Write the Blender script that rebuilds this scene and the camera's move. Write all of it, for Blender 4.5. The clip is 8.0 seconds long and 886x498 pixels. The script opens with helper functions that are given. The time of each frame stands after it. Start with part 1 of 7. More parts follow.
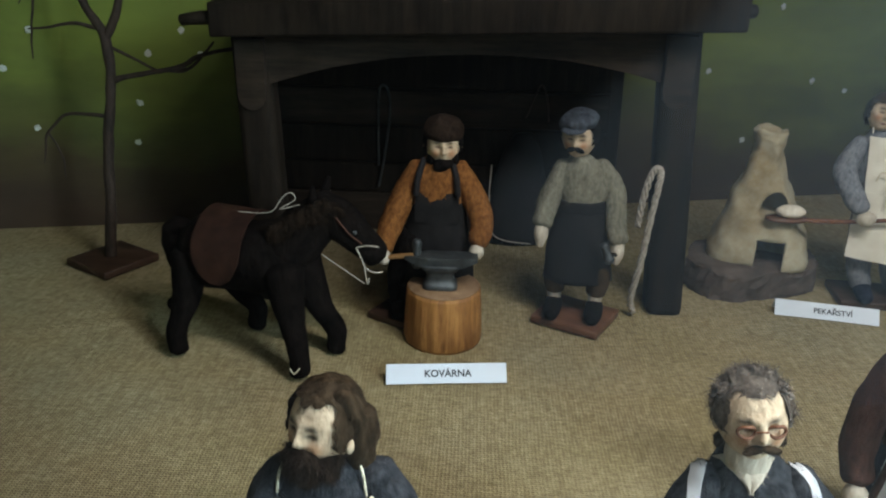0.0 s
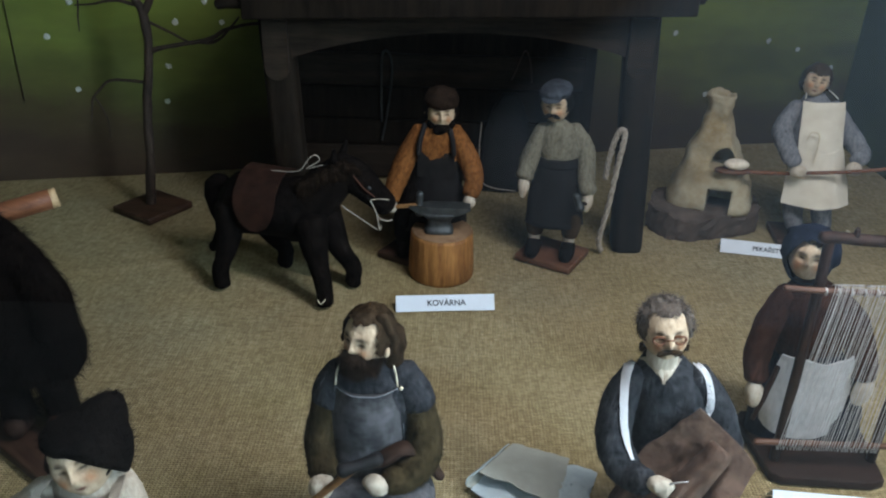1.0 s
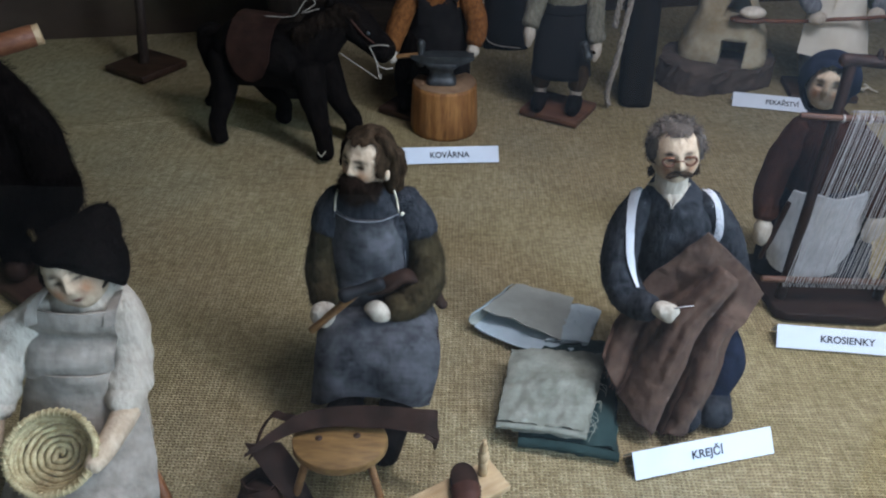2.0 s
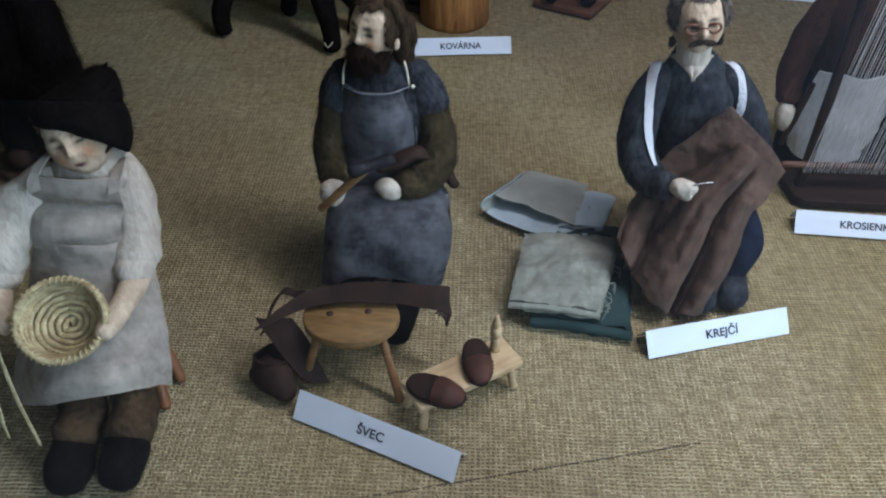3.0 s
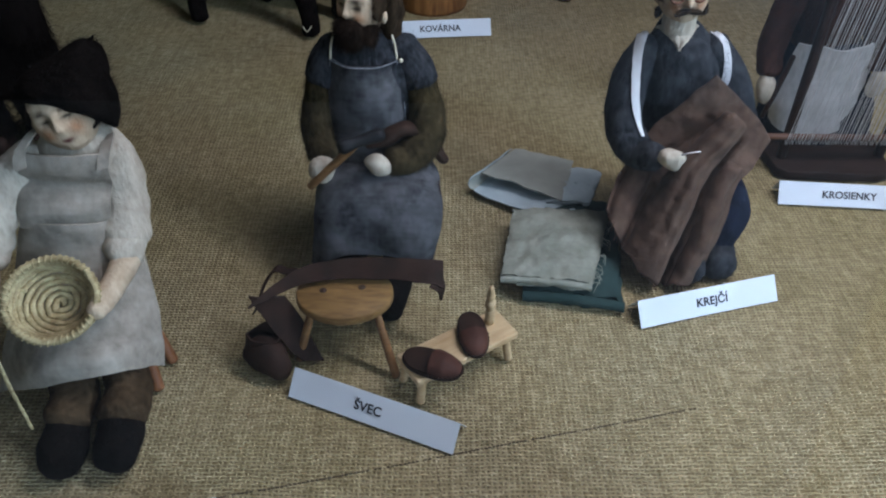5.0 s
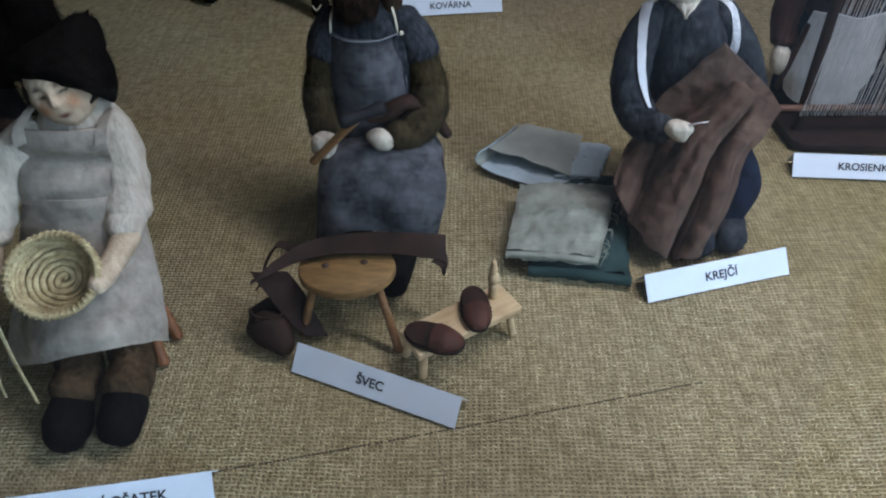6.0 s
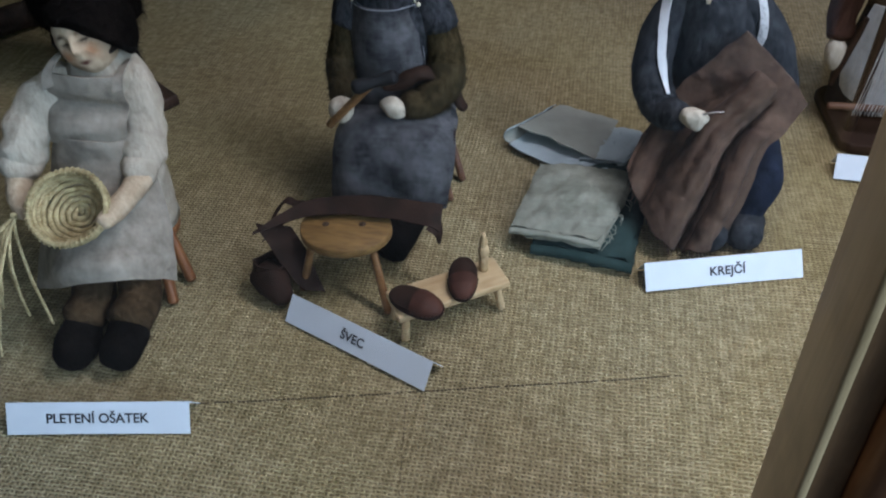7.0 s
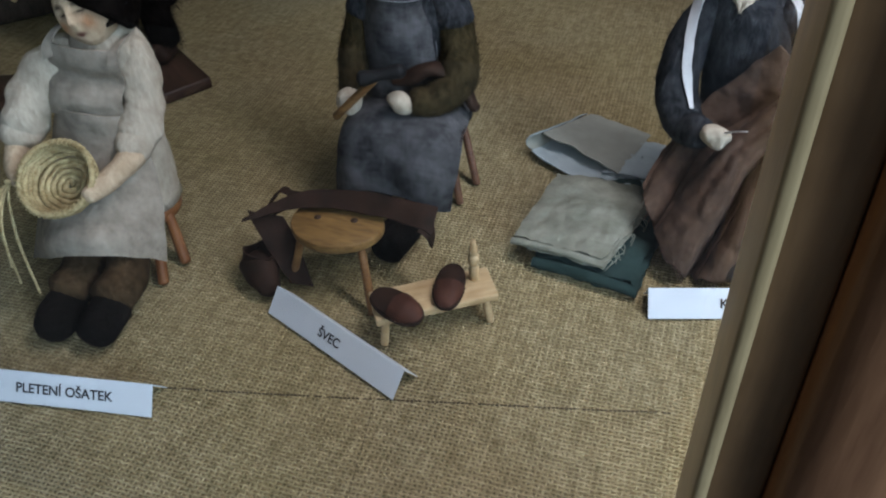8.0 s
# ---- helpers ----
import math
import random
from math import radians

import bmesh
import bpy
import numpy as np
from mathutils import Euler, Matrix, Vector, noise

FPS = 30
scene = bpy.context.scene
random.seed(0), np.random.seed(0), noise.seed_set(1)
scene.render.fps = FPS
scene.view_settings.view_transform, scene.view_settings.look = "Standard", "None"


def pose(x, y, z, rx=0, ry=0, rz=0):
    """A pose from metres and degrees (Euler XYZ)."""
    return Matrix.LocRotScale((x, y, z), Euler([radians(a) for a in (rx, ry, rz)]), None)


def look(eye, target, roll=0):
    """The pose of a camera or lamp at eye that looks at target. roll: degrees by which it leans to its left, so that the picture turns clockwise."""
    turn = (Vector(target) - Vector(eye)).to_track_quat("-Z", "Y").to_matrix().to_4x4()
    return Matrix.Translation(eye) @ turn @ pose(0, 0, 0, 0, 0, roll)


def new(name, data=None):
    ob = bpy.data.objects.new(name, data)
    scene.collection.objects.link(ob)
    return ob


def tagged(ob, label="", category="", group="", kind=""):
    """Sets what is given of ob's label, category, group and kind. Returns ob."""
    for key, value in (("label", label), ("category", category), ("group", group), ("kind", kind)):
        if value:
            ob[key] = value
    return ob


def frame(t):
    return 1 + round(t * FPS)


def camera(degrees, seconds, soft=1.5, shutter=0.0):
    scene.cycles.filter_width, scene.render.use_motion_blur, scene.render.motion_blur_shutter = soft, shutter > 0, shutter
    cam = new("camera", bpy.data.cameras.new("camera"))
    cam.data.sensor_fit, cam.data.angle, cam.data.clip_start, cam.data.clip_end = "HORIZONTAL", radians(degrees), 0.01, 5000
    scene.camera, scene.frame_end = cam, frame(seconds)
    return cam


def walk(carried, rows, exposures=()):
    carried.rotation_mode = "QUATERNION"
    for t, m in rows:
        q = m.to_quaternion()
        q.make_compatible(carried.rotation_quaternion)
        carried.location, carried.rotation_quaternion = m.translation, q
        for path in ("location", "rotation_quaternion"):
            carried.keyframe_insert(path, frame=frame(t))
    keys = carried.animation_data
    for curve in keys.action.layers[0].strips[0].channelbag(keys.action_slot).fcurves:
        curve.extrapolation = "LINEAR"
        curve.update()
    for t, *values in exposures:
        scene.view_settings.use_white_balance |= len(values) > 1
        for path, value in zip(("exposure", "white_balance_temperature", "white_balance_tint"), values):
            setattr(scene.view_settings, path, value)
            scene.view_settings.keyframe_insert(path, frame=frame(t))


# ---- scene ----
import mathutils.bvhtree

cam = camera(58.5, 8.0, 2.05)
PATH = [
    (0, (0.0197, 0.1674, 0.5362), (-0.0459, 2.017, -0.2219), 1.34),
    (0.5, (0.0165, 0.0874, 0.5767), (-0.0314, 1.9148, -0.2346), 1.47),
    (1, (0.0079, -0.0154, 0.6445), (-0.0202, 1.7628, -0.2705), 1.54),
    (1.5, (0.013, -0.0219, 0.6175), (-0.0207, 1.7093, -0.3834), 1.38),
    (2, (0.0129, -0.027, 0.5781), (-0.0204, 1.6129, -0.5663), 0.98),
    (2.2, (0.0122, -0.0308, 0.5714), (-0.0254, 1.576, -0.6189), 0.77),
    (3.5, (0.0098, -0.0418, 0.519), (-0.0423, 1.4591, -0.8019), 0.52),
    (4, (0.001, -0.0452, 0.5172), (-0.0028, 1.4514, -0.8094), 1.16),
    (4.5, (-0.0052, -0.0484, 0.5213), (0.0135, 1.4696, -0.7807), 0.84),
    (6, (0.0151, -0.0528, 0.5085), (-0.0333, 1.4397, -0.822), -1.32),
    (6.5, (0.0574, -0.0555, 0.5056), (-0.1474, 1.3958, -0.8552), -3.59),
    (7, (0.1176, -0.0618, 0.5069), (-0.2141, 1.3728, -0.8465), -3.57),
    (7.5, (0.1501, -0.0516, 0.5011), (-0.3214, 1.3517, -0.8437), -5.11),
    (8, (0.1832, -0.021, 0.4826), (-0.3461, 1.3704, -0.8529), -3.73),
]
walk(cam, [(t, look(eye, target, roll)) for t, eye, target, roll in PATH], [
    (0, 0.62, 6800, 5), (0.6, 0.56, 6650, 6), (1.2, 0.50, 6250, 10), (1.6, 0.45, 6050, 13), (2.2, 0.18, 5950, 15), (3.3, -0.02, 5950, 15),
    (4.5, -0.10, 5950, 15), (6, -0.09, 5950, 15), (7, -0.14, 6100, 15), (8, -0.18, 6450, 14)])

# ---- light ----
world = bpy.data.worlds.new("room_light")
scene.world = world
world.use_nodes = True
world.node_tree.nodes["Background"].inputs[0].default_value = (0.85, 0.92, 1.0, 1)
world.node_tree.nodes["Background"].inputs[1].default_value = 0.008
scene.view_settings.exposure = 0.0


def area_lamp(name, eye, target, sx, sy, watts, color):
    data = bpy.data.lights.new(name, "AREA")
    data.shape, data.size, data.size_y, data.energy, data.color = "RECTANGLE", sx, sy, watts, color
    ob = new(name, data)
    ob.matrix_world = look(eye, target)
    return ob


# assumed main lamp under the case top, placed for brightness; no fixture is in view
area_lamp("assumed_case_light", (0.68, 0.37, 1.09), (0.66, 0.33, 0), 1.2, 0.08, 14.2, (0.92, 0.915, 1.0))
# added bluish fill with no window; brightens the room wall and the case front
area_lamp("added_room_fill", (3.0, -1.9, 1.2), (1.0, -2.7, 0.1), 1.4, 1.4, 165.0, (0.56, 0.78, 1.0))

# ---- materials ----
MATS = {}


def nodes_of(name):
    m = bpy.data.materials.new(name)
    m.use_nodes = True
    nt = m.node_tree
    b = nt.nodes["Principled BSDF"]
    tc = nt.nodes.new("ShaderNodeTexCoord")
    return m, nt, b, tc.outputs["Object"]


def link(nt, a, b):
    nt.links.new(a, b)


def noise_tex(nt, vec, scale, detail=4.0, rough=0.55, stretch=None):
    if stretch:
        mp = nt.nodes.new("ShaderNodeMapping")
        mp.inputs["Scale"].default_value = stretch
        link(nt, vec, mp.inputs["Vector"])
        vec = mp.outputs["Vector"]
    n = nt.nodes.new("ShaderNodeTexNoise")
    n.inputs["Scale"].default_value, n.inputs["Detail"].default_value, n.inputs["Roughness"].default_value = scale, detail, rough
    link(nt, vec, n.inputs["Vector"])
    return n.outputs["Fac"]


def ramp(nt, fac, stops):
    r = nt.nodes.new("ShaderNodeValToRGB")
    el = r.color_ramp.elements
    while len(el) < len(stops):
        el.new(0.5)
    for e, (p, c) in zip(el, stops):
        e.position, e.color = p, (*c, 1)
    link(nt, fac, r.inputs["Fac"])
    return r.outputs["Color"]


def mix(nt, a, b, fac, mode="MIX"):
    n = nt.nodes.new("ShaderNodeMix")
    n.data_type, n.blend_type = "RGBA", mode
    for sock, v in ((n.inputs[0], fac), (n.inputs[6], a), (n.inputs[7], b)):
        if isinstance(v, (int, float)):
            sock.default_value = v
        elif isinstance(v, tuple):
            sock.default_value = (*v, 1)
        else:
            link(nt, v, sock)
    return n.outputs[2]


def math_node(nt, op, a, b=0.0, c=0.0):
    n = nt.nodes.new("ShaderNodeMath")
    n.operation = op
    for sock, v in zip(n.inputs, (a, b, c)):
        if isinstance(v, (int, float)):
            sock.default_value = v
        else:
            link(nt, v, sock)
    return n.outputs[0]


def bump(nt, b, height, strength, dist=0.001):
    n = nt.nodes.new("ShaderNodeBump")
    n.inputs["Strength"].default_value, n.inputs["Distance"].default_value = strength, dist
    link(nt, height, n.inputs["Height"])
    link(nt, n.outputs["Normal"], b.inputs["Normal"])


def wool(name, c1, c2, scale=60.0):
    """Felted wool: mottled fibre colour, matted relief, soft sheen."""
    if name in MATS:
        return MATS[name]
    m, nt, b, v = nodes_of(name)
    big = noise_tex(nt, v, scale, 5, 0.6)
    fine = noise_tex(nt, v, 260, 2, 0.6, (1, 1, 0.35))
    fac = math_node(nt, "ADD", math_node(nt, "MULTIPLY", big, 0.52), math_node(nt, "MULTIPLY", fine, 0.48))
    link(nt, ramp(nt, fac, [(0.36, c1), (0.64, c2)]), b.inputs["Base Color"])
    b.inputs["Roughness"].default_value = 0.95
    b.inputs["Specular IOR Level"].default_value = 0.05
    b.inputs["Sheen Weight"].default_value = 0.0
    b.inputs["Sheen Roughness"].default_value = 0.6
    b.inputs["Sheen Tint"].default_value = (*[min(1, 0.4 + x) for x in c2], 1)
    bump(nt, b, math_node(nt, "ADD", fine, math_node(nt, "MULTIPLY", big, 1.6)), 0.42, 0.003)
    MATS[name] = m
    return m


def fabric(name, c1, c2, pitch=0.0011, blotch=25.0, rough=0.9, relief=0.35):
    """Woven cloth: fine warp and weft, faded patches and creases."""
    if name in MATS:
        return MATS[name]
    m, nt, b, v = nodes_of(name)
    sep = nt.nodes.new("ShaderNodeSeparateXYZ")
    link(nt, v, sep.inputs[0])
    k = 2 * math.pi / (2.2 * pitch)
    a = math_node(nt, "SINE", math_node(nt, "MULTIPLY", math_node(nt, "ADD", sep.outputs[0], math_node(nt, "MULTIPLY", sep.outputs[1], 0.3)), k))
    c = math_node(nt, "SINE", math_node(nt, "MULTIPLY", math_node(nt, "ADD", sep.outputs[2], math_node(nt, "MULTIPLY", sep.outputs[1], 0.8)), k))
    weave = math_node(nt, "MULTIPLY", a, c)
    big = noise_tex(nt, v, blotch, 5, 0.6)
    slub = math_node(nt, "ADD", math_node(nt, "MULTIPLY", noise_tex(nt, v, 300, 1, 0.5, (0.12, 1, 1)), 0.5), math_node(nt, "MULTIPLY", noise_tex(nt, v, 300, 1, 0.5, (1, 1, 0.12)), 0.5))
    fac = math_node(nt, "ADD", math_node(nt, "MULTIPLY", big, 0.78), math_node(nt, "MULTIPLY", slub, 0.22))
    col = ramp(nt, fac, [(0.35, c1), (0.65, c2)])
    link(nt, mix(nt, col, tuple(x * 0.75 for x in c1), math_node(nt, "MULTIPLY", math_node(nt, "ADD", weave, 1.0), 0.14)), b.inputs["Base Color"])
    b.inputs["Roughness"].default_value = rough
    b.inputs["Specular IOR Level"].default_value = 0.2
    b.inputs["Sheen Weight"].default_value = 0.01
    bump(nt, b, math_node(nt, "ADD", math_node(nt, "MULTIPLY", weave, 0.05), math_node(nt, "MULTIPLY", noise_tex(nt, v, blotch * 1.6, 3, 0.5), 1.6)), relief, 0.003)
    MATS[name] = m
    return m


def wood(name, c1, c2, grain=(1, 1, 0.12), scale=60.0, rough=0.6, rel=0.4, spec=0.3):
    """Wood with streaks along the small axis of grain, knots and dirt."""
    if name in MATS:
        return MATS[name]
    m, nt, b, v = nodes_of(name)
    g = noise_tex(nt, v, scale, 5, 0.65, grain)
    f = noise_tex(nt, v, scale * 5, 3, 0.6, grain)
    d = noise_tex(nt, v, 14, 4, 0.6)
    fac = math_node(nt, "ADD", math_node(nt, "MULTIPLY", g, 0.7), math_node(nt, "MULTIPLY", f, 0.3))
    col = ramp(nt, fac, [(0.36, c1), (0.66, c2)])
    dirt = ramp(nt, d, [(0.45, (1, 1, 1)), (0.75, (0.55, 0.5, 0.45))])
    link(nt, mix(nt, col, dirt, 0.8, "MULTIPLY"), b.inputs["Base Color"])
    b.inputs["Roughness"].default_value = rough
    b.inputs["Specular IOR Level"].default_value = spec
    bump(nt, b, fac, rel, 0.002)
    MATS[name] = m
    return m


def plain(name, c1, c2, scale=40.0, rough=0.7, rel=0.2, metal=0.0, spec=0.3):
    """Clay, leather, stone, iron or paper: two mixed tones with fine relief."""
    if name in MATS:
        return MATS[name]
    m, nt, b, v = nodes_of(name)
    g = noise_tex(nt, v, scale, 6, 0.65)
    f = noise_tex(nt, v, scale * 9, 4, 0.6)
    fac = math_node(nt, "ADD", math_node(nt, "MULTIPLY", g, 0.75), math_node(nt, "MULTIPLY", f, 0.25))
    link(nt, ramp(nt, fac, [(0.36, c1), (0.64, c2)]), b.inputs["Base Color"])
    link(nt, ramp(nt, f, [(0.3, (rough - 0.1,) * 3), (0.7, (min(1, rough + 0.1),) * 3)]), b.inputs["Roughness"])
    b.inputs["Metallic"].default_value = metal
    b.inputs["Specular IOR Level"].default_value = spec
    bump(nt, b, fac, rel, 0.002)
    MATS[name] = m
    return m


def burlap():
    """Loose jute weave: uneven threads 4 to 5 mm apart with dark gaps, slubs, and tighter and looser areas."""
    m, nt, b, v = nodes_of("burlap")
    warp = nt.nodes.new("ShaderNodeTexNoise")
    warp.inputs["Scale"].default_value, warp.inputs["Detail"].default_value = 3.2, 3.0
    link(nt, v, warp.inputs["Vector"])
    off = nt.nodes.new("ShaderNodeVectorMath")
    off.operation = "MULTIPLY_ADD"
    link(nt, warp.outputs["Color"], off.inputs[0])
    off.inputs[1].default_value = (0.016, 0.022, 0)
    link(nt, v, off.inputs[2])
    jit = nt.nodes.new("ShaderNodeTexNoise")
    jit.inputs["Scale"].default_value, jit.inputs["Detail"].default_value = 130.0, 2.0
    link(nt, v, jit.inputs["Vector"])
    off2 = nt.nodes.new("ShaderNodeVectorMath")
    off2.operation = "MULTIPLY_ADD"
    link(nt, jit.outputs["Color"], off2.inputs[0])
    off2.inputs[1].default_value = (0.0020, 0.0020, 0)
    link(nt, off.outputs[0], off2.inputs[2])
    sep = nt.nodes.new("ShaderNodeSeparateXYZ")
    link(nt, off2.outputs[0], sep.inputs[0])
    k = 2 * math.pi / 0.0042
    sx = math_node(nt, "SINE", math_node(nt, "MULTIPLY", sep.outputs[0], k))
    sy = math_node(nt, "SINE", math_node(nt, "MULTIPLY", sep.outputs[1], k * 1.24))
    over = math_node(nt, "SINE", math_node(nt, "ADD", math_node(nt, "MULTIPLY", sep.outputs[0], k * 0.5), 0.8))
    overy = math_node(nt, "SINE", math_node(nt, "MULTIPLY", sep.outputs[1], k * 0.62))
    check = math_node(nt, "MULTIPLY", over, overy)
    weave = math_node(nt, "MAXIMUM", math_node(nt, "ADD", math_node(nt, "SUBTRACT", sx, 0.40), math_node(nt, "MULTIPLY", check, 1.0)),
                      math_node(nt, "ADD", math_node(nt, "SUBTRACT", sy, math_node(nt, "MULTIPLY", check, 1.0)), 0.50))
    slub_x = noise_tex(nt, v, 280, 2, 0.6, (0.3, 1, 1))
    slub_y = noise_tex(nt, v, 230, 2, 0.6, (1, 0.22, 1))
    loose = noise_tex(nt, v, 4.5, 3, 0.5)
    big = noise_tex(nt, v, 2.6, 4, 0.6)
    tone = math_node(nt, "ADD", math_node(nt, "MULTIPLY", slub_x, 0.55), math_node(nt, "MULTIPLY", slub_y, 0.45))
    thread = ramp(nt, tone, [(0.30, (0.232, 0.182, 0.090)), (0.50, (0.372, 0.302, 0.167)), (0.70, (0.545, 0.452, 0.272))])
    thread = mix(nt, thread, ramp(nt, big, [(0.34, (0.86, 0.84, 0.70)), (0.50, (0.98, 0.96, 0.90)), (0.66, (0.94, 0.98, 1.0))]), 1.0, "MULTIPLY")
    gap = nt.nodes.new("ShaderNodeMapRange")
    gap.inputs["From Min"].default_value, gap.inputs["From Max"].default_value = 0.55, -0.75
    link(nt, weave, gap.inputs["Value"])
    depth = math_node(nt, "MULTIPLY", gap.outputs[0], ramp(nt, loose, [(0.38, (0.42,) * 3), (0.62, (1.0,) * 3)]))
    link(nt, mix(nt, thread, (0.046, 0.034, 0.017), depth), b.inputs["Base Color"])
    b.inputs["Roughness"].default_value = 0.95
    b.inputs["Specular IOR Level"].default_value = 0.1
    bump(nt, b, math_node(nt, "ADD", weave, math_node(nt, "MULTIPLY", tone, 1.3)), 0.75, 0.0012)
    return m


def backdrop():
    """Painted board: brown ploughed ground below a green meadow, in broad soft strokes."""
    m, nt, b, v = nodes_of("painted_backdrop")
    sep = nt.nodes.new("ShaderNodeSeparateXYZ")
    link(nt, v, sep.inputs[0])
    n = noise_tex(nt, v, 5.0, 4, 0.55, (1, 1, 1.6))
    st = noise_tex(nt, v, 11, 5, 0.6, (0.5, 0.5, 1.3))
    bowl = math_node(nt, "MULTIPLY", math_node(nt, "COSINE", math_node(nt, "MULTIPLY_ADD", sep.outputs[0], 5.2, 2.6)), 0.055)
    h = math_node(nt, "ADD", math_node(nt, "ADD", sep.outputs[2], bowl), math_node(nt, "MULTIPLY_ADD", n, 0.16, math_node(nt, "MULTIPLY", st, 0.07)))
    col = ramp(nt, h, [(0.17, (0.050, 0.032, 0.020)), (0.255, (0.062, 0.047, 0.021)), (0.33, (0.088, 0.096, 0.024)), (0.50, (0.150, 0.190, 0.034))])
    soft = ramp(nt, st, [(0.35, (0.78, 0.78, 0.78)), (0.68, (1.08, 1.08, 1.0))])
    link(nt, mix(nt, col, soft, 1.0, "MULTIPLY"), b.inputs["Base Color"])
    b.inputs["Roughness"].default_value = 0.7
    b.inputs["Specular IOR Level"].default_value = 0.25
    bump(nt, b, st, 0.15, 0.002)
    return m


def reflected_haze_wall():
    """Unseen room wall. Its pale and dark sides paint in the haze that the glass reflects; their edge is soft and
    uneven.
    """
    m, nt, b, v = nodes_of("reflected_haze_wall_paint")
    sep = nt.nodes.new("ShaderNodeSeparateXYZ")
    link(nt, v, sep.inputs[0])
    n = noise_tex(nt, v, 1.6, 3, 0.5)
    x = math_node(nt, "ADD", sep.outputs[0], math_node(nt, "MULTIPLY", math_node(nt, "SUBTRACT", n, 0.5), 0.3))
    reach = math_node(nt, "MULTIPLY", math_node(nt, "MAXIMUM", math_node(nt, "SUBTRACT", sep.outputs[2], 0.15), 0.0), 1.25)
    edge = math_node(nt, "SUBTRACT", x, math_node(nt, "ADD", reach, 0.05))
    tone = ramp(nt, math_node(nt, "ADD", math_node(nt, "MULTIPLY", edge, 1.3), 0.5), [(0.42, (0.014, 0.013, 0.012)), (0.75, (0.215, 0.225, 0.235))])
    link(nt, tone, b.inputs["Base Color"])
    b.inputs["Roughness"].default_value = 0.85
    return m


def glass_pane():
    m, nt, b, v = nodes_of("pane_glass")
    b.inputs["Base Color"].default_value = (0.98, 1, 0.99, 1)
    b.inputs["Roughness"].default_value = 0.0
    b.inputs["IOR"].default_value = 1.45
    b.inputs["Transmission Weight"].default_value = 1.0
    return m


BURLAP, BACKDROP, GLASS, HAZE_WALL = burlap(), backdrop(), glass_pane(), reflected_haze_wall()


def skin():
    """Pale felt for faces and fingers, with cheeks, brows and lips needled in where the mesh carries them."""
    m = wool("felt_skin", (0.40, 0.295, 0.190), (0.55, 0.43, 0.295), 90)
    nt = m.node_tree
    b = nt.nodes["Principled BSDF"]
    col = b.inputs["Base Color"].links[0].from_socket
    for name, tone in (("blush", (0.40, 0.185, 0.085)), ("lip", (0.13, 0.045, 0.035)), ("brow", (0.032, 0.022, 0.015))):
        at = nt.nodes.new("ShaderNodeAttribute")
        at.attribute_name = name
        col = mix(nt, col, tone, at.outputs["Fac"])
    link(nt, col, b.inputs["Base Color"])
    return m


SKIN = skin()
WHITE_WOOL = wool("white_wool", (0.37, 0.318, 0.242), (0.53, 0.470, 0.372), 45)
BLACK_WOOL = wool("black_wool", (0.0018, 0.0014, 0.0012), (0.0085, 0.0062, 0.005), 50)
DARK_BROWN_WOOL = wool("dark_brown_wool", (0.008, 0.005, 0.0035), (0.032, 0.02, 0.013), 70)
BROWN_HAIR = wool("brown_hair_wool", (0.014, 0.009, 0.005), (0.06, 0.039, 0.022), 80)
GREY_HAIR = wool("grizzled_wool", (0.042, 0.032, 0.024), (0.175, 0.142, 0.112), 110)
RUST_WOOL = wool("rust_wool", (0.095, 0.036, 0.010), (0.225, 0.092, 0.028), 150)
GREY_WOOL = wool("grey_beige_wool", (0.115, 0.108, 0.076), (0.225, 0.210, 0.155), 150)
OLIVE_WOOL = wool("olive_wool", (0.014, 0.011, 0.005), (0.068, 0.050, 0.024), 45)
NAVY_WOOL = wool("slate_blue_wool", (0.0095, 0.0104, 0.0125), (0.053, 0.0560, 0.0610), 55)
DARK_NAVY_WOOL = wool("dark_blue_wool", (0.005, 0.007, 0.013), (0.018, 0.023, 0.04), 60)
COCOA_WOOL = wool("cocoa_wool", (0.018, 0.008, 0.006), (0.065, 0.029, 0.019), 70)
BLUE_GREY_WOOL = wool("blue_grey_wool", (0.095, 0.10, 0.108), (0.22, 0.225, 0.235), 70)
CAP_WOOL = wool("slate_cap_wool", (0.02, 0.023, 0.029), (0.07, 0.079, 0.094), 70)
TROUSER_WOOL = wool("brown_trouser_wool", (0.020, 0.0125, 0.006), (0.078, 0.049, 0.025), 60)
LINEN = fabric("natural_linen", (0.215, 0.182, 0.140), (0.405, 0.352, 0.282), 0.0012, 60, 0.9, 0.4)
CREAM_CLOTH = fabric("cream_cotton", (0.62, 0.57, 0.45), (0.78, 0.74, 0.62), 0.001, 30)
DENIM = fabric("faded_denim", (0.0055, 0.0064, 0.0082), (0.124, 0.124, 0.127), 0.0009, 32, 0.9, 0.5)
BROWN_CLOTH = fabric("brown_twill", (0.052, 0.030, 0.020), (0.122, 0.076, 0.051), 0.001, 55, 0.9, 0.6)
BLACK_CLOTH = fabric("black_apron_cloth", (0.005, 0.0048, 0.0048), (0.018, 0.016, 0.0155), 0.001, 25)
GREY_LINEN = fabric("grey_green_linen", (0.165, 0.170, 0.128), (0.29, 0.295, 0.236), 0.001, 45, 0.9, 0.5)
TAUPE_CLOTH = fabric("taupe_cotton", (0.285, 0.295, 0.250), (0.375, 0.386, 0.330), 0.0008, 30)
PALE_CLOTH = fabric("pale_blue_cotton", (0.36, 0.43, 0.445), (0.48, 0.555, 0.565), 0.0008, 25)
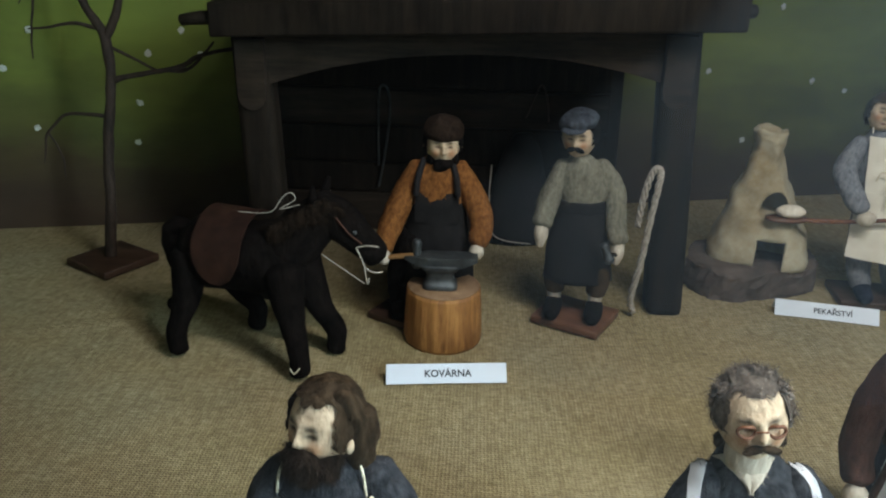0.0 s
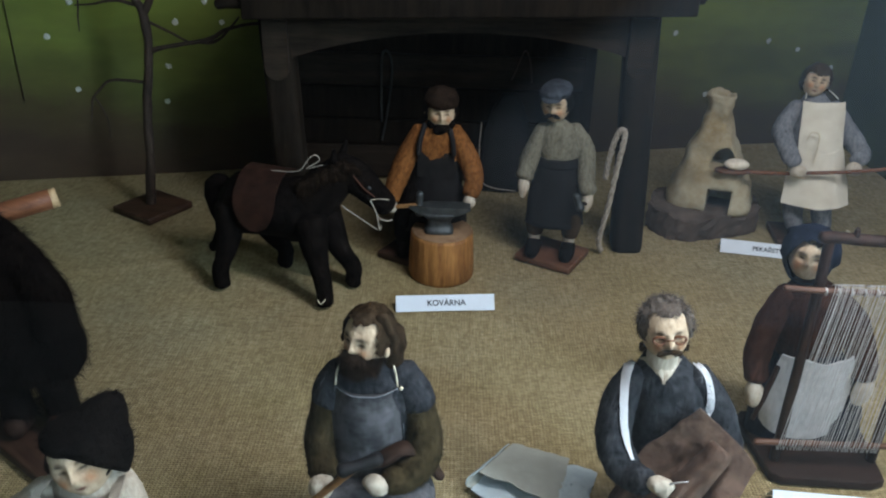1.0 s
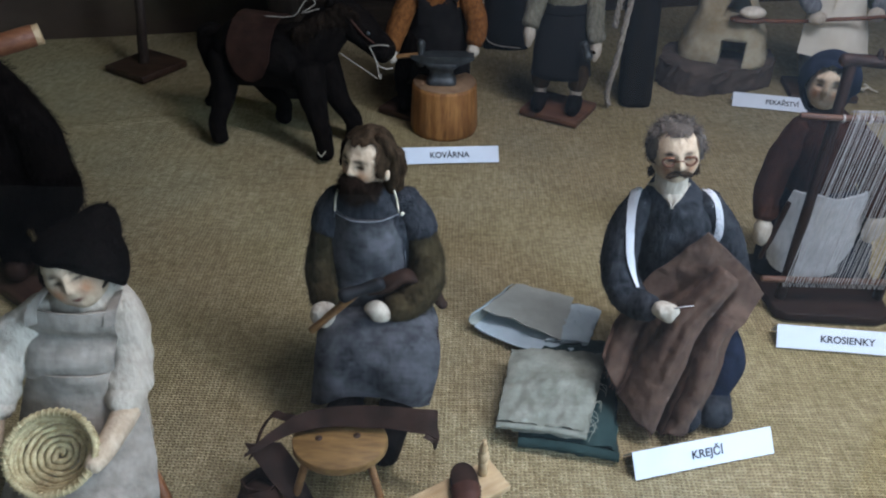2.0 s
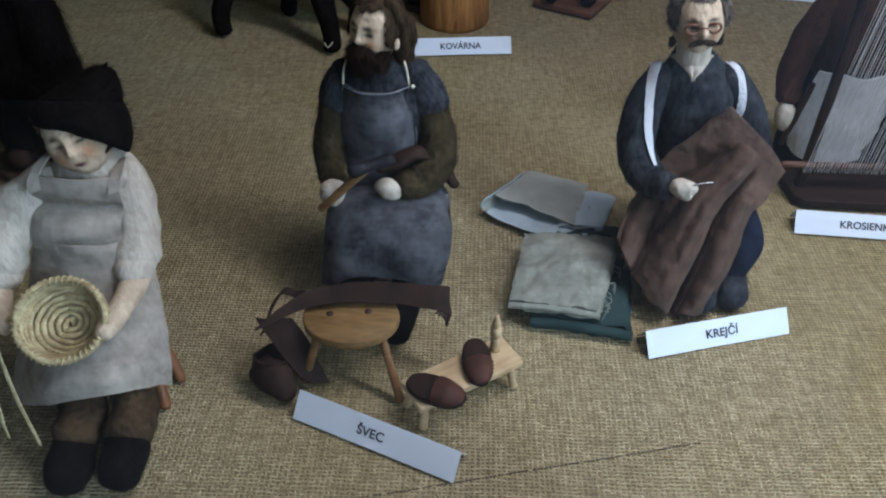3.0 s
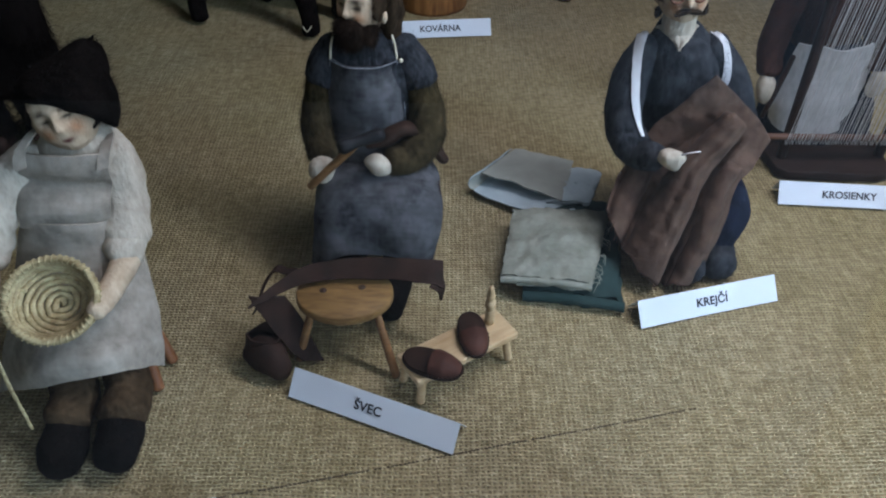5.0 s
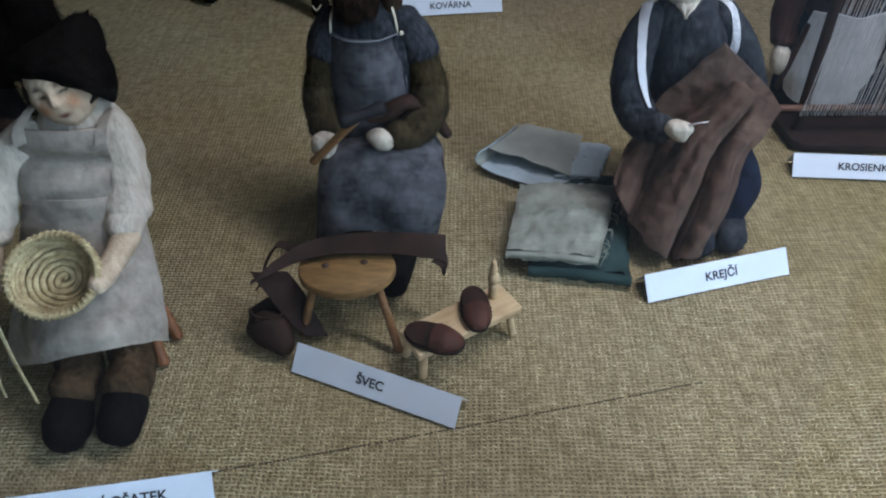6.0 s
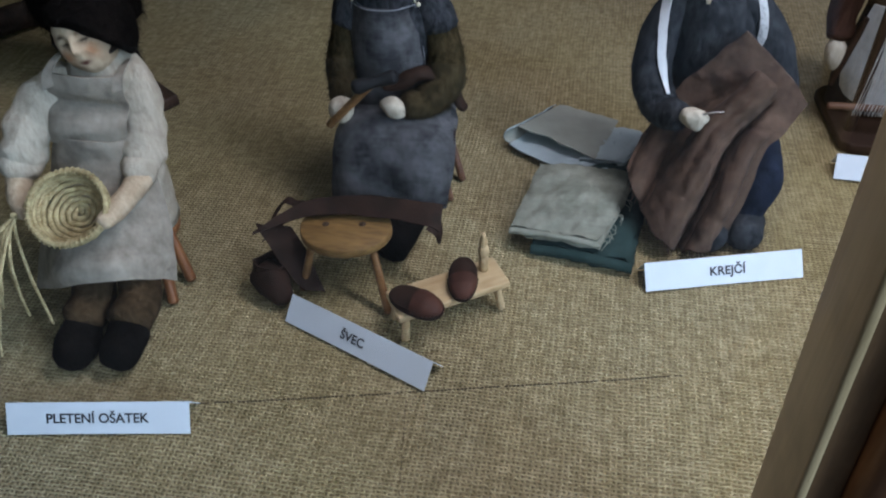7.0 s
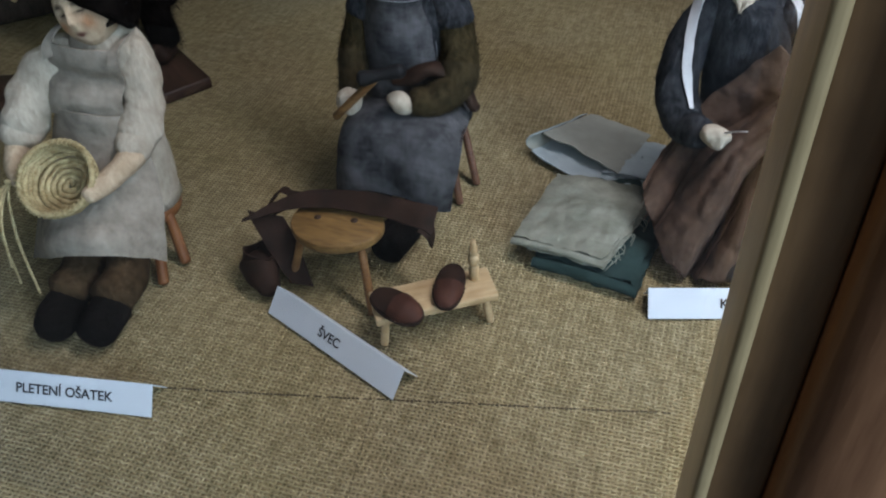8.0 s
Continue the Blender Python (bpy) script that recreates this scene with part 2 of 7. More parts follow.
GREEN_CLOTH = fabric("dark_green_cloth", (0.012, 0.03, 0.027), (0.03, 0.055, 0.05), 0.0008, 25)
WHITE_TAPE = fabric("white_cotton_tape", (0.50, 0.505, 0.505), (0.62, 0.625, 0.625), 0.0008, 25)
LEATHER = plain("dark_leather", (0.012, 0.0066, 0.0042), (0.040, 0.0205, 0.0128), 45, 0.7, 0.5, 0.0, 0.12)
RED_LEATHER = plain("oxblood_leather", (0.030, 0.0115, 0.0070), (0.082, 0.031, 0.0185), 30, 0.6, 0.35, 0.0, 0.15)
SADDLE_LEATHER = plain("saddle_leather", (0.013, 0.0058, 0.0038), (0.037, 0.0160, 0.0102), 30, 0.7, 0.4, 0.0, 0.12)
DARK_WALL = plain("dark_wall_paint", (0.012, 0.011, 0.010), (0.02, 0.018, 0.017), 6, 0.8, 0.05)
PAPER = plain("white_card", (0.595, 0.645, 0.685), (0.655, 0.71, 0.75), 20, 0.75, 0.03)
INK = plain("black_ink", (0.015, 0.015, 0.018), (0.03, 0.03, 0.035), 60, 0.7, 0.0)
CLAY = plain("buff_clay", (0.240, 0.176, 0.082), (0.435, 0.400, 0.285), 9, 0.85, 0.9)
STONE = plain("red_brown_stone", (0.037, 0.027, 0.021), (0.118, 0.090, 0.071), 25, 0.85, 0.8)
IRON = plain("dull_iron", (0.03, 0.034, 0.035), (0.09, 0.1, 0.1), 40, 0.55, 0.3, 0.6, 0.4)
STRAW = wood("straw", (0.24, 0.17, 0.07), (0.60, 0.50, 0.27), (1, 1, 1), 120, 0.6, 0.3)
PALE_WOOD = wood("pale_pine", (0.42, 0.28, 0.13), (0.60, 0.45, 0.26), (0.15, 1, 1), 60, 0.55)
HONEY_WOOD = wood("honey_wood", (0.135, 0.063, 0.020), (0.270, 0.144, 0.053), (0.15, 1, 1), 60, 0.5)
STUMP_WOOD = wood("stump_side", (0.16, 0.062, 0.014), (0.42, 0.2, 0.058), (1, 1, 0.1), 110, 0.6, 0.9)
STUMP_TOP = wood("stump_top", (0.16, 0.09, 0.045), (0.28, 0.18, 0.10), (1, 1, 1), 60, 0.75)
SHED_WOOD = wood("black_stained_wood", (0.0055, 0.0041, 0.0028), (0.0225, 0.0163, 0.0105), (1, 1, 0.1), 60, 0.75, 0.6, 0.08)
SHED_BEAM = wood("dark_brown_beam", (0.011, 0.0080, 0.0054), (0.043, 0.031, 0.021), (0.1, 1, 1), 60, 0.75, 0.6, 0.10)
PLATE_WOOD = wood("brown_stained_board", (0.022, 0.011, 0.007), (0.075, 0.04, 0.024), (0.12, 1, 1), 60, 0.55)
WARM_PLATE = wood("warm_brown_board", (0.07, 0.03, 0.016), (0.17, 0.08, 0.042), (0.12, 1, 1), 60, 0.5)
BARK = wood("dark_bark", (0.014, 0.009, 0.006), (0.05, 0.033, 0.022), (1, 1, 0.25), 90, 0.8, 0.8)
LOOM_BOARD = wood("dark_loom_board", (0.011, 0.006, 0.0042), (0.040, 0.020, 0.0125), (0.12, 1, 1), 50, 0.6, 0.5, 0.12)
POLE_WOOD = wood("red_brown_stick", (0.10, 0.035, 0.016), (0.24, 0.10, 0.045), (0.2, 1, 1), 70, 0.5)
LOOM_WOOD = wood("mahogany_stain", (0.013, 0.0062, 0.0042), (0.046, 0.0215, 0.0130), (1, 1, 0.12), 60, 0.55, 0.4, 0.15)
CASE_WOOD = wood("varnished_red_brown", (0.25, 0.105, 0.048), (0.46, 0.21, 0.098), (1, 1, 0.08), 40, 0.4)
CASE_DARK = wood("dark_varnished_rebate", (0.16, 0.092, 0.045), (0.30, 0.172, 0.085), (1, 1, 0.08), 40, 0.5)
CASE_LIGHT = wood("varnished_oak_bead", (0.60, 0.41, 0.20), (0.78, 0.56, 0.29), (1, 1, 0.08), 40, 0.4)
ROPE = wool("hemp_rope", (0.22, 0.19, 0.15), (0.42, 0.38, 0.31), 200)
STRING = wool("cream_string", (0.50, 0.44, 0.30), (0.70, 0.64, 0.48), 200)
THREAD = wool("linen_thread", (0.36, 0.34, 0.31), (0.56, 0.54, 0.51), 200)
FLEECE_APRON = wool("white_fleece_apron", (0.42, 0.425, 0.41), (0.58, 0.585, 0.57), 60)
HORSE_MANE = wool("black_brown_mane", (0.004, 0.003, 0.002), (0.016, 0.010, 0.006), 70)
DARK_GREEN = plain("dark_green_board_paint", (0.030, 0.040, 0.017), (0.052, 0.064, 0.024), 7, 0.75, 0.1, 0.0, 0.2)
BREAD = wool("bread_dough", (0.55, 0.48, 0.36), (0.74, 0.68, 0.56), 40)
WALL_PAINT = plain("room_wall_paint", (0.38, 0.40, 0.42), (0.44, 0.46, 0.48), 6, 0.85, 0.05)
FLOOR_PAINT = plain("room_floor", (0.105, 0.098, 0.090), (0.15, 0.14, 0.13), 6, 0.6, 0.05)
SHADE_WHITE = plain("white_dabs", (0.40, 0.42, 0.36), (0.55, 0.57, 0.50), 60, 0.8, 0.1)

# ---- mesh helpers ----
V = Vector
BVHTree = mathutils.bvhtree.BVHTree


def finish(name, bm, mats, smooth=True, origin=None):
    """One mesh object from a bmesh made in world places, with its origin at the given point."""
    if origin is not None:
        bmesh.ops.translate(bm, verts=bm.verts, vec=-V(origin))
    me = bpy.data.meshes.new(name)
    bm.to_mesh(me)
    bm.free()
    for m in mats if isinstance(mats, (list, tuple)) else [mats]:
        me.materials.append(m)
    if smooth:
        me.polygons.foreach_set("use_smooth", [True] * len(me.polygons))
    ob = new(name, me)
    if origin is not None:
        ob.location = origin
    return ob


def part(name, bm, mat, parent, label="", smooth=True):
    """A bmesh in the parent's own space as one mesh under it."""
    ob = finish(name, bm, mat, smooth)
    ob.parent = parent
    return tagged(ob, label) if label else ob


def thing(name, at, label, category, group="", rz=0.0):
    ob = new(name)
    ob.empty_display_size = 0.02
    ob.matrix_basis = pose(*at, 0, 0, rz)
    return tagged(ob, label, category, group)


def wob(p, amp, freq, seed=0.0):
    return noise.noise_vector(V(p) * freq + V((seed, seed * 1.7, -seed))) * amp


def add_faces(bm, rings, mat, close=True, cap0=True, cap1=True):
    n = len(rings[0])
    for a, b in zip(rings, rings[1:]):
        for i in range(n if close else n - 1):
            f = bm.faces.new((a[i], a[(i + 1) % n], b[(i + 1) % n], b[i]))
            f.material_index = mat
    if cap0:
        bm.faces.new(list(reversed(rings[0]))).material_index = mat
    if cap1:
        bm.faces.new(rings[-1]).material_index = mat


def curve_pts(pts, steps):
    """A smooth line through points given as (x, y, z, r...)."""
    out = []
    P = [np.array(p, float) for p in pts]
    P = [2 * P[0] - P[1]] + P + [2 * P[-1] - P[-2]]
    for i in range(1, len(P) - 2):
        for s in range(steps):
            t = s / steps
            a, b, c, d = P[i - 1:i + 3]
            out.append(0.5 * (2 * b + (c - a) * t + (2 * a - 5 * b + 4 * c - d) * t * t + (3 * b - a - 3 * c + d) * t ** 3))
    out.append(P[-2])
    return out


def tube(bm, pts, mat=0, seg=12, steps=4, lump=0.0, freq=60.0, squash=1.0, ends=True, seed=0.0):
    """A rounded limb through (x, y, z, radius) points."""
    q = curve_pts(pts, steps)
    if ends:
        d0, d1 = q[0][:3] - q[1][:3], q[-1][:3] - q[-2][:3]
        d0, d1 = d0 / np.linalg.norm(d0), d1 / np.linalg.norm(d1)
        r0, r1 = max(q[0][3], 1e-5), max(q[-1][3], 1e-5)
        head = [np.r_[q[0][:3] + d0 * r0 * k, r0 * w] for k, w in ((0.55, 0.35), (0.4, 0.68), (0.2, 0.9))]
        tail = [np.r_[q[-1][:3] + d1 * r1 * k, r1 * w] for k, w in ((0.2, 0.9), (0.4, 0.68), (0.55, 0.35))]
        q = head + q + tail
    up = V((0, 0, 1))
    rings, side = [], None
    for i, p in enumerate(q):
        d = V(q[min(i + 1, len(q) - 1)][:3]) - V(q[max(i - 1, 0)][:3])
        d.normalize()
        if side is None:
            side = d.cross(up if abs(d.z) < 0.95 else V((0, 1, 0)))
        side = (side - d * side.dot(d)).normalized()
        other = d.cross(side)
        ring = []
        for k in range(seg):
            a = 2 * math.pi * k / seg
            c = V(p[:3]) + side * math.cos(a) * p[3] + other * math.sin(a) * p[3] * squash
            ring.append(bm.verts.new(c + (wob(c, lump, freq, seed) if lump else V())))
        rings.append(ring)
    add_faces(bm, rings, mat)


def loft(bm, levels, mat=0, seg=24, steps=3, lump=0.0, freq=40.0, power=2.0, a0=0.0, a1=2 * math.pi, cap0=True, cap1=True, seed=0.0):
    """Stacked flat ovals: (x, y, z, rx, ry). power above 2 squares the outline."""
    full = a1 - a0 > 6.28
    rings = []
    for p in curve_pts(levels, steps):
        ring = []
        for k in range(seg if full else seg + 1):
            a = a0 + (a1 - a0) * k / seg
            c, s = math.cos(a), math.sin(a)
            e = 2 / power
            v = V((p[0] + math.copysign(abs(c) ** e, c) * p[3], p[1] + math.copysign(abs(s) ** e, s) * p[4], p[2]))
            ring.append(bm.verts.new(v + (wob(v, lump, freq, seed) if lump else V())))
        rings.append(ring)
    add_faces(bm, rings, mat, full, cap0 and full, cap1 and full)


def blob(bm, at, r, mat=0, sub=3, turn=(0, 0, 0), lump=0.0, freq=60.0, seed=0.0):
    m = pose(*at, *turn) @ Matrix.Diagonal((*r, 1))
    made = bmesh.ops.create_icosphere(bm, subdivisions=sub, radius=1.0, matrix=m)
    for v in made["verts"]:
        if lump:
            v.co += wob(v.co, lump, freq, seed)
    for f in {f for v in made["verts"] for f in v.link_faces}:
        f.material_index = mat


def box(bm, lo, hi, mat=0, bevel=0.0, m=None):
    c, s = [(a + b) / 2 for a, b in zip(lo, hi)], [b - a for a, b in zip(lo, hi)]
    t = Matrix.LocRotScale(V(c), None, V(s))
    made = bmesh.ops.create_cube(bm, size=1.0, matrix=(m or Matrix()) @ t)
    faces = {f for v in made["verts"] for f in v.link_faces}
    for f in faces:
        f.material_index = mat
    if bevel:
        edges = list({e for f in faces for e in f.edges})
        bmesh.ops.bevel(bm, geom=edges, offset=bevel, segments=2, profile=0.6, affect="EDGES")


def prism(bm, outline, z0, z1, mat=0, bevel=0.0):
    """A board of the given (x, y) outline."""
    bot, top = [bm.verts.new((x, y, z0)) for x, y in outline], [bm.verts.new((x, y, z1)) for x, y in outline]
    n = len(outline)
    faces = [bm.faces.new(list(reversed(bot))), bm.faces.new(top)]
    faces += [bm.faces.new((bot[i], bot[(i + 1) % n], top[(i + 1) % n], top[i])) for i in range(n)]
    for f in faces:
        f.material_index = mat
    if bevel:
        bmesh.ops.bevel(bm, geom=list(faces[1].edges) + list(faces[0].edges), offset=bevel, segments=2, profile=0.6, affect="EDGES")


def sheet(bm, f, nu, nv, thick, mat=0, mat2=None, lump=0.0, freq=50.0, seed=0.0):
    """A cloth of real thickness over f(u, v) in 0..1."""
    top = [[V(f(i / nu, j / nv)) for j in range(nv + 1)] for i in range(nu + 1)]
    if lump:
        top = [[p + wob(p, lump, freq, seed) for p in row] for row in top]
    normal = [[None] * (nv + 1) for _ in range(nu + 1)]
    for i in range(nu + 1):
        for j in range(nv + 1):
            du = top[min(i + 1, nu)][j] - top[max(i - 1, 0)][j]
            dv = top[i][min(j + 1, nv)] - top[i][max(j - 1, 0)]
            n = du.cross(dv)
            normal[i][j] = n.normalized() if n.length > 1e-12 else V((0, 0, 1))
    a = [[bm.verts.new(p) for p in row] for row in top]
    b = [[bm.verts.new(top[i][j] - normal[i][j] * thick) for j in range(nv + 1)] for i in range(nu + 1)]
    under = mat if mat2 is None else mat2
    for i in range(nu):
        for j in range(nv):
            bm.faces.new((a[i][j], a[i + 1][j], a[i + 1][j + 1], a[i][j + 1])).material_index = mat
            bm.faces.new((b[i][j], b[i][j + 1], b[i + 1][j + 1], b[i + 1][j])).material_index = under
    rim = [(i, 0) for i in range(nu)] + [(nu, j) for j in range(nv)] + [(i, nv) for i in range(nu, 0, -1)] + [(0, j) for j in range(nv, 0, -1)]
    ra, rb = [bm.verts.new(a[i][j].co) for i, j in rim], [bm.verts.new(b[i][j].co) for i, j in rim]
    for k in range(len(rim)):
        n = (k + 1) % len(rim)
        bm.faces.new((ra[k], rb[k], rb[n], ra[n])).material_index = mat


def fuzz(bm, mat, count, length, thin=0.00028, lie=0.55, down=0.3, seed=1, pick=None):
    """Loose fibres that stand out of all faces of one material."""
    rnd = random.Random(seed)
    faces = [f for f in bm.faces if f.material_index == mat and (pick is None or pick(f.calc_center_median()))]
    if not faces:
        return
    areas = [f.calc_area() for f in faces]
    for f in rnd.choices(faces, areas, k=count):
        w = [rnd.random() for _ in f.verts]
        s = sum(w)
        p = sum((v.co * (k / s) for v, k in zip(f.verts, w)), V())
        n = f.normal if f.normal.length > 0.5 else V((0, 0, 1))
        t = V((rnd.gauss(0, 1), rnd.gauss(0, 1), rnd.gauss(0, 1) - down * 2))
        t = (t - n * t.dot(n)).normalized()
        L = length * rnd.uniform(0.4, 1.3)
        d = (n * (1 - lie) + t * lie).normalized()
        side = d.cross(n).normalized() * thin if d.cross(n).length > 1e-4 else d.orthogonal().normalized() * thin
        mid = p + d * L * 0.55
        tip = mid + (d + t * 0.7 + V((0, 0, -down))).normalized() * L * 0.5
        a, b, c, e, g = bm.verts.new(p - side), bm.verts.new(p + side), bm.verts.new(mid + side * 0.8), bm.verts.new(mid - side * 0.8), bm.verts.new(tip)
        bm.faces.new((a, b, c, e)).material_index = mat
        bm.faces.new((e, c, g)).material_index = mat


class Figure:
    """A felt doll in one mesh; materials are picked by name."""

    def __init__(self):
        self.bm, self.mats = bmesh.new(), []
        for name in ("blush", "lip", "brow"):
            self.bm.verts.layers.float.new(name)
        self.blush, self.lip, self.brow = (self.bm.verts.layers.float[name] for name in ("blush", "lip", "brow"))

    def m(self, mat):
        if mat not in self.mats:
            self.mats.append(mat)
        return self.mats.index(mat)

    def done(self, name, label, origin):
        self.bm.normal_update()
        ob = finish(name, self.bm, self.mats, True, origin)
        return tagged(ob, label, "doll", "felt dolls of the craft scene")

    def face(self, c, r, turn, hair, brows=True, cheek=True, mouth=True, eyes=True):
        """A head of felt at c, with radius r, turned by (rx, 0, rz): nose, brows, cheeks, mouth and ears."""
        bm, skin = self.bm, self.m(SKIN)
        M = pose(*c, *turn)

        def at(x, y, z):
            return tuple(M @ V((x * r, y * r, z * r)))

        def bell(x, z, cx, cz, wx, wz):
            return math.exp(-((x - cx) / wx) ** 2 - ((z - cz) / wz) ** 2)

        # one felted head: nose, brow ridge, sockets, cheeks and chin are pressed out of the ball
        made = bmesh.ops.create_icosphere(bm, subdivisions=5, radius=1.0)
        for v in made["verts"]:
            x, y, z = v.co
            p = V((x * 0.86, y * 0.9, z * 1.08))
            if y < 0:
                nose = 0.20 * bell(x, z, 0, -0.14, 0.14, 0.13) + 0.13 * bell(x, z, 0, 0.06, 0.11, 0.22)
                side = abs(x)
                p.y -= nose + 0.05 * bell(side, z, 0.3, 0.30, 0.3, 0.10) - 0.12 * bell(side, z, 0.33, 0.08, 0.17, 0.13) + 0.05 * bell(side, z, 0.45, -0.3, 0.22, 0.22)
                p.y -= 0.10 * bell(x, z, 0, -0.82, 0.3, 0.18) + 0.05 * bell(x, z, 0, -0.45, 0.2, 0.06) - 0.04 * bell(x, z, 0, -0.53, 0.2, 0.035)
            v.co = M @ (p * r)
            v.co += wob(v.co, 0.025 * r, 2.2 / r)
            if y < 0:
                side = abs(x)
                if cheek:
                    v[self.blush] = 0.85 * bell(side, z, 0.46, -0.24, 0.22, 0.20)
                if mouth:
                    v[self.lip] = min(1.0, 1.5 * bell(x, z, 0, -0.52 + 0.15 * x * x, 0.18, 0.06))
                if eyes:
                    v[self.brow] = min(0.95, 1.4 * bell(side, z, 0.34, 0.06 + 0.3 * (side - 0.34) ** 2, 0.15, 0.05))
                if brows:
                    v[self.brow] = max(v[self.brow], min(0.9, 1.1 * bell(side, z, 0.37, 0.30 - 0.5 * (side - 0.3) ** 2, 0.2, 0.065)))
        for f in {f for v in made["verts"] for f in v.link_faces}:
            f.material_index = skin
        for s in (-1, 1):
            blob(bm, at(0.86 * s, 0.1, -0.1), (0.12 * r, 0.2 * r, 0.28 * r), skin, 3, turn)
        return at

    def hair(self, c, r, turn, mat, front=0.25, low=-0.5, grow=1.1, back=0.12):
        """A matted cap of hair over the back and top of the head."""
        M = pose(*c, *turn)
        i = self.m(mat)
        made = bmesh.ops.create_icosphere(self.bm, subdivisions=4, radius=1.0)
        inv = []
        for v in made["verts"]:
            x, y, z = v.co
            keep = z > low and (y > -0.15 or z > front + 0.18 * abs(x)) or (z > low and abs(x) > 0.86) or (z > max(low, -0.3) and abs(x) > 0.64 and y > -0.66)
            v.co = M @ V((x * r * 0.9 * grow, (y * 0.95 * grow + back) * r, z * r * 1.08 * grow))
            v.co += wob(v.co, 0.09 * r, 4 / r, 3)
            if not keep:
                inv.append(v)
        faces = {f for v in made["verts"] for f in v.link_faces}
        for f in faces:
            f.material_index = i
        bmesh.ops.delete(self.bm, geom=inv, context="VERTS")

# ---- large structure ----
def burlap_height(x, y):
    """Soft folds of the cloth on the display floor."""
    h = 0.0025 * noise.noise(V((x * 3, y * 7, 0))) + 0.0012 * noise.noise(V((x * 9, y * 22, 3)))
    c = y - (1.109 + (x + 0.635) * 0.34)
    if -1.0 < x < -0.33:
        h += 0.004 * math.exp(-(c / 0.006) ** 2)
    return h - 0.002


def make_floor():
    bm = bmesh.new()
    nx, ny = 260, 220
    x0, x1, y0, y1 = -1.6, 1.5, 0.1, 2.45
    g = [[bm.verts.new((x0 + (x1 - x0) * i / nx, (yy := y0 + (y1 - y0) * j / ny), burlap_height(x0 + (x1 - x0) * i / nx, yy))) for j in range(ny + 1)] for i in range(nx + 1)]
    for i in range(nx):
        for j in range(ny):
            bm.faces.new((g[i][j], g[i + 1][j], g[i + 1][j + 1], g[i][j + 1]))
    ob = finish("floor", bm, BURLAP)
    ob.visible_shadow = True
    return tagged(ob, "coarse beige burlap cloth laid over the display floor", "floor", kind="structure")


floor = make_floor()

WALL_A, WALL_B = V((-0.93, 1.481, 0)), V((0.954, 1.918, 0))
wall_dir = (WALL_B - WALL_A).normalized()


def wall_slab(name, a, b, z0, z1, thick, mat, label):
    d = (V(b) - V(a)).normalized()
    n = V((-d.y, d.x, 0)) * thick
    bm = bmesh.new()
    prism(bm, [tuple(p)[:2] for p in (V(a), V(b), V(b) + n, V(a) + n)], z0, z1)
    bm.normal_update()
    bmesh.ops.recalc_face_normals(bm, faces=bm.faces)
    return tagged(finish(name, bm, mat, False), label, "wall", kind="structure")


wall_left_end = WALL_A - wall_dir * 0.7
wall_north = wall_slab("wall_north", wall_left_end, WALL_B, -0.05, 1.14, 0.02, BACKDROP, "backdrop board painted with a green meadow and brown earth")
wall_east = wall_slab("wall_east", WALL_B, WALL_B + V((0.07, -1.82, 0)), -0.05, 1.14, 0.02, DARK_GREEN, "side board of the display case painted dark green")
wall_west = wall_slab("wall_west", V((wall_left_end.x, 0.1, 0)), wall_left_end, -0.05, 1.14, 0.02, BACKDROP, "side board of the display case painted green")


def plank_box(name, lo, hi, mat, label, category="wall"):
    bm = bmesh.new()
    box(bm, lo, hi, 0, 0.002)
    return tagged(finish(name, bm, mat, False), label, category, kind="structure")


plank_box("ceiling", (-1.7, 0.235, 1.14), (1.15, 2.1, 1.16), CASE_WOOD, "wooden top board of the display case", "ceiling")
plank_box("case_base", (-1.7, 0.1, -0.75), (1.3, 0.16, -0.006), CASE_WOOD, "varnished wooden front panel below the display", "panel")


# the display case front: glass pane and upright
def make_glass():
    bm = bmesh.new()
    lean = Matrix.Translation((0, 0.135, 0)) @ Matrix.Rotation(-math.atan(0.1), 4, "X")
    box(bm, (-1.62, 0, 0), (1.0, 0.004, 1.15), 0, 0, lean)
    ob = finish("window_1", bm, GLASS, False)
    ob.visible_shadow = False
    return tagged(ob, "clear sloping glass pane of the display case", "window", kind="structure")


make_glass()


def make_upright():
    """The case's upright: a pale glazing bead, a recessed rebate strip and a moulded red-brown stile in two rounded rolls."""
    t = thing("display_post", (0.2, 0.098, -0.02), "varnished wooden upright of the case with a pale bead", "post")
    lean = Matrix(((1, 0, 0.004, 0), (0, 1, 0.1, 0), (0, 0, 1, 0), (0, 0, 0, 1)))
    for name, lo, hi, mat, label, soft in (
        ("bead", (0.0012, -0.020, 0), (0.0052, 0.0200, 1.18), CASE_LIGHT, "pale oak glazing bead", 0.0015),
        ("rebate", (0.0056, -0.012, 0), (0.0200, 0.0200, 1.18), CASE_DARK, "dark recessed rebate strip", 0.001),
        ("stile", (0.0204, -0.024, 0), (0.0560, 0.0200, 1.18), CASE_WOOD, "red-brown varnished stile", 0.010),
        ("outer_stile", (0.0590, -0.024, 0), (0.150, 0.0200, 1.18), CASE_WOOD, "red-brown varnished stile", 0.010),
    ):
        bm = bmesh.new()
        box(bm, lo, hi, 0, soft, lean)
        part(name, bm, mat, t, label)


make_upright()


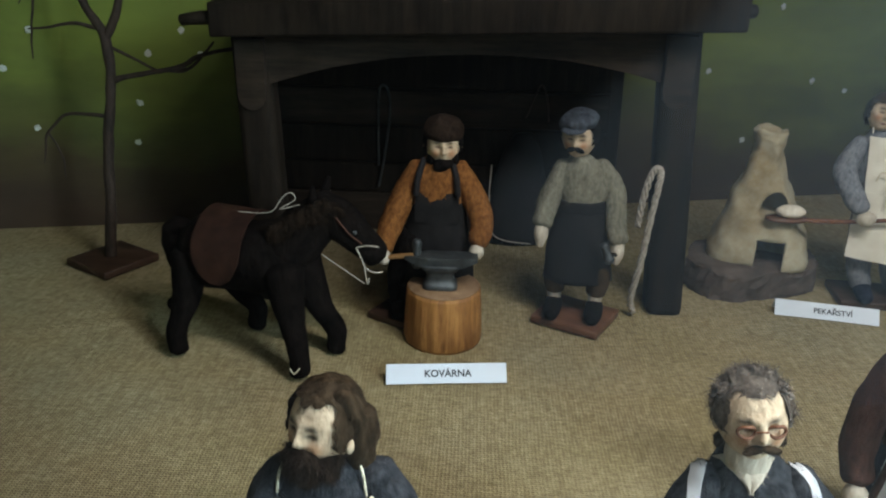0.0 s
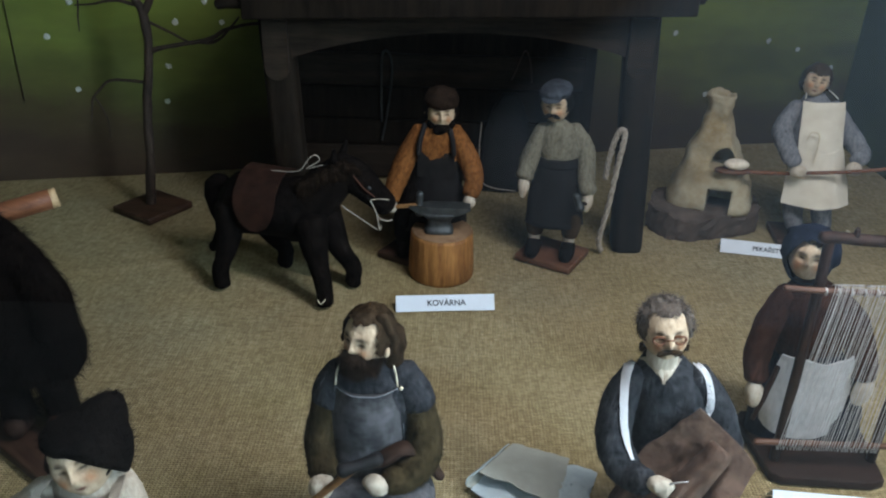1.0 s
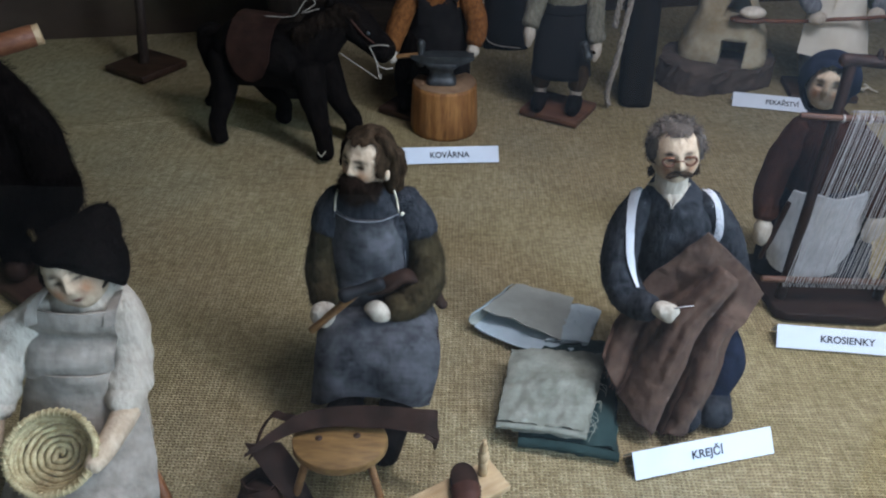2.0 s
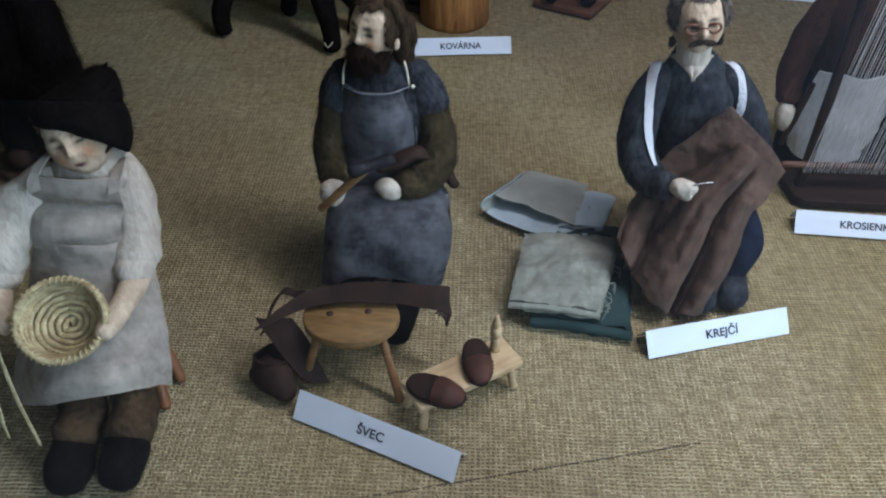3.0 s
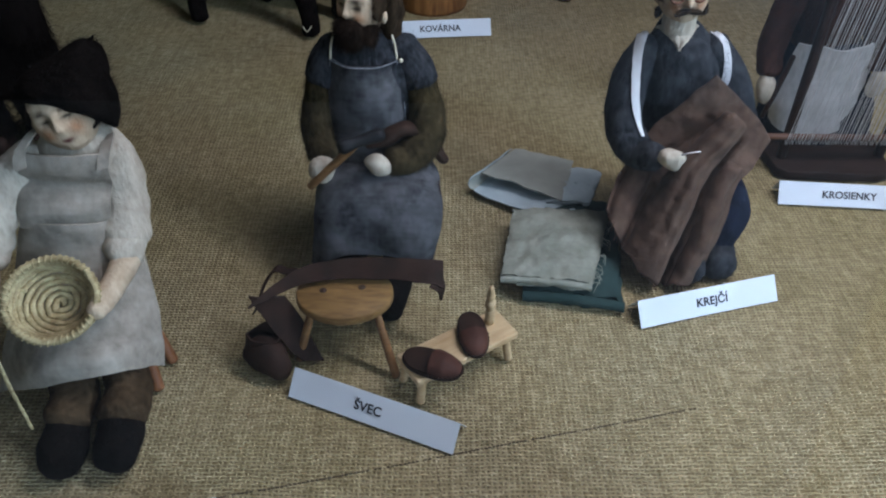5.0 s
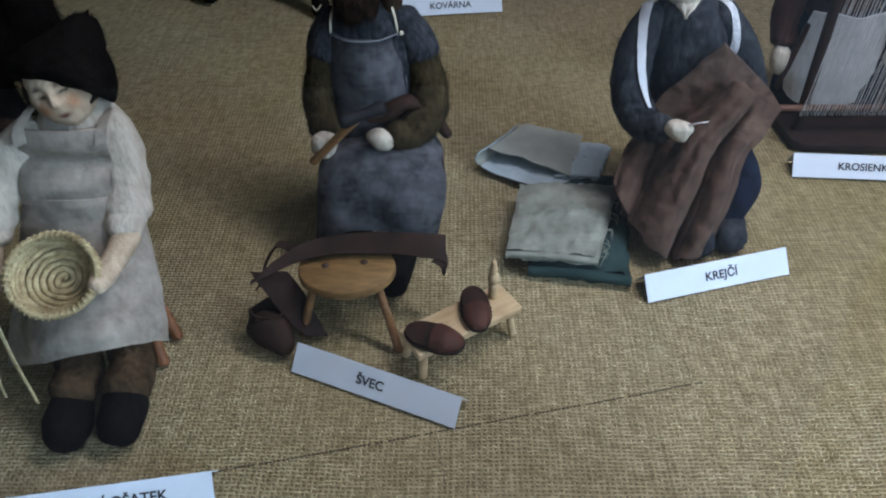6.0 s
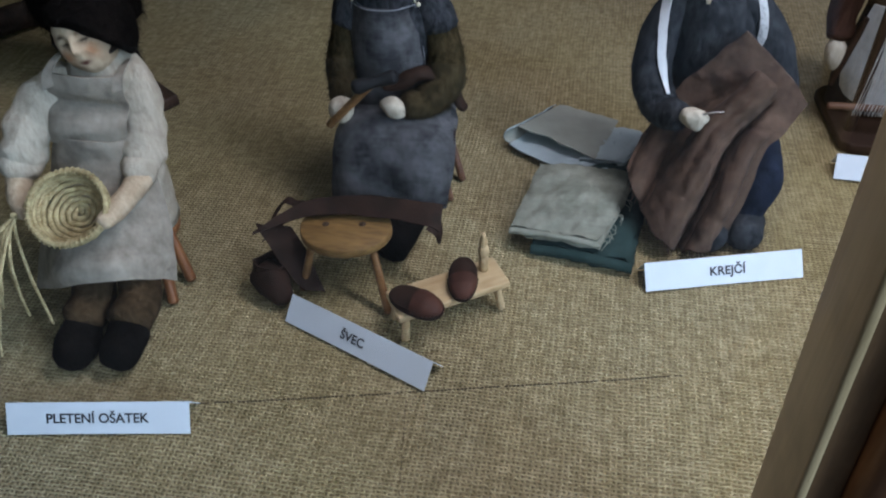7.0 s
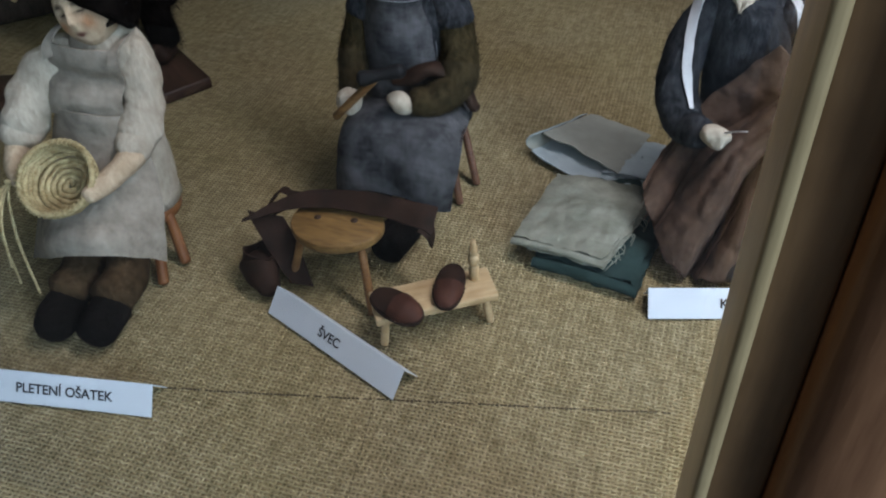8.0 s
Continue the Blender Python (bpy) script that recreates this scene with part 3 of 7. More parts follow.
# unseen housing, added to carry the assumed case light
def make_assumed_lamp():
    t = thing("assumed_tube_lamp", (0.68, 0.37, 1.122), "assumed long white tube lamp, out of view under the top of the case", "lamp")
    bm = bmesh.new()
    box(bm, (-0.62, -0.06, 0), (0.45, 0.06, 0.018), 0, 0.003)
    part("housing", bm, PAPER, t)


make_assumed_lamp()

# the room behind the camera
for name, lo, hi, mat, label, cat in (
    ("room_floor", (-3.2, -3.2, -0.82), (3.2, 0.1, -0.76), FLOOR_PAINT, "plain dull floor of the exhibition room", "floor"),
    ("wall_south", (-3.2, -3.26, -0.8), (3.2, -3.2, 2.3), HAZE_WALL, "unseen exhibition room wall, coloured pale and dark to give the glass its haze", "wall"),
    ("wall_room_west", (-3.26, -3.2, -0.8), (-3.2, 0.1, 2.3), DARK_WALL, "dark painted wall of the exhibition room", "wall"),
    ("wall_room_east", (3.2, -3.2, -0.8), (3.26, 0.1, 2.3), WALL_PAINT, "plain pale wall of the exhibition room", "wall"),
    ("room_ceiling", (-3.2, -3.2, 2.3), (3.2, 2.4, 2.36), WALL_PAINT, "plain pale ceiling of the exhibition room", "ceiling"),
):
    plank_box(name, lo, hi, mat, label, cat)


def paint_dabs():
    """White dabs on the painted meadow."""
    rnd = random.Random(4)
    n = V((wall_dir.y, -wall_dir.x, 0))
    for u, z in ((0.192, 0.356), (0.140, 0.291), (0.179, 0.186), (0.441, 0.355), (0.381, 0.316), (0.470, 0.313), (0.357, 0.228), (0.346, 0.156),
                 (1.777, 0.230), (1.877, 0.183), (1.558, 0.129), (1.458, 0.274), (1.696, 0.252), (0.03, 0.40), (1.60, 0.40), (1.86, 0.36)):
        p = WALL_A + wall_dir * u + V((0, 0, z)) + n * 0.001
        bm = bmesh.new()
        blob(bm, (0, 0, 0), (0.006, 0.0012, 0.006), 0, 2, (0, 0, math.degrees(math.atan2(wall_dir.y, wall_dir.x))), 0.003, 300, rnd.random() * 9)
        ob = part("paint_dab", bm, SHADE_WHITE, wall_north)
        ob.location = p


paint_dabs()


def make_hanging_thread():
    """A thin dark thread that hangs down before the painted meadow."""
    n = V((wall_dir.y, -wall_dir.x, 0)) * 0.004
    bm = bmesh.new()
    top, low = WALL_A + wall_dir * 0.085 + n + V((0, 0, 1.138)), WALL_A + wall_dir * 0.076 + n + V((0, 0, 0.165))
    tube(bm, [(*top, 0.0011), (*top.lerp(low, 0.5), 0.0011), (*low, 0.0009)], 0, 6, 3, 0.0006, 20)
    tagged(finish("hanging_thread", bm, BARK, True, low), "thin dark thread hanging before the painted meadow", "thread")


make_hanging_thread()

# ---- the forge ----
def make_shed():
    t = thing("forge_shed", (0, 1.26, 0), "open black-stained wooden forge shed with an arched beam", "shed")
    tilt = 0.035

    def beam(name, pts, w, d, mat, label="", bevel=0.006, m=None):
        """A post between two points, of width w and depth d."""
        bm = bmesh.new()
        (x0, y0, z0), (x1, y1, z1) = pts
        sh = Matrix(((1, 0, (x1 - x0) / (z1 - z0), x0), (0, 1, (y1 - y0) / (z1 - z0), y0), (0, 0, 1, z0), (0, 0, 0, 1)))
        box(bm, (-w / 2, -d / 2, 0), (w / 2, d / 2, z1 - z0), 0, bevel, sh)
        return part(name, bm, mat, t, label)

    posts = [((-0.274, 0.01, -0.004), (-0.298, 0.045, 0.40)), ((0.317, 0.01, -0.004), (0.300, 0.045, 0.42)),
             ((-0.36, 0.31, -0.004), (-0.37, 0.33, 0.42)), ((0.268, 0.31, -0.004), (0.268, 0.34, 0.44))]
    for i, (a, b) in enumerate(posts):
        beam("post", (a, b), 0.055 if i < 2 else 0.026, 0.05 if i < 2 else 0.026, SHED_WOOD, bevel=0.014 if i < 2 else 0.004)
    # arched front beam
    bm = bmesh.new()
    n, rows = 24, []
    for k in range(n + 1):
        u = k / n
        x = -0.274 + 0.55 * u
        low = 0.331 + 0.040 * (1 - abs(2 * u - 1) ** 2.2)
        hi = 0.402
        rows.append([bm.verts.new((x, y, z + tilt * x)) for y, z in ((0.018, low), (0.018, hi), (0.050, hi), (0.050, low))])
    add_faces(bm, rows, 0)
    part("arched_beam", bm, SHED_BEAM, t, "dark brown beam with an arched lower edge", False)
    # rounded tongues at the post heads
    for x in (-0.293, 0.297):
        bm = bmesh.new()
        out = [(-0.020, 0.07), (0.020, 0.07)] + [(0.020 * math.cos(a), -0.006 + 0.022 * math.sin(a)) for a in np.linspace(0, -math.pi, 9)]
        front, back = [], []
        for px, pz in out:
            zz = pz + 0.325 + tilt * x
            front.append(bm.verts.new((x + px, 0.006, zz)))
            back.append(bm.verts.new((x + px, 0.024, zz)))
        bm.faces.new(front)
        bm.faces.new(list(reversed(back)))
        for k in range(len(out)):
            bm.faces.new((front[k], back[k], back[(k + 1) % len(out)], front[(k + 1) % len(out)]))
        bmesh.ops.recalc_face_normals(bm, faces=bm.faces)
        part("post_tongue", bm, SHED_BEAM, t, "rounded wooden tongue on the post", False)
    # plank walls
    rnd = random.Random(2)
    z = 0.0
    while z < 0.43:
        h = rnd.uniform(0.055, 0.075)
        bm = bmesh.new()
        box(bm, (-0.36, 0.30, z + 0.002), (0.258, 0.315 + rnd.uniform(0, 0.004), z + h), 0, 0.004)
        part("plank", bm, SHED_BEAM if rnd.random() < 0.4 else SHED_WOOD, t)
        z += h
    z = 0.0
    while z < 0.40:
        h = rnd.uniform(0.06, 0.08)
        bm = bmesh.new()
        v = [(-0.30, 0.035), (-0.288, 0.035), (-0.352, 0.30), (-0.364, 0.30)]
        prism(bm, v, z + 0.002, z + h, 0, 0.002)
        part("side_plank", bm, SHED_WOOD, t)
        z += h
    # roof boards, side by side from front to back
    for k in range(7):
        y0 = -0.035 + k * 0.06
        bm = bmesh.new()
        sh = Matrix(((1, 0, 0, 0), (0, 1, 0, 0), (tilt, 0.04, 1, 0), (0, 0, 0, 1)))
        j = rnd.uniform(-0.012, 0.012)
        box(bm, (-0.335 + j, y0, 0.405), (0.365 + j, y0 + 0.058, 0.430 + (0.006 if k else 0.02)), 0, 0.004, sh)
        part("roof_board", bm, SHED_WOOD, t)
    bm = bmesh.new()
    tube(bm, [(-0.372, -0.02, 0.412, 0.008), (-0.30, -0.02, 0.418, 0.010), (0.1, -0.02, 0.432, 0.010), (0.375, -0.02, 0.442, 0.009)], 0, 10, 3, 0.002, 40)
    part("ridge_pole", bm, SHED_WOOD, t)
    return t


make_shed()


def hanging_rope(name, at, pts, r, mat, label):
    bm = bmesh.new()
    tube(bm, [(*p, r) for p in pts], 0, 8, 6, 0.0006, 300)
    return tagged(finish(name, bm, mat, True, at), label, "rope")


hanging_rope("hanging_rope", (-0.145, 1.55, 0.2), [(-0.150, 1.552, 0.13), (-0.150, 1.552, 0.20), (-0.148, 1.552, 0.262), (-0.140, 1.550, 0.275), (-0.131, 1.552, 0.262), (-0.129, 1.552, 0.22), (-0.140, 1.550, 0.14), (-0.150, 1.550, 0.09)], 0.0022, IRON, "thin grey rope loop hanging on the plank wall")
hanging_rope("leather_thong", (0.14, 1.55, 0.25), [(0.112, 1.550, 0.225), (0.125, 1.550, 0.262), (0.135, 1.552, 0.283), (0.146, 1.550, 0.262), (0.152, 1.550, 0.22)], 0.0016, PLATE_WOOD, "brown thong hung from a nail over the bellows")


def make_bellows():
    t = thing("bellows", (0.10, 1.50, 0), "black leather bellows standing against the plank wall", "bellows")
    bm = bmesh.new()
    loft(bm, [(0, 0.02, 0.0, 0.045, 0.014), (0.002, 0.02, 0.05, 0.05, 0.016), (0.006, 0.03, 0.12, 0.045, 0.014), (0.008, 0.035, 0.17, 0.032, 0.01), (0.01, 0.038, 0.20, 0.014, 0.006)], 0, 28, 4, 0.003, 30, 3.0)
    part("bag", bm, BLACK_CLOTH, t)
    bm = bmesh.new()
    tube(bm, [(-0.046, 0.004, 0.15, 0.0012), (-0.048, 0.002, 0.09, 0.0012), (-0.042, 0.002, 0.03, 0.0012), (-0.02, 0.0, 0.012, 0.0012), (0.03, 0.0, 0.006, 0.0012)], 0, 6, 5)
    part("cord", bm, ROPE, t, "thin pale cord")
    return t


make_bellows()


def make_rope_hank():
    """Grey twisted rope that hangs beside the post."""
    bm = bmesh.new()
    path = curve_pts([(0.268, 1.245, 0.004), (0.262, 1.240, 0.03), (0.270, 1.238, 0.09), (0.276, 1.240, 0.15), (0.283, 1.244, 0.205), (0.285, 1.252, 0.222), (0.279, 1.255, 0.225), (0.270, 1.252, 0.205), (0.264, 1.25, 0.17), (0.262, 1.25, 0.14)], 10)
    for ph in (0, 2.1, 4.2):
        pts = []
        for k, p in enumerate(path):
            a = ph + k * 0.55
            pts.append((p[0] + 0.0028 * math.cos(a), p[1] + 0.0028 * math.sin(a), p[2] + 0.001 * math.sin(a), 0.0026))
        tube(bm, pts, 0, 7, 1)
    fuzz(bm, 0, 500, 0.006, 0.0002)
    tagged(finish("twisted_rope", bm, ROPE, True, (0.27, 1.245, 0)), "grey twisted hemp rope hung beside the shed post", "rope")


make_rope_hank()


def make_stump():
    t = thing("chopping_block", (-0.013, 1.155, 0), "orange-brown log stump with vertical grooves under the anvil", "stump")
    bm = bmesh.new()
    seg, rings = 64, []
    for z, r in ((-0.002, 0.0525), (0.004, 0.0545), (0.03, 0.054), (0.06, 0.0525), (0.073, 0.0515), (0.078, 0.050)):
        ring = []
        for k in range(seg):
            a = 2 * math.pi * k / seg
            g = 0.0016 * max(0, noise.noise(V((math.cos(a) * 9, math.sin(a) * 9, z * 4)))) + 0.0008 * noise.noise(V((math.cos(a) * 30, math.sin(a) * 30, z * 6)))
            ring.append(bm.verts.new(((r - g * 1.5) * math.cos(a), (r - g * 1.5) * math.sin(a), z)))
        rings.append(ring)
    add_faces(bm, rings, 0)
    part("bark_side", bm, STUMP_WOOD, t)
    bm = bmesh.new()
    loft(bm, [(0, 0, 0.0782, 0.0495, 0.0495), (0, 0, 0.0795, 0.049, 0.049)], 0, 48, 1)
    part("cut_face", bm, STUMP_TOP, t, "dusty brown cut face")
    return t


make_stump()


def make_anvil():
    t = thing("anvil", (-0.018, 1.15, 0.0796), "small dull grey anvil on the stump", "anvil")
    bm = bmesh.new()
    loft(bm, [(0, 0, 0, 0.024, 0.018), (0, 0, 0.006, 0.023, 0.017), (0, 0, 0.012, 0.019, 0.013), (0, 0, 0.022, 0.019, 0.013), (0, 0, 0.028, 0.025, 0.016), (0, 0, 0.034, 0.028, 0.016)], 0, 28, 3, 0, 0, 4)
    part("anvil_body", bm, IRON, t)
    bm = bmesh.new()
    rows = []
    for x, w, lo, hi in ((-0.052, 0.001, 0.040, 0.043), (-0.042, 0.006, 0.036, 0.044), (-0.028, 0.011, 0.031, 0.045), (-0.016, 0.014, 0.030, 0.046), (0.03, 0.014, 0.032, 0.046), (0.05, 0.013, 0.041, 0.046)):
        rows.append([bm.verts.new(p) for p in ((x, -w, lo), (x, w, lo), (x, w, hi), (x, -w, hi))])
    add_faces(bm, rows, 0)
    bmesh.ops.recalc_face_normals(bm, faces=bm.faces)
    part("horn", bm, IRON, t, smooth=False)
    return t


make_anvil()


def make_hammer(name, grip, head, up, r, hl, hw, label, mat=IRON, hmat=HONEY_WOOD):
    """A hammer from the grip to the head's middle; up is the way of the head."""
    t = thing(name, grip, label, "hammer")
    g, h = V(grip), V(head)
    d = h - g
    bm = bmesh.new()
    tube(bm, [(0, 0, 0, r), (*(d * 0.5), r), (*(d * 1.05), r)], 0, 10, 2)
    part("handle", bm, hmat, t, "wooden handle")
    u = V(up).normalized()
    bm = bmesh.new()
    a, b = d - u * hl * 0.45, d + u * hl * 0.55
    tube(bm, [(*a, hw), (*(a * 0.9 + b * 0.1), hw * 1.05), (*d, hw * 0.8), (*(a * 0.1 + b * 0.9), hw * 1.0), (*b, hw * 0.9)], 0, 10, 3)
    part("head", bm, mat, t, "dark iron head")
    return t


make_hammer("blacksmith_hammer", (-0.092, 1.152, 0.118), (-0.050, 1.15, 0.124), (0, 0.05, 1), 0.0035, 0.036, 0.0065, "small hammer with an iron head resting on the anvil")


def base_board(name, cx, cy, w, d, h, rz, mat, label):
    bm = bmesh.new()
    box(bm, (-w / 2, -d / 2, 0), (w / 2, d / 2, h), 0, 0.003)
    ob = finish(name, bm, mat, True)
    ob.matrix_basis = pose(cx, cy, -0.001, 0, 0, rz)
    return tagged(ob, label, "board", "stands of the felt dolls")


base_board("doll_stand", 0.180, 1.224, 0.103, 0.092, 0.012, -29, WARM_PLATE, "warm brown wooden board under the bearded helper's feet")
base_board("doll_stand", -0.06, 1.215, 0.10, 0.09, 0.012, -30, PLATE_WOOD, "dark brown wooden board under the blacksmith")
base_board("doll_stand", 0.660, 1.335, 0.115, 0.085, 0.012, -6, PLATE_WOOD, "dark brown wooden board under the baker")
base_board("doll_stand", -0.462, 0.700, 0.160, 0.088, 0.014, -35, PLATE_WOOD, "dark brown board under the figure in a black coat")
base_board("doll_stand", -0.665, 0.570, 0.15, 0.10, 0.014, 20, PLATE_WOOD, "dark brown board with a black boot on it")


def helper():
    """Standing man with a flat cap, a moustache and a black apron."""
    F = Figure()
    bm, x, y = F.bm, 0.176, 1.226
    tr, sk = F.m(TROUSER_WOOL), F.m(WHITE_WOOL)
    sh = F.m(BLACK_WOOL)
    for fx, fy in ((0.145, 1.222), (0.203, 1.212)):
        tube(bm, [(fx - 0.006, fy - 0.030, 0.020, 0.010), (fx - 0.002, fy - 0.016, 0.024, 0.013), (fx + 0.002, fy + 0.004, 0.026, 0.013)], sh, 14, 4, 0.001)
        tube(bm, [(fx + 0.002, fy + 0.004, 0.034, 0.010), (fx + 0.002, fy + 0.004, 0.046, 0.011)], sk, 12, 2, 0.001)
        tube(bm, [(fx + 0.002, fy + 0.004, 0.048, 0.014), (fx + 0.003, fy + 0.006, 0.07, 0.018), (x + (fx - x) * 0.5, y, 0.12, 0.02)], tr, 14, 4, 0.001)
    ap, gw = F.m(BLACK_CLOTH), F.m(GREY_WOOL)
    loft(bm, [(x + 0.002, y, 0.066, 0.050, 0.030), (x, y, 0.11, 0.046, 0.030), (x, y, 0.15, 0.040, 0.028), (x, y, 0.176, 0.034, 0.026)], ap, 32, 4, 0.002, 40)
    loft(bm, [(x, y, 0.172, 0.036, 0.028), (x, y, 0.181, 0.0355, 0.0275), (x, y, 0.188, 0.035, 0.027)], ap, 32, 3, 0.0005)
    loft(bm, [(x, y, 0.178, 0.032, 0.024), (x, y, 0.20, 0.036, 0.027), (x - 0.002, y, 0.222, 0.034, 0.026), (x - 0.005, y, 0.238, 0.026, 0.022), (x - 0.008, y, 0.250, 0.013, 0.013)], gw, 32, 4, 0.003, 60)
    for s, hx, hy, hz in ((-1, 0.120, 1.205, 0.143), (1, 0.227, 1.200, 0.122)):
        tube(bm, [(x + s * 0.024 - 0.004, y, 0.235, 0.013), (x + s * 0.042, y - 0.004, 0.20, 0.0155), (hx - s * 0.004, hy + 0.008, hz + 0.028, 0.0145), (hx, hy, hz + 0.014, 0.014)], gw, 16, 5, 0.002, 80)
        tube(bm, [(hx, hy, hz + 0.012, 0.0085), (hx - 0.001, hy - 0.004, hz - 0.004, 0.0095), (hx - 0.002, hy - 0.006, hz - 0.018, 0.005)], sk, 12, 4, 0.0008)
    c, r, turn = (0.163, 1.222, 0.277), 0.027, (8, 0, -18)
    at = F.face(c, r, turn, BLACK_WOOL, mouth=False)
    F.hair(c, r, turn, BLACK_WOOL, 0.35, -0.55, 1.1)
    for s in (-1, 1):
        blob(bm, at(0.22 * s, -0.92, -0.42), (0.0075, 0.004, 0.0035), F.m(BLACK_WOOL), 2, (0, 18 * s, -18))
    cap = F.m(CAP_WOOL)
    blob(bm, at(-0.06, 0.05, 0.80), (0.0265, 0.029, 0.0115), cap, 4, (12, -12, -18), 0.003, 70)
    blob(bm, at(-0.1, -0.82, 0.60), (0.017, 0.012, 0.0032), cap, 3, (20, -6, -18), 0.001, 70)
    fuzz(bm, gw, 3500, 0.006, 0.0002, 0.75)
    fuzz(bm, cap, 400, 0.004, 0.0002, 0.7)
    return F.done("blacksmith_helper_doll", "felt doll with blue cap, moustache, grey sweater and black apron", (0.176, 1.226, 0.011))


helper()
make_hammer("small_mallet", (0.224, 1.190, 0.118), (0.209, 1.178, 0.124), (-0.4, 0.3, 1), 0.003, 0.024, 0.007, "small dark hammer held by the blacksmith's helper", IRON, SHED_WOOD)


def smith():
    F = Figure()
    bm, x, y = F.bm, -0.026, 1.205
    bl, ap, rust, sk = F.m(BLACK_WOOL), F.m(BLACK_CLOTH), F.m(RUST_WOOL), F.m(WHITE_WOOL)
    for fx in (-0.075, 0.0):
        tube(bm, [(fx - 0.004, y - 0.03, 0.022, 0.011), (fx, y, 0.026, 0.015)], bl, 14, 4, 0.001)
        tube(bm, [(fx, y, 0.03, 0.018), (fx, y, 0.07, 0.022), (x + (fx - x) * 0.6, y, 0.13, 0.026)], bl, 14, 4, 0.002)
    loft(bm, [(x - 0.006, y, 0.062, 0.058, 0.032), (x, y, 0.10, 0.052, 0.032), (x, y, 0.15, 0.043, 0.030), (x, y, 0.185, 0.038, 0.028)], ap, 32, 4, 0.003, 40)
    loft(bm, [(x, y, 0.17, 0.036, 0.027), (x, y, 0.20, 0.040, 0.028), (x, y, 0.222, 0.037, 0.026), (x, y, 0.238, 0.027, 0.021), (x, y, 0.25, 0.013, 0.013)], rust, 32, 4, 0.002, 60)
    # apron bib and straps
    sheet(bm, lambda u, v: (x - 0.030 + 0.06 * u, y - 0.0305 + 0.006 * (2 * u - 1) ** 2 + 0.003 * v, 0.16 + 0.042 * v), 8, 5, 0.002, ap)
    for s in (-1, 1):
        tube(bm, [(x + s * 0.028, y - 0.028, 0.2, 0.0042), (x + s * 0.026, y - 0.026, 0.222, 0.0042), (x + s * 0.019, y - 0.012, 0.245, 0.0042)], ap, 8, 4)
    for s, pts in ((-1, [(-0.052, y, 0.232, 0.014), (-0.070, y - 0.006, 0.195, 0.0175), (-0.088, y - 0.022, 0.155, 0.0165), (-0.097, y - 0.04, 0.128, 0.014)]),
                   (1, [(0.0, y, 0.232, 0.014), (0.022, y - 0.006, 0.195, 0.0175), (0.036, y - 0.018, 0.16, 0.0165), (0.032, y - 0.030, 0.136, 0.0145)])):
        tube(bm, pts, rust, 16, 6, 0.002, 80)
    blob(bm, (-0.095, y - 0.05, 0.117), (0.0085, 0.010, 0.0115), sk, 3, (0, 0, 0), 0.001)
    blob(bm, (0.030, y - 0.036, 0.124), (0.0105, 0.011, 0.0125), sk, 3, (0, 0, 0), 0.001)
    c, r, turn = (-0.020, 1.200, 0.266), 0.027, (6, 0, 4)
    at = F.face(c, r, turn, BLACK_WOOL, mouth=False)
    F.hair(c, r, turn, BLACK_WOOL, 0.3, -0.6, 1.1)
    br = F.m(DARK_BROWN_WOOL)
    blob(bm, at(0, 0.08, 0.70), (0.0275, 0.029, 0.019), br, 4, (4, 0, 4), 0.002, 60)
    bd = F.m(BLACK_WOOL)
    blob(bm, at(0, -0.60, -0.86), (0.0135, 0.010, 0.0105), bd, 4, (10, 0, 4), 0.003, 80)
    for s in (-1, 1):
        blob(bm, at(0.58 * s, -0.38, -0.66), (0.0062, 0.008, 0.009), bd, 3, (0, 0, 4), 0.002, 80)
    fuzz(bm, rust, 1600, 0.004, 0.0002, 0.75)
    fuzz(bm, br, 500, 0.004, 0.0002, 0.7)
    fuzz(bm, bd, 900, 0.006, 0.0002, 0.6)
    return F.done("blacksmith_doll", "felt blacksmith doll with brown cap, rust sweater and black apron", (-0.03, 1.205, 0.011))


smith()


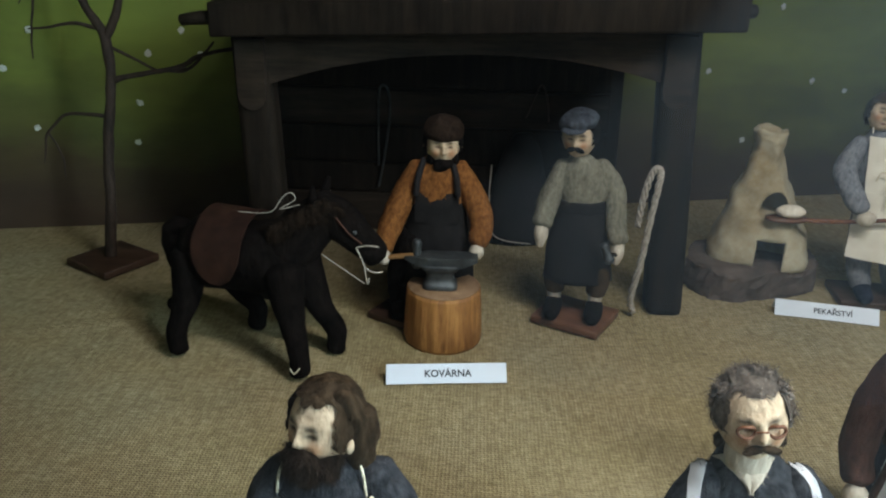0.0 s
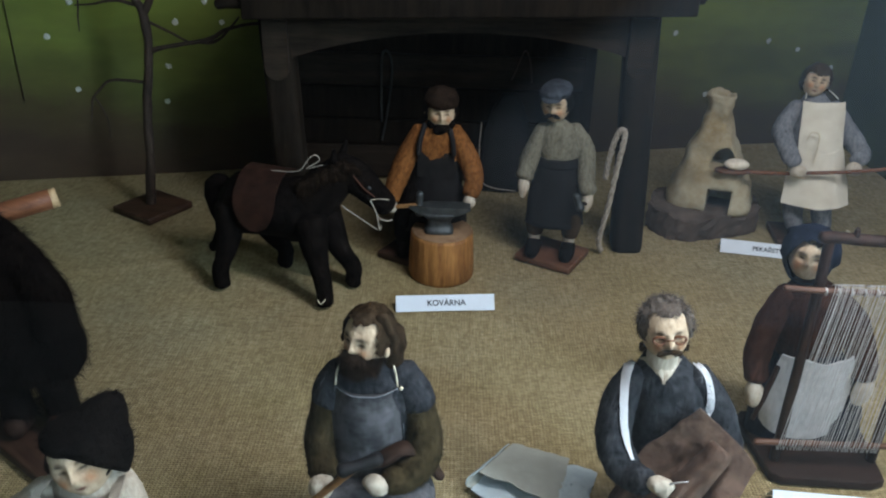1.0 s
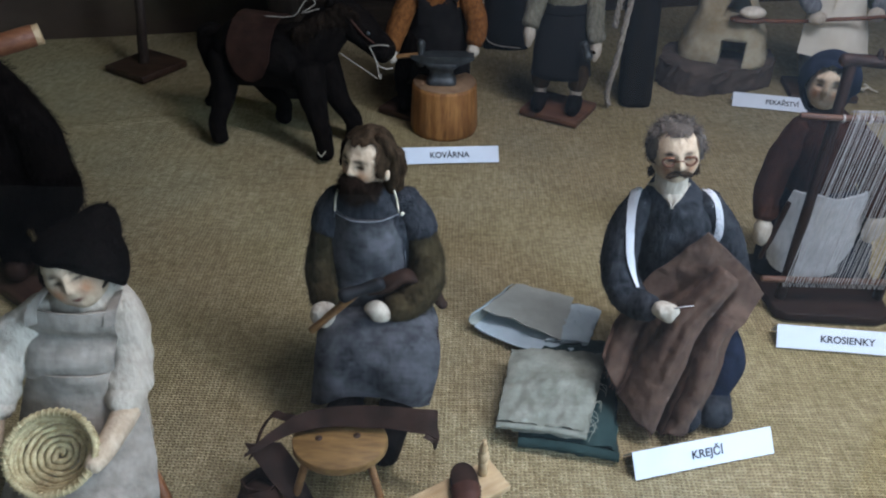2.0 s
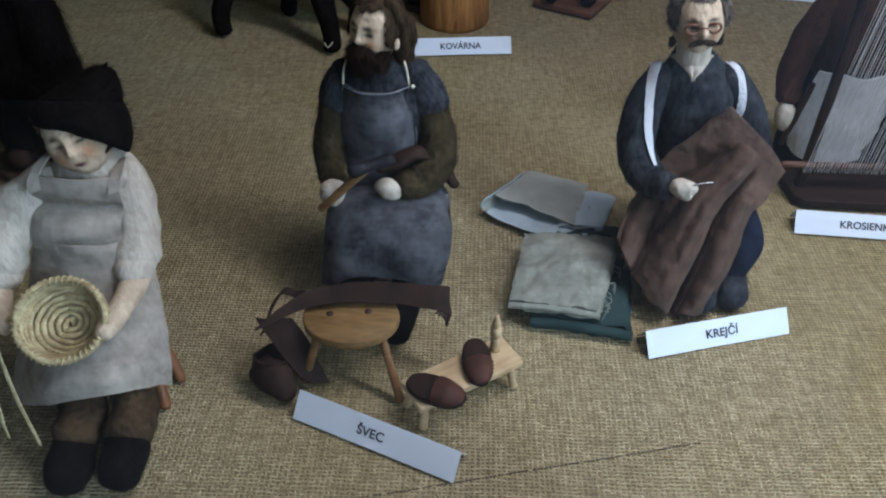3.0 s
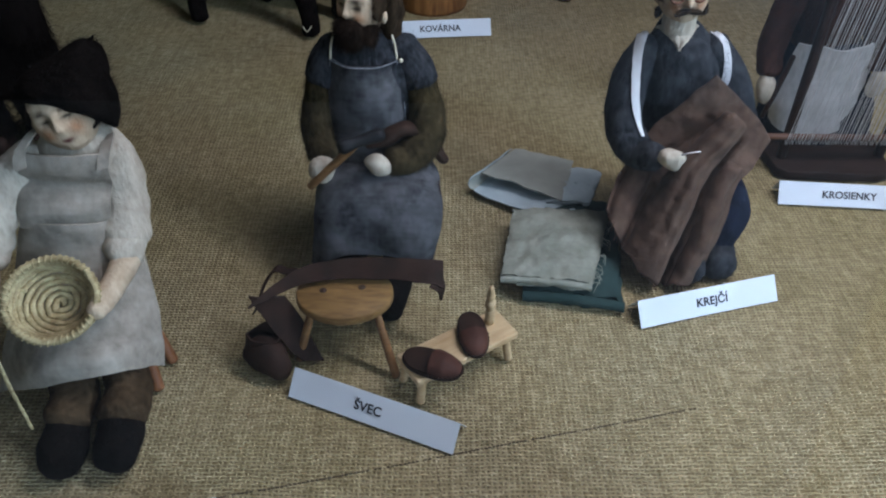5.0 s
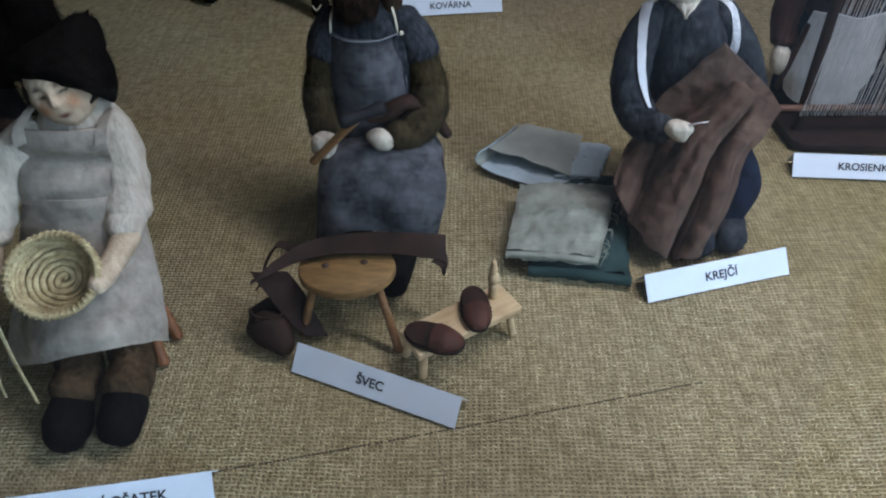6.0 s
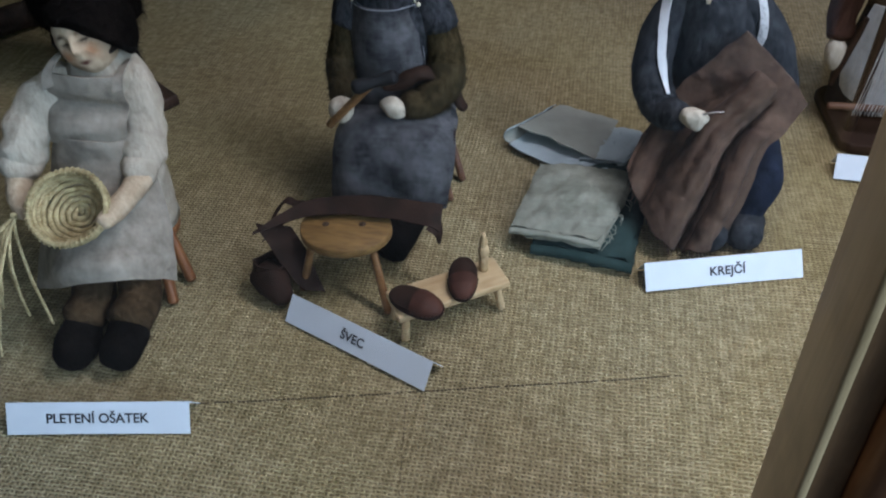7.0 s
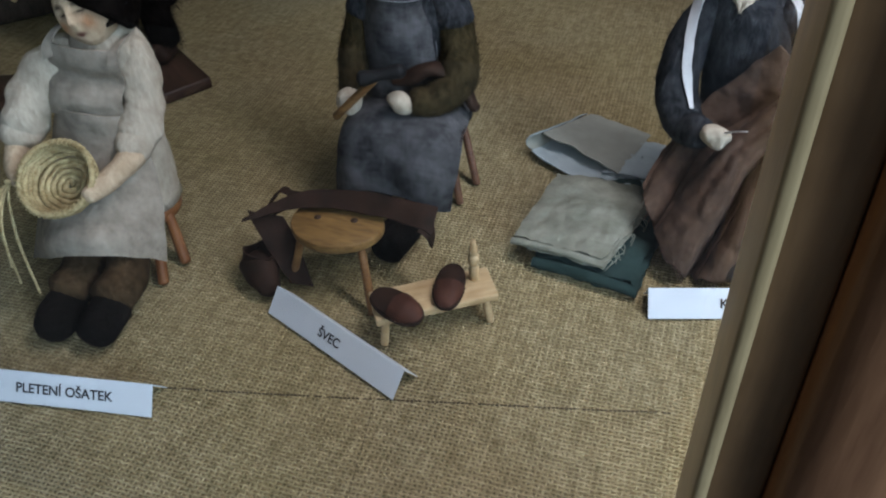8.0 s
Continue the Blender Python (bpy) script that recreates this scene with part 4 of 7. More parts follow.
def make_horse():
    F = Figure()
    bm, h = F.bm, F.m(BLACK_WOOL)
    ax, ay, bx, by = -0.355, 1.135, -0.195, 1.085
    tube(bm, [(-0.345, 1.136, 0.132, 0.036), (-0.325, 1.128, 0.132, 0.049), (-0.280, 1.112, 0.130, 0.047), (-0.225, 1.095, 0.138, 0.049), (-0.205, 1.088, 0.142, 0.040)], h, 24, 6, 0.004, 30)
    tube(bm, [(bx - 0.016, by + 0.008, 0.150, 0.038), (bx + 0.010, by + 0.012, 0.178, 0.033), (-0.165, 1.105, 0.196, 0.028)], h, 20, 6, 0.003, 40)
    tube(bm, [(-0.172, 1.106, 0.200, 0.027), (-0.146, 1.103, 0.188, 0.0265), (-0.114, 1.094, 0.162, 0.020), (-0.096, 1.088, 0.148, 0.0175)], h, 20, 6, 0.002, 50)
    for s in (-1, 1):
        tube(bm, [(-0.172 + s * 0.004, 1.106 + s * 0.018, 0.215, 0.007), (-0.168 + s * 0.006, 1.106 + s * 0.022, 0.236, 0.003)], h, 10, 3)
    for (x0, y0), (x1, y1), z in (((-0.340, 1.105), (-0.360, 1.076), 0.11), ((-0.212, 1.066), (-0.189, 1.030), 0.11), ((-0.196, 1.098), (-0.153, 1.096), 0.11), ((-0.325, 1.150), (-0.275, 1.153), 0.10)):
        tube(bm, [(x0, y0, z + 0.02, 0.027), (x0 * 0.5 + x1 * 0.5, y0 * 0.5 + y1 * 0.5, 0.072, 0.0175), (x1, y1, 0.036, 0.0135), (x1, y1 - 0.002, 0.009, 0.0135)], h, 18, 5, 0.002, 50)
    tube(bm, [(-0.362, 1.146, 0.158, 0.010), (-0.380, 1.150, 0.148, 0.015), (-0.381, 1.152, 0.115, 0.014), (-0.370, 1.154, 0.075, 0.013), (-0.384, 1.154, 0.045, 0.012), (-0.396, 1.152, 0.034, 0.009)], h, 14, 5, 0.004, 50)
    mane = F.m(HORSE_MANE)
    for k in range(16):
        t = k / 15
        px, py, pz = -0.222 + 0.062 * t, 1.093 + 0.014 * t, 0.188 + 0.030 * t
        blob(bm, (px, py - 0.022, pz - 0.016), (0.013, 0.012, 0.022), mane, 2, (20, 0, 10), 0.006, 90, k * 1.3)
    blob(bm, (-0.150, 1.086, 0.205), (0.014, 0.012, 0.012), mane, 3, (0, 0, 0), 0.005, 90)
    blob(bm, (-0.122, 1.0745, 0.182), (0.0032, 0.0022, 0.0032), F.m(IRON), 2)
    fuzz(bm, h, 9000, 0.007, 0.0002, 0.8, 0.5)
    fuzz(bm, mane, 2200, 0.016, 0.0003, 0.7, 0.7)
    bm.normal_update()
    t = thing("toy_horse", (-0.27, 1.11, 0), "black felted wool horse with a leather saddle blanket", "horse")
    ob = finish("body", bm, F.mats)
    ob.location = (0.27, -1.11, 0)
    ob.parent = t
    # saddle blanket over the back
    d = V((bx - ax, by - ay, 0)).normalized()
    n = V((d.y, -d.x, 0))
    def blanket(u, v):
        a = -0.5 + 2.34 * v
        along = (u - 0.5) * 0.070
        if v > 0.72:
            along *= max(0.0, 1 - ((v - 0.72) / 0.285) ** 2.4) ** 0.5
        c = V((-0.281, 1.111, 0.136)) + d * along
        rr = 0.0515
        if a < 1.55:
            return c + n * (rr * math.sin(a)) + V((0, 0, rr * 1.12 * math.cos(a)))
        return c + n * rr * 1.03 + V((0, 0, -(a - 1.55) * 0.085))
    sb = bmesh.new()
    sheet(sb, blanket, 14, 26, 0.0022, 0, None, 0.0012, 60)
    s = finish("saddle_blanket", sb, SADDLE_LEATHER)
    s.location, s.parent = (0.27, -1.11, 0), t
    tagged(s, "reddish-brown leather blanket")
    for pts, r, mat, nm in (
        ([(-0.292, 1.104, 0.194), (-0.268, 1.100, 0.195), (-0.245, 1.096, 0.1955), (-0.227, 1.092, 0.201), (-0.214, 1.090, 0.219), (-0.203, 1.090, 0.226), (-0.198, 1.090, 0.217), (-0.218, 1.090, 0.204), (-0.192, 1.086, 0.212)], 0.0008, ROPE, "girth_string"),
        ([(-0.150, 1.078, 0.206), (-0.130, 1.073, 0.182), (-0.114, 1.074, 0.168)], 0.0014, RED_LEATHER, "cheek_strap"),
        ([(-0.120, 1.073, 0.163), (-0.106, 1.070, 0.167), (-0.092, 1.070, 0.166)], 0.0010, ROPE, "noseband"),
        ([(-0.120, 1.073, 0.162), (-0.114, 1.071, 0.150), (-0.108, 1.069, 0.137), (-0.097, 1.071, 0.131), (-0.088, 1.074, 0.131)], 0.0011, ROPE, "chin_string"),
        ([(-0.110, 1.069, 0.140), (-0.108, 1.068, 0.126), (-0.106, 1.068, 0.116), (-0.104, 1.068, 0.124)], 0.0011, ROPE, "knotted_end"),
        ([(-0.164, 1.074, 0.152), (-0.140, 1.068, 0.138), (-0.110, 1.066, 0.118)], 0.0008, ROPE, "rein"),
    ):
        b2 = bmesh.new()
        tube(b2, [(*p, r) for p in pts], 0, 7, 5, 0.0004, 300)
        o = finish(nm, b2, mat)
        o.location, o.parent = (0.27, -1.11, 0), t
    b2 = bmesh.new()
    tube(b2, [(-0.196, 1.0095, 0.024, 0.0008), (-0.191, 1.0082, 0.017, 0.0008), (-0.184, 1.0095, 0.025, 0.0008)], 0, 6, 2)
    o = finish("hoof_mark", b2, STRING)
    o.location, o.parent = (0.27, -1.11, 0), t
    return t


make_horse()


def make_tree():
    t = thing("model_tree", (-0.574, 1.362, 0), "bare brown model tree made of a twig on a board", "tree")
    bm = bmesh.new()
    box(bm, (-0.052, -0.052, 0), (0.052, 0.052, 0.013), 0, 0.003, Matrix.Rotation(radians(-31), 4, "Z"))
    part("board", bm, PLATE_WOOD, t, "square dark brown board")
    bm = bmesh.new()
    k = 0.1
    def P(x, z, r, dy=0.0):
        return (x, k * z + dy, z, r)
    tube(bm, [P(-0.004, 0.01, 0.0095), P(0.004, 0.10, 0.0088), P(0.010, 0.20, 0.0082), P(0.024, 0.30, 0.008), P(0.020, 0.362, 0.0078), P(0.010, 0.385, 0.0068), P(-0.010, 0.42, 0.0064), P(-0.020, 0.50, 0.005)], 0, 12, 6, 0.002, 40)
    part("trunk", bm, BARK, t)
    limbs = [
        [P(0.020, 0.36, 0.0075), P(0.034, 0.385, 0.007), P(0.047, 0.42, 0.006), P(0.06, 0.50, 0.005)],
        [P(0.020, 0.295, 0.0055), P(0.045, 0.305, 0.0045), P(0.090, 0.314, 0.0042), P(0.135, 0.323, 0.004), P(0.165, 0.340, 0.0034), P(0.215, 0.352, 0.003), P(0.245, 0.350, 0.0022)],
        [P(0.110, 0.317, 0.0035), P(0.140, 0.318, 0.003), P(0.160, 0.330, 0.0026), P(0.190, 0.362, 0.0016)],
        [P(0.022, 0.352, 0.003), P(0.06, 0.335, 0.0025), P(0.105, 0.314, 0.0022)],
        [P(0.012, 0.243, 0.0035), P(-0.03, 0.246, 0.003), P(-0.060, 0.241, 0.0026), P(-0.088, 0.212, 0.0022), P(-0.092, 0.195, 0.0018), P(-0.098, 0.165, 0.0012)],
        [P(-0.086, 0.214, 0.0018), P(-0.075, 0.195, 0.0016), P(-0.066, 0.170, 0.0014), P(-0.066, 0.140, 0.0009)],
        [P(0.008, 0.378, 0.0035), P(-0.03, 0.384, 0.0028), P(-0.07, 0.376, 0.002), P(-0.10, 0.374, 0.0012)],
        [P(-0.082, 0.45, 0.002), P(-0.094, 0.37, 0.0018), P(-0.098, 0.33, 0.001)],
        [P(-0.018, 0.48, 0.003), P(-0.05, 0.47, 0.0024), P(-0.084, 0.45, 0.0018), P(-0.11, 0.41, 0.001)],
    ]
    for pts in limbs:
        bm = bmesh.new()
        tube(bm, pts, 0, 8, 5, 0.0012, 60)
        part("limb", bm, BARK, t)
    return t


make_tree()


# ---- the bakery ----
def make_oven():
    bm = bmesh.new()
    out = [(0.372, 1.375), (0.392, 1.325), (0.425, 1.303), (0.50, 1.318), (0.565, 1.345), (0.585, 1.385), (0.590, 1.44), (0.565, 1.475), (0.49, 1.48), (0.41, 1.455)]
    cx, cy = 0.49, 1.39
    rings = []
    dense = [np.array(p) for p in curve_pts([(*p, 0) for p in out + out[:1]], 5)][:-1]
    for z, s in ((-0.003, 0.985), (0.006, 1.0), (0.020, 1.0), (0.036, 0.995), (0.043, 0.985), (0.0455, 0.95)):
        rings.append([bm.verts.new(V((cx + (p[0] - cx) * s, cy + (p[1] - cy) * s, z)) + wob((p[0], p[1], z * 0.3), 0.006, 26) + wob((p[0], p[1], z * 2), 0.0055, 75) + wob((p[0], p[1], z * 2), 0.003, 180)) for p in dense])
    add_faces(bm, rings, 0)
    tagged(finish("stone_slab", bm, STONE, False, (cx, cy, 0)), "rough red-brown stone slab under the clay oven", "stone")

    t = thing("clay_oven", (0.487, 1.395, 0.045), "handmade buff clay bread oven with a chimney", "oven", rz=-22)
    bm = bmesh.new()
    loft(bm, [(0.005, 0, 0, 0.078, 0.062), (0.005, 0, 0.02, 0.076, 0.061), (0.003, 0, 0.05, 0.066, 0.055), (0, 0, 0.085, 0.0535, 0.048), (-0.002, 0, 0.115, 0.0415, 0.040), (-0.004, 0, 0.140, 0.0315, 0.032), (-0.004, 0, 0.160, 0.0245, 0.0255), (-0.004, 0, 0.185, 0.022, 0.023), (-0.004, 0, 0.200, 0.0235, 0.0245), (-0.004, 0, 0.208, 0.025, 0.025), (-0.004, 0, 0.207, 0.018, 0.018), (-0.004, 0, 0.19, 0.0155, 0.0155), (-0.004, 0, 0.17, 0.015, 0.015)], 0, 48, 4, 0.006, 34, 3.2)
    for v in bm.verts:
        v.co += wob(v.co, 0.0026, 70, 4) + wob(v.co, 0.0018, 160, 2)
    solid = finish("shell", bm, CLAY, True)
    cut = bmesh.new()
    box(cut, (0.004, -0.10, -0.01), (0.046, 0.02, 0.044), 0, 0.0)
    prof = []
    for y in (-0.10, 0.02):
        prof.append([cut.verts.new((0.020 + 0.022 * math.cos(a), y, 0.084 + (0.036 * math.sin(a) if math.sin(a) > 0 else 0.006 * math.sin(a)))) for a in np.linspace(0, 2 * math.pi, 20, endpoint=False)])
    add_faces(cut, prof, 0)
    bmesh.ops.recalc_face_normals(cut, faces=cut.faces)
    cutter = finish("cutter", cut, CLAY, False)
    mod = solid.modifiers.new("openings", "BOOLEAN")
    mod.operation, mod.object, mod.solver = "DIFFERENCE", cutter, "EXACT"
    bpy.context.view_layer.update()
    me = bpy.data.meshes.new_from_object(solid.evaluated_get(bpy.context.evaluated_depsgraph_get()))
    solid.modifiers.clear()
    solid.data = me
    bpy.data.objects.remove(cutter)
    solid.parent = t
    bm = bmesh.new()
    loft(bm, [(0.02, 0.0, 0.072, 0.044, 0.042), (0.02, 0.0, 0.076, 0.044, 0.042)], 0, 24, 1)
    part("hearth", bm, CLAY, t)
    return t


make_oven()


def make_peel():
    t = thing("bread_peel", (0.5, 1.325, 0.13), "long wooden bread peel with an oval blade", "peel")
    bm = bmesh.new()
    loft(bm, [(0.006, 0.012, -0.0035, 0.032, 0.016), (0.006, 0.012, 0.0015, 0.032, 0.016)], 0, 28, 1)
    part("blade", bm, WARM_PLATE, t)
    bm = bmesh.new()
    tube(bm, [(0.030, 0.005, 0, 0.0032), (0.055, 0.0, 0.001, 0.004), (0.085, -0.022, 0.009, 0.0032), (0.12, -0.044, 0.020, 0.0032), (0.16, -0.053, 0.026, 0.0032), (0.20, -0.053, 0.030, 0.0032), (0.27, -0.050, 0.036, 0.0032), (0.42, -0.05, 0.044, 0.003)], 0, 10, 4, 0.0008, 60)
    part("handle", bm, POLE_WOOD, t)
    bm = bmesh.new()
    blob(bm, (0, 0, 0), (0.0225, 0.014, 0.0105), 0, 4, (0, 0, 0), 0.0012, 60)
    tagged(finish("bread_loaf", bm, BREAD), "pale round loaf of dough on the peel", "bread").location = (0.510, 1.335, 0.1415)


make_peel()


def baker():
    F = Figure()
    bm = F.bm
    x0, y0 = 0.660, 1.325
    kx, ky = -0.13, 0.06
    def X(z, d=0.0):
        return x0 + kx * z + d
    def Y(z, d=0.0):
        return y0 + ky * z + d
    bg, ap, sk, bl = F.m(BLUE_GREY_WOOL), F.m(CREAM_CLOTH), F.m(WHITE_WOOL), F.m(DARK_NAVY_WOOL)
    for s in (-1, 1):
        tube(bm, [(x0 + s * 0.026 - 0.004, y0 - 0.034, 0.02, 0.011), (x0 + s * 0.026, y0 - 0.008, 0.025, 0.013)], bl, 14, 4, 0.001)
        tube(bm, [(x0 + s * 0.026, y0, 0.03, 0.016), (X(0.06, s * 0.026), Y(0.06), 0.06, 0.018), (X(0.13, s * 0.02), Y(0.13), 0.13, 0.022)], bg, 14, 4, 0.001)
    loft(bm, [(X(z, 0.0), Y(z), z, rx, ry) for z, rx, ry in ((0.12, 0.042, 0.027), (0.17, 0.037, 0.025), (0.21, 0.038, 0.026), (0.24, 0.036, 0.024), (0.262, 0.024, 0.02), (0.276, 0.012, 0.012))], bg, 32, 4, 0.002, 60)
    sheet(bm, lambda u, v: (X(0.085 + 0.10 * v, 0.004 + (u - 0.5) * (0.122 - 0.032 * v)), Y(0.1 * v, -0.038 - 0.006 * (1 - v) + 0.055 * (u - 0.5) ** 2 * 4 * 0.5), 0.082 + 0.10 * v + 0.001 * math.sin(u * 9)), 16, 10, 0.002, ap, None, 0.002, 40)
    sheet(bm, lambda u, v: (X(0.18 + 0.09 * v, 0.006 + (u - 0.5) * (0.078 - 0.006 * v)), Y(0.2, -0.034 + 0.02 * (u - 0.5) ** 2 * 4 * 0.5 + 0.006 * v), 0.178 + 0.089 * v), 12, 8, 0.002, ap, None, 0.002, 40)
    tube(bm, [(X(0.18, -0.03), Y(0.18, -0.040), 0.205, 0.0012), (X(0.2, -0.022), Y(0.2, -0.041), 0.218, 0.0012), (X(0.2, -0.008), Y(0.2, -0.041), 0.213, 0.0012), (X(0.18, -0.010), Y(0.18, -0.043), 0.19, 0.0012), (X(0.15, -0.016), Y(0.15, -0.045), 0.165, 0.0012)], F.m(STRING), 6, 5)
    for s, hx, hz in ((-1, 0.598, 0.155), (1, 0.700, 0.163)):
        tube(bm, [(X(0.25, s * 0.030), Y(0.25), 0.252, 0.014), (X(0.21, s * 0.056), Y(0.21, -0.004), 0.212, 0.0165), (hx + s * 0.012, Y(0.17, -0.025), 0.178, 0.0155), (hx + s * 0.002, Y(0.16, -0.038), hz + 0.006, 0.013)], bg, 16, 6, 0.002, 70)
        blob(bm, (hx - s * 0.004, Y(0.16, -0.046), hz - 0.006), (0.014, 0.0125, 0.012), sk, 3, (0, 0, 0), 0.002, 90)
    c, r, turn = (0.616, 1.336, 0.2965), 0.0240, (-4, 8, -16)
    at = F.face(c, r, turn, BROWN_HAIR)
    F.hair(c, r, turn, BROWN_HAIR, 0.36, -0.75, 1.18)
    fuzz(bm, F.m(BROWN_HAIR), 1500, 0.006, 0.0002, 0.85)
    tube(bm, [(X(0.268, -0.026), Y(0.27, -0.020), 0.270, 0.0009), (X(0.272, -0.022), Y(0.27, -0.010), 0.278, 0.0009), (X(0.275, -0.014), Y(0.27, 0.010), 0.282, 0.0009)], ap, 8, 4)
    tube(bm, [(X(0.268, 0.030), Y(0.27, -0.018), 0.270, 0.0009), (X(0.272, 0.022), Y(0.27, -0.008), 0.278, 0.0009), (X(0.275, 0.016), Y(0.27, 0.010), 0.282, 0.0009)], ap, 8, 4)
    fuzz(bm, bg, 1200, 0.004, 0.0002, 0.7)
    return F.done("baker_doll", "felt baker doll with brown hair, grey sweater and cream apron", (x0, y0, 0.011))


baker()


def make_string_curl():
    bm = bmesh.new()
    pts = [(0.738 + (0.004 + 0.0006 * k) * math.cos(k * 0.9), 1.336 + (0.003 + 0.0006 * k) * math.sin(k * 0.9), 0.004 + 0.0012 * k, 0.0024) for k in range(9)]
    tube(bm, pts + [(0.756, 1.338, 0.006, 0.0018), (0.766, 1.332, 0.004, 0.0012)], 0, 8, 4, 0.0006, 120)
    tagged(finish("string_curl", bm, STRING, True, (0.738, 1.336, 0)), "short curl of cream string on the burlap", "string")


make_string_curl()


# ---- the weaver ----
def make_loom():
    t = thing("weaving_frame", (0.44, 0.72, 0), "small mahogany weaving frame strung with pale threads", "loom")
    bm = bmesh.new()
    out = [(-0.062, -0.034), (-0.05, -0.042), (0.05, -0.046), (0.066, -0.040), (0.078, 0.06), (0.068, 0.072), (-0.062, 0.076), (-0.072, 0.064)]
    prism(bm, out, 0, 0.012, 0, 0.002)
    part("board", bm, LOOM_BOARD, t, "dark red-brown board")
    def bar(name, pts, r, mat, label=""):
        b = bmesh.new()
        tube(b, [(*p, r) for p in pts], 0, 12, 3, 0.0006, 60)
        return part(name, b, mat, t, label)
    bar("upright", [(-0.050, -0.012, 0.010), (-0.048, -0.006, 0.14), (-0.046, 0.004, 0.288)], 0.0056, LOOM_WOOD)
    bar("upright", [(0.064, -0.008, 0.010), (0.066, -0.002, 0.14), (0.068, 0.006, 0.288)], 0.0056, LOOM_WOOD)
    bar("top_rail", [(-0.055, 0.004, 0.293), (-0.042, 0.004, 0.2935), (0.0, 0.004, 0.291), (0.085, 0.006, 0.288)], 0.0064, LOOM_WOOD)
    bar("upper_bar", [(-0.086, -0.010, 0.240), (-0.05, -0.010, 0.2385), (0.085, -0.008, 0.236)], 0.0033, WARM_PLATE)
    bar("lower_bar", [(-0.080, -0.020, 0.044), (0.0, -0.020, 0.043), (0.10, -0.019, 0.043)], 0.0038, WARM_PLATE)
    rnd = random.Random(8)
    for k in range(58):
        u = k / 57
        xt, xb = -0.036 + 0.104 * u + rnd.uniform(-0.0012, 0.0012), -0.056 + 0.112 * u + rnd.uniform(-0.0014, 0.0014)
        mx = (xt + xb) / 2 + rnd.uniform(-0.0016, 0.0016)
        b = bmesh.new()
        tube(b, [(xt, -0.006, 0.2425, 0.00036), (xt, -0.0145, 0.240, 0.00034), (mx, -0.019, 0.14, 0.00032), (xb, -0.0243, 0.044, 0.00034), (xb, -0.019, 0.0385, 0.00036)], 0, 5, 3)
        part("thread", b, THREAD, t)
    for k in range(9):
        x = -0.044 + 0.108 * k / 8
        b = bmesh.new()
        blob(b, (x, -0.011, 0.238), (0.0016, 0.0046, 0.0046), 0, 2, (0, 0, 0), 0.0005, 200)
        part("thread_knot", b, THREAD, t)
    b = bmesh.new()
    loft(b, [(-0.022, 0.002, 0.294, 0.0034, 0.0034), (-0.0222, 0.002, 0.302, 0.003, 0.003), (-0.0225, 0.002, 0.306, 0.0016, 0.0016)], 0, 12, 2)
    part("peg", b, LOOM_WOOD, t)
    return t


make_loom()


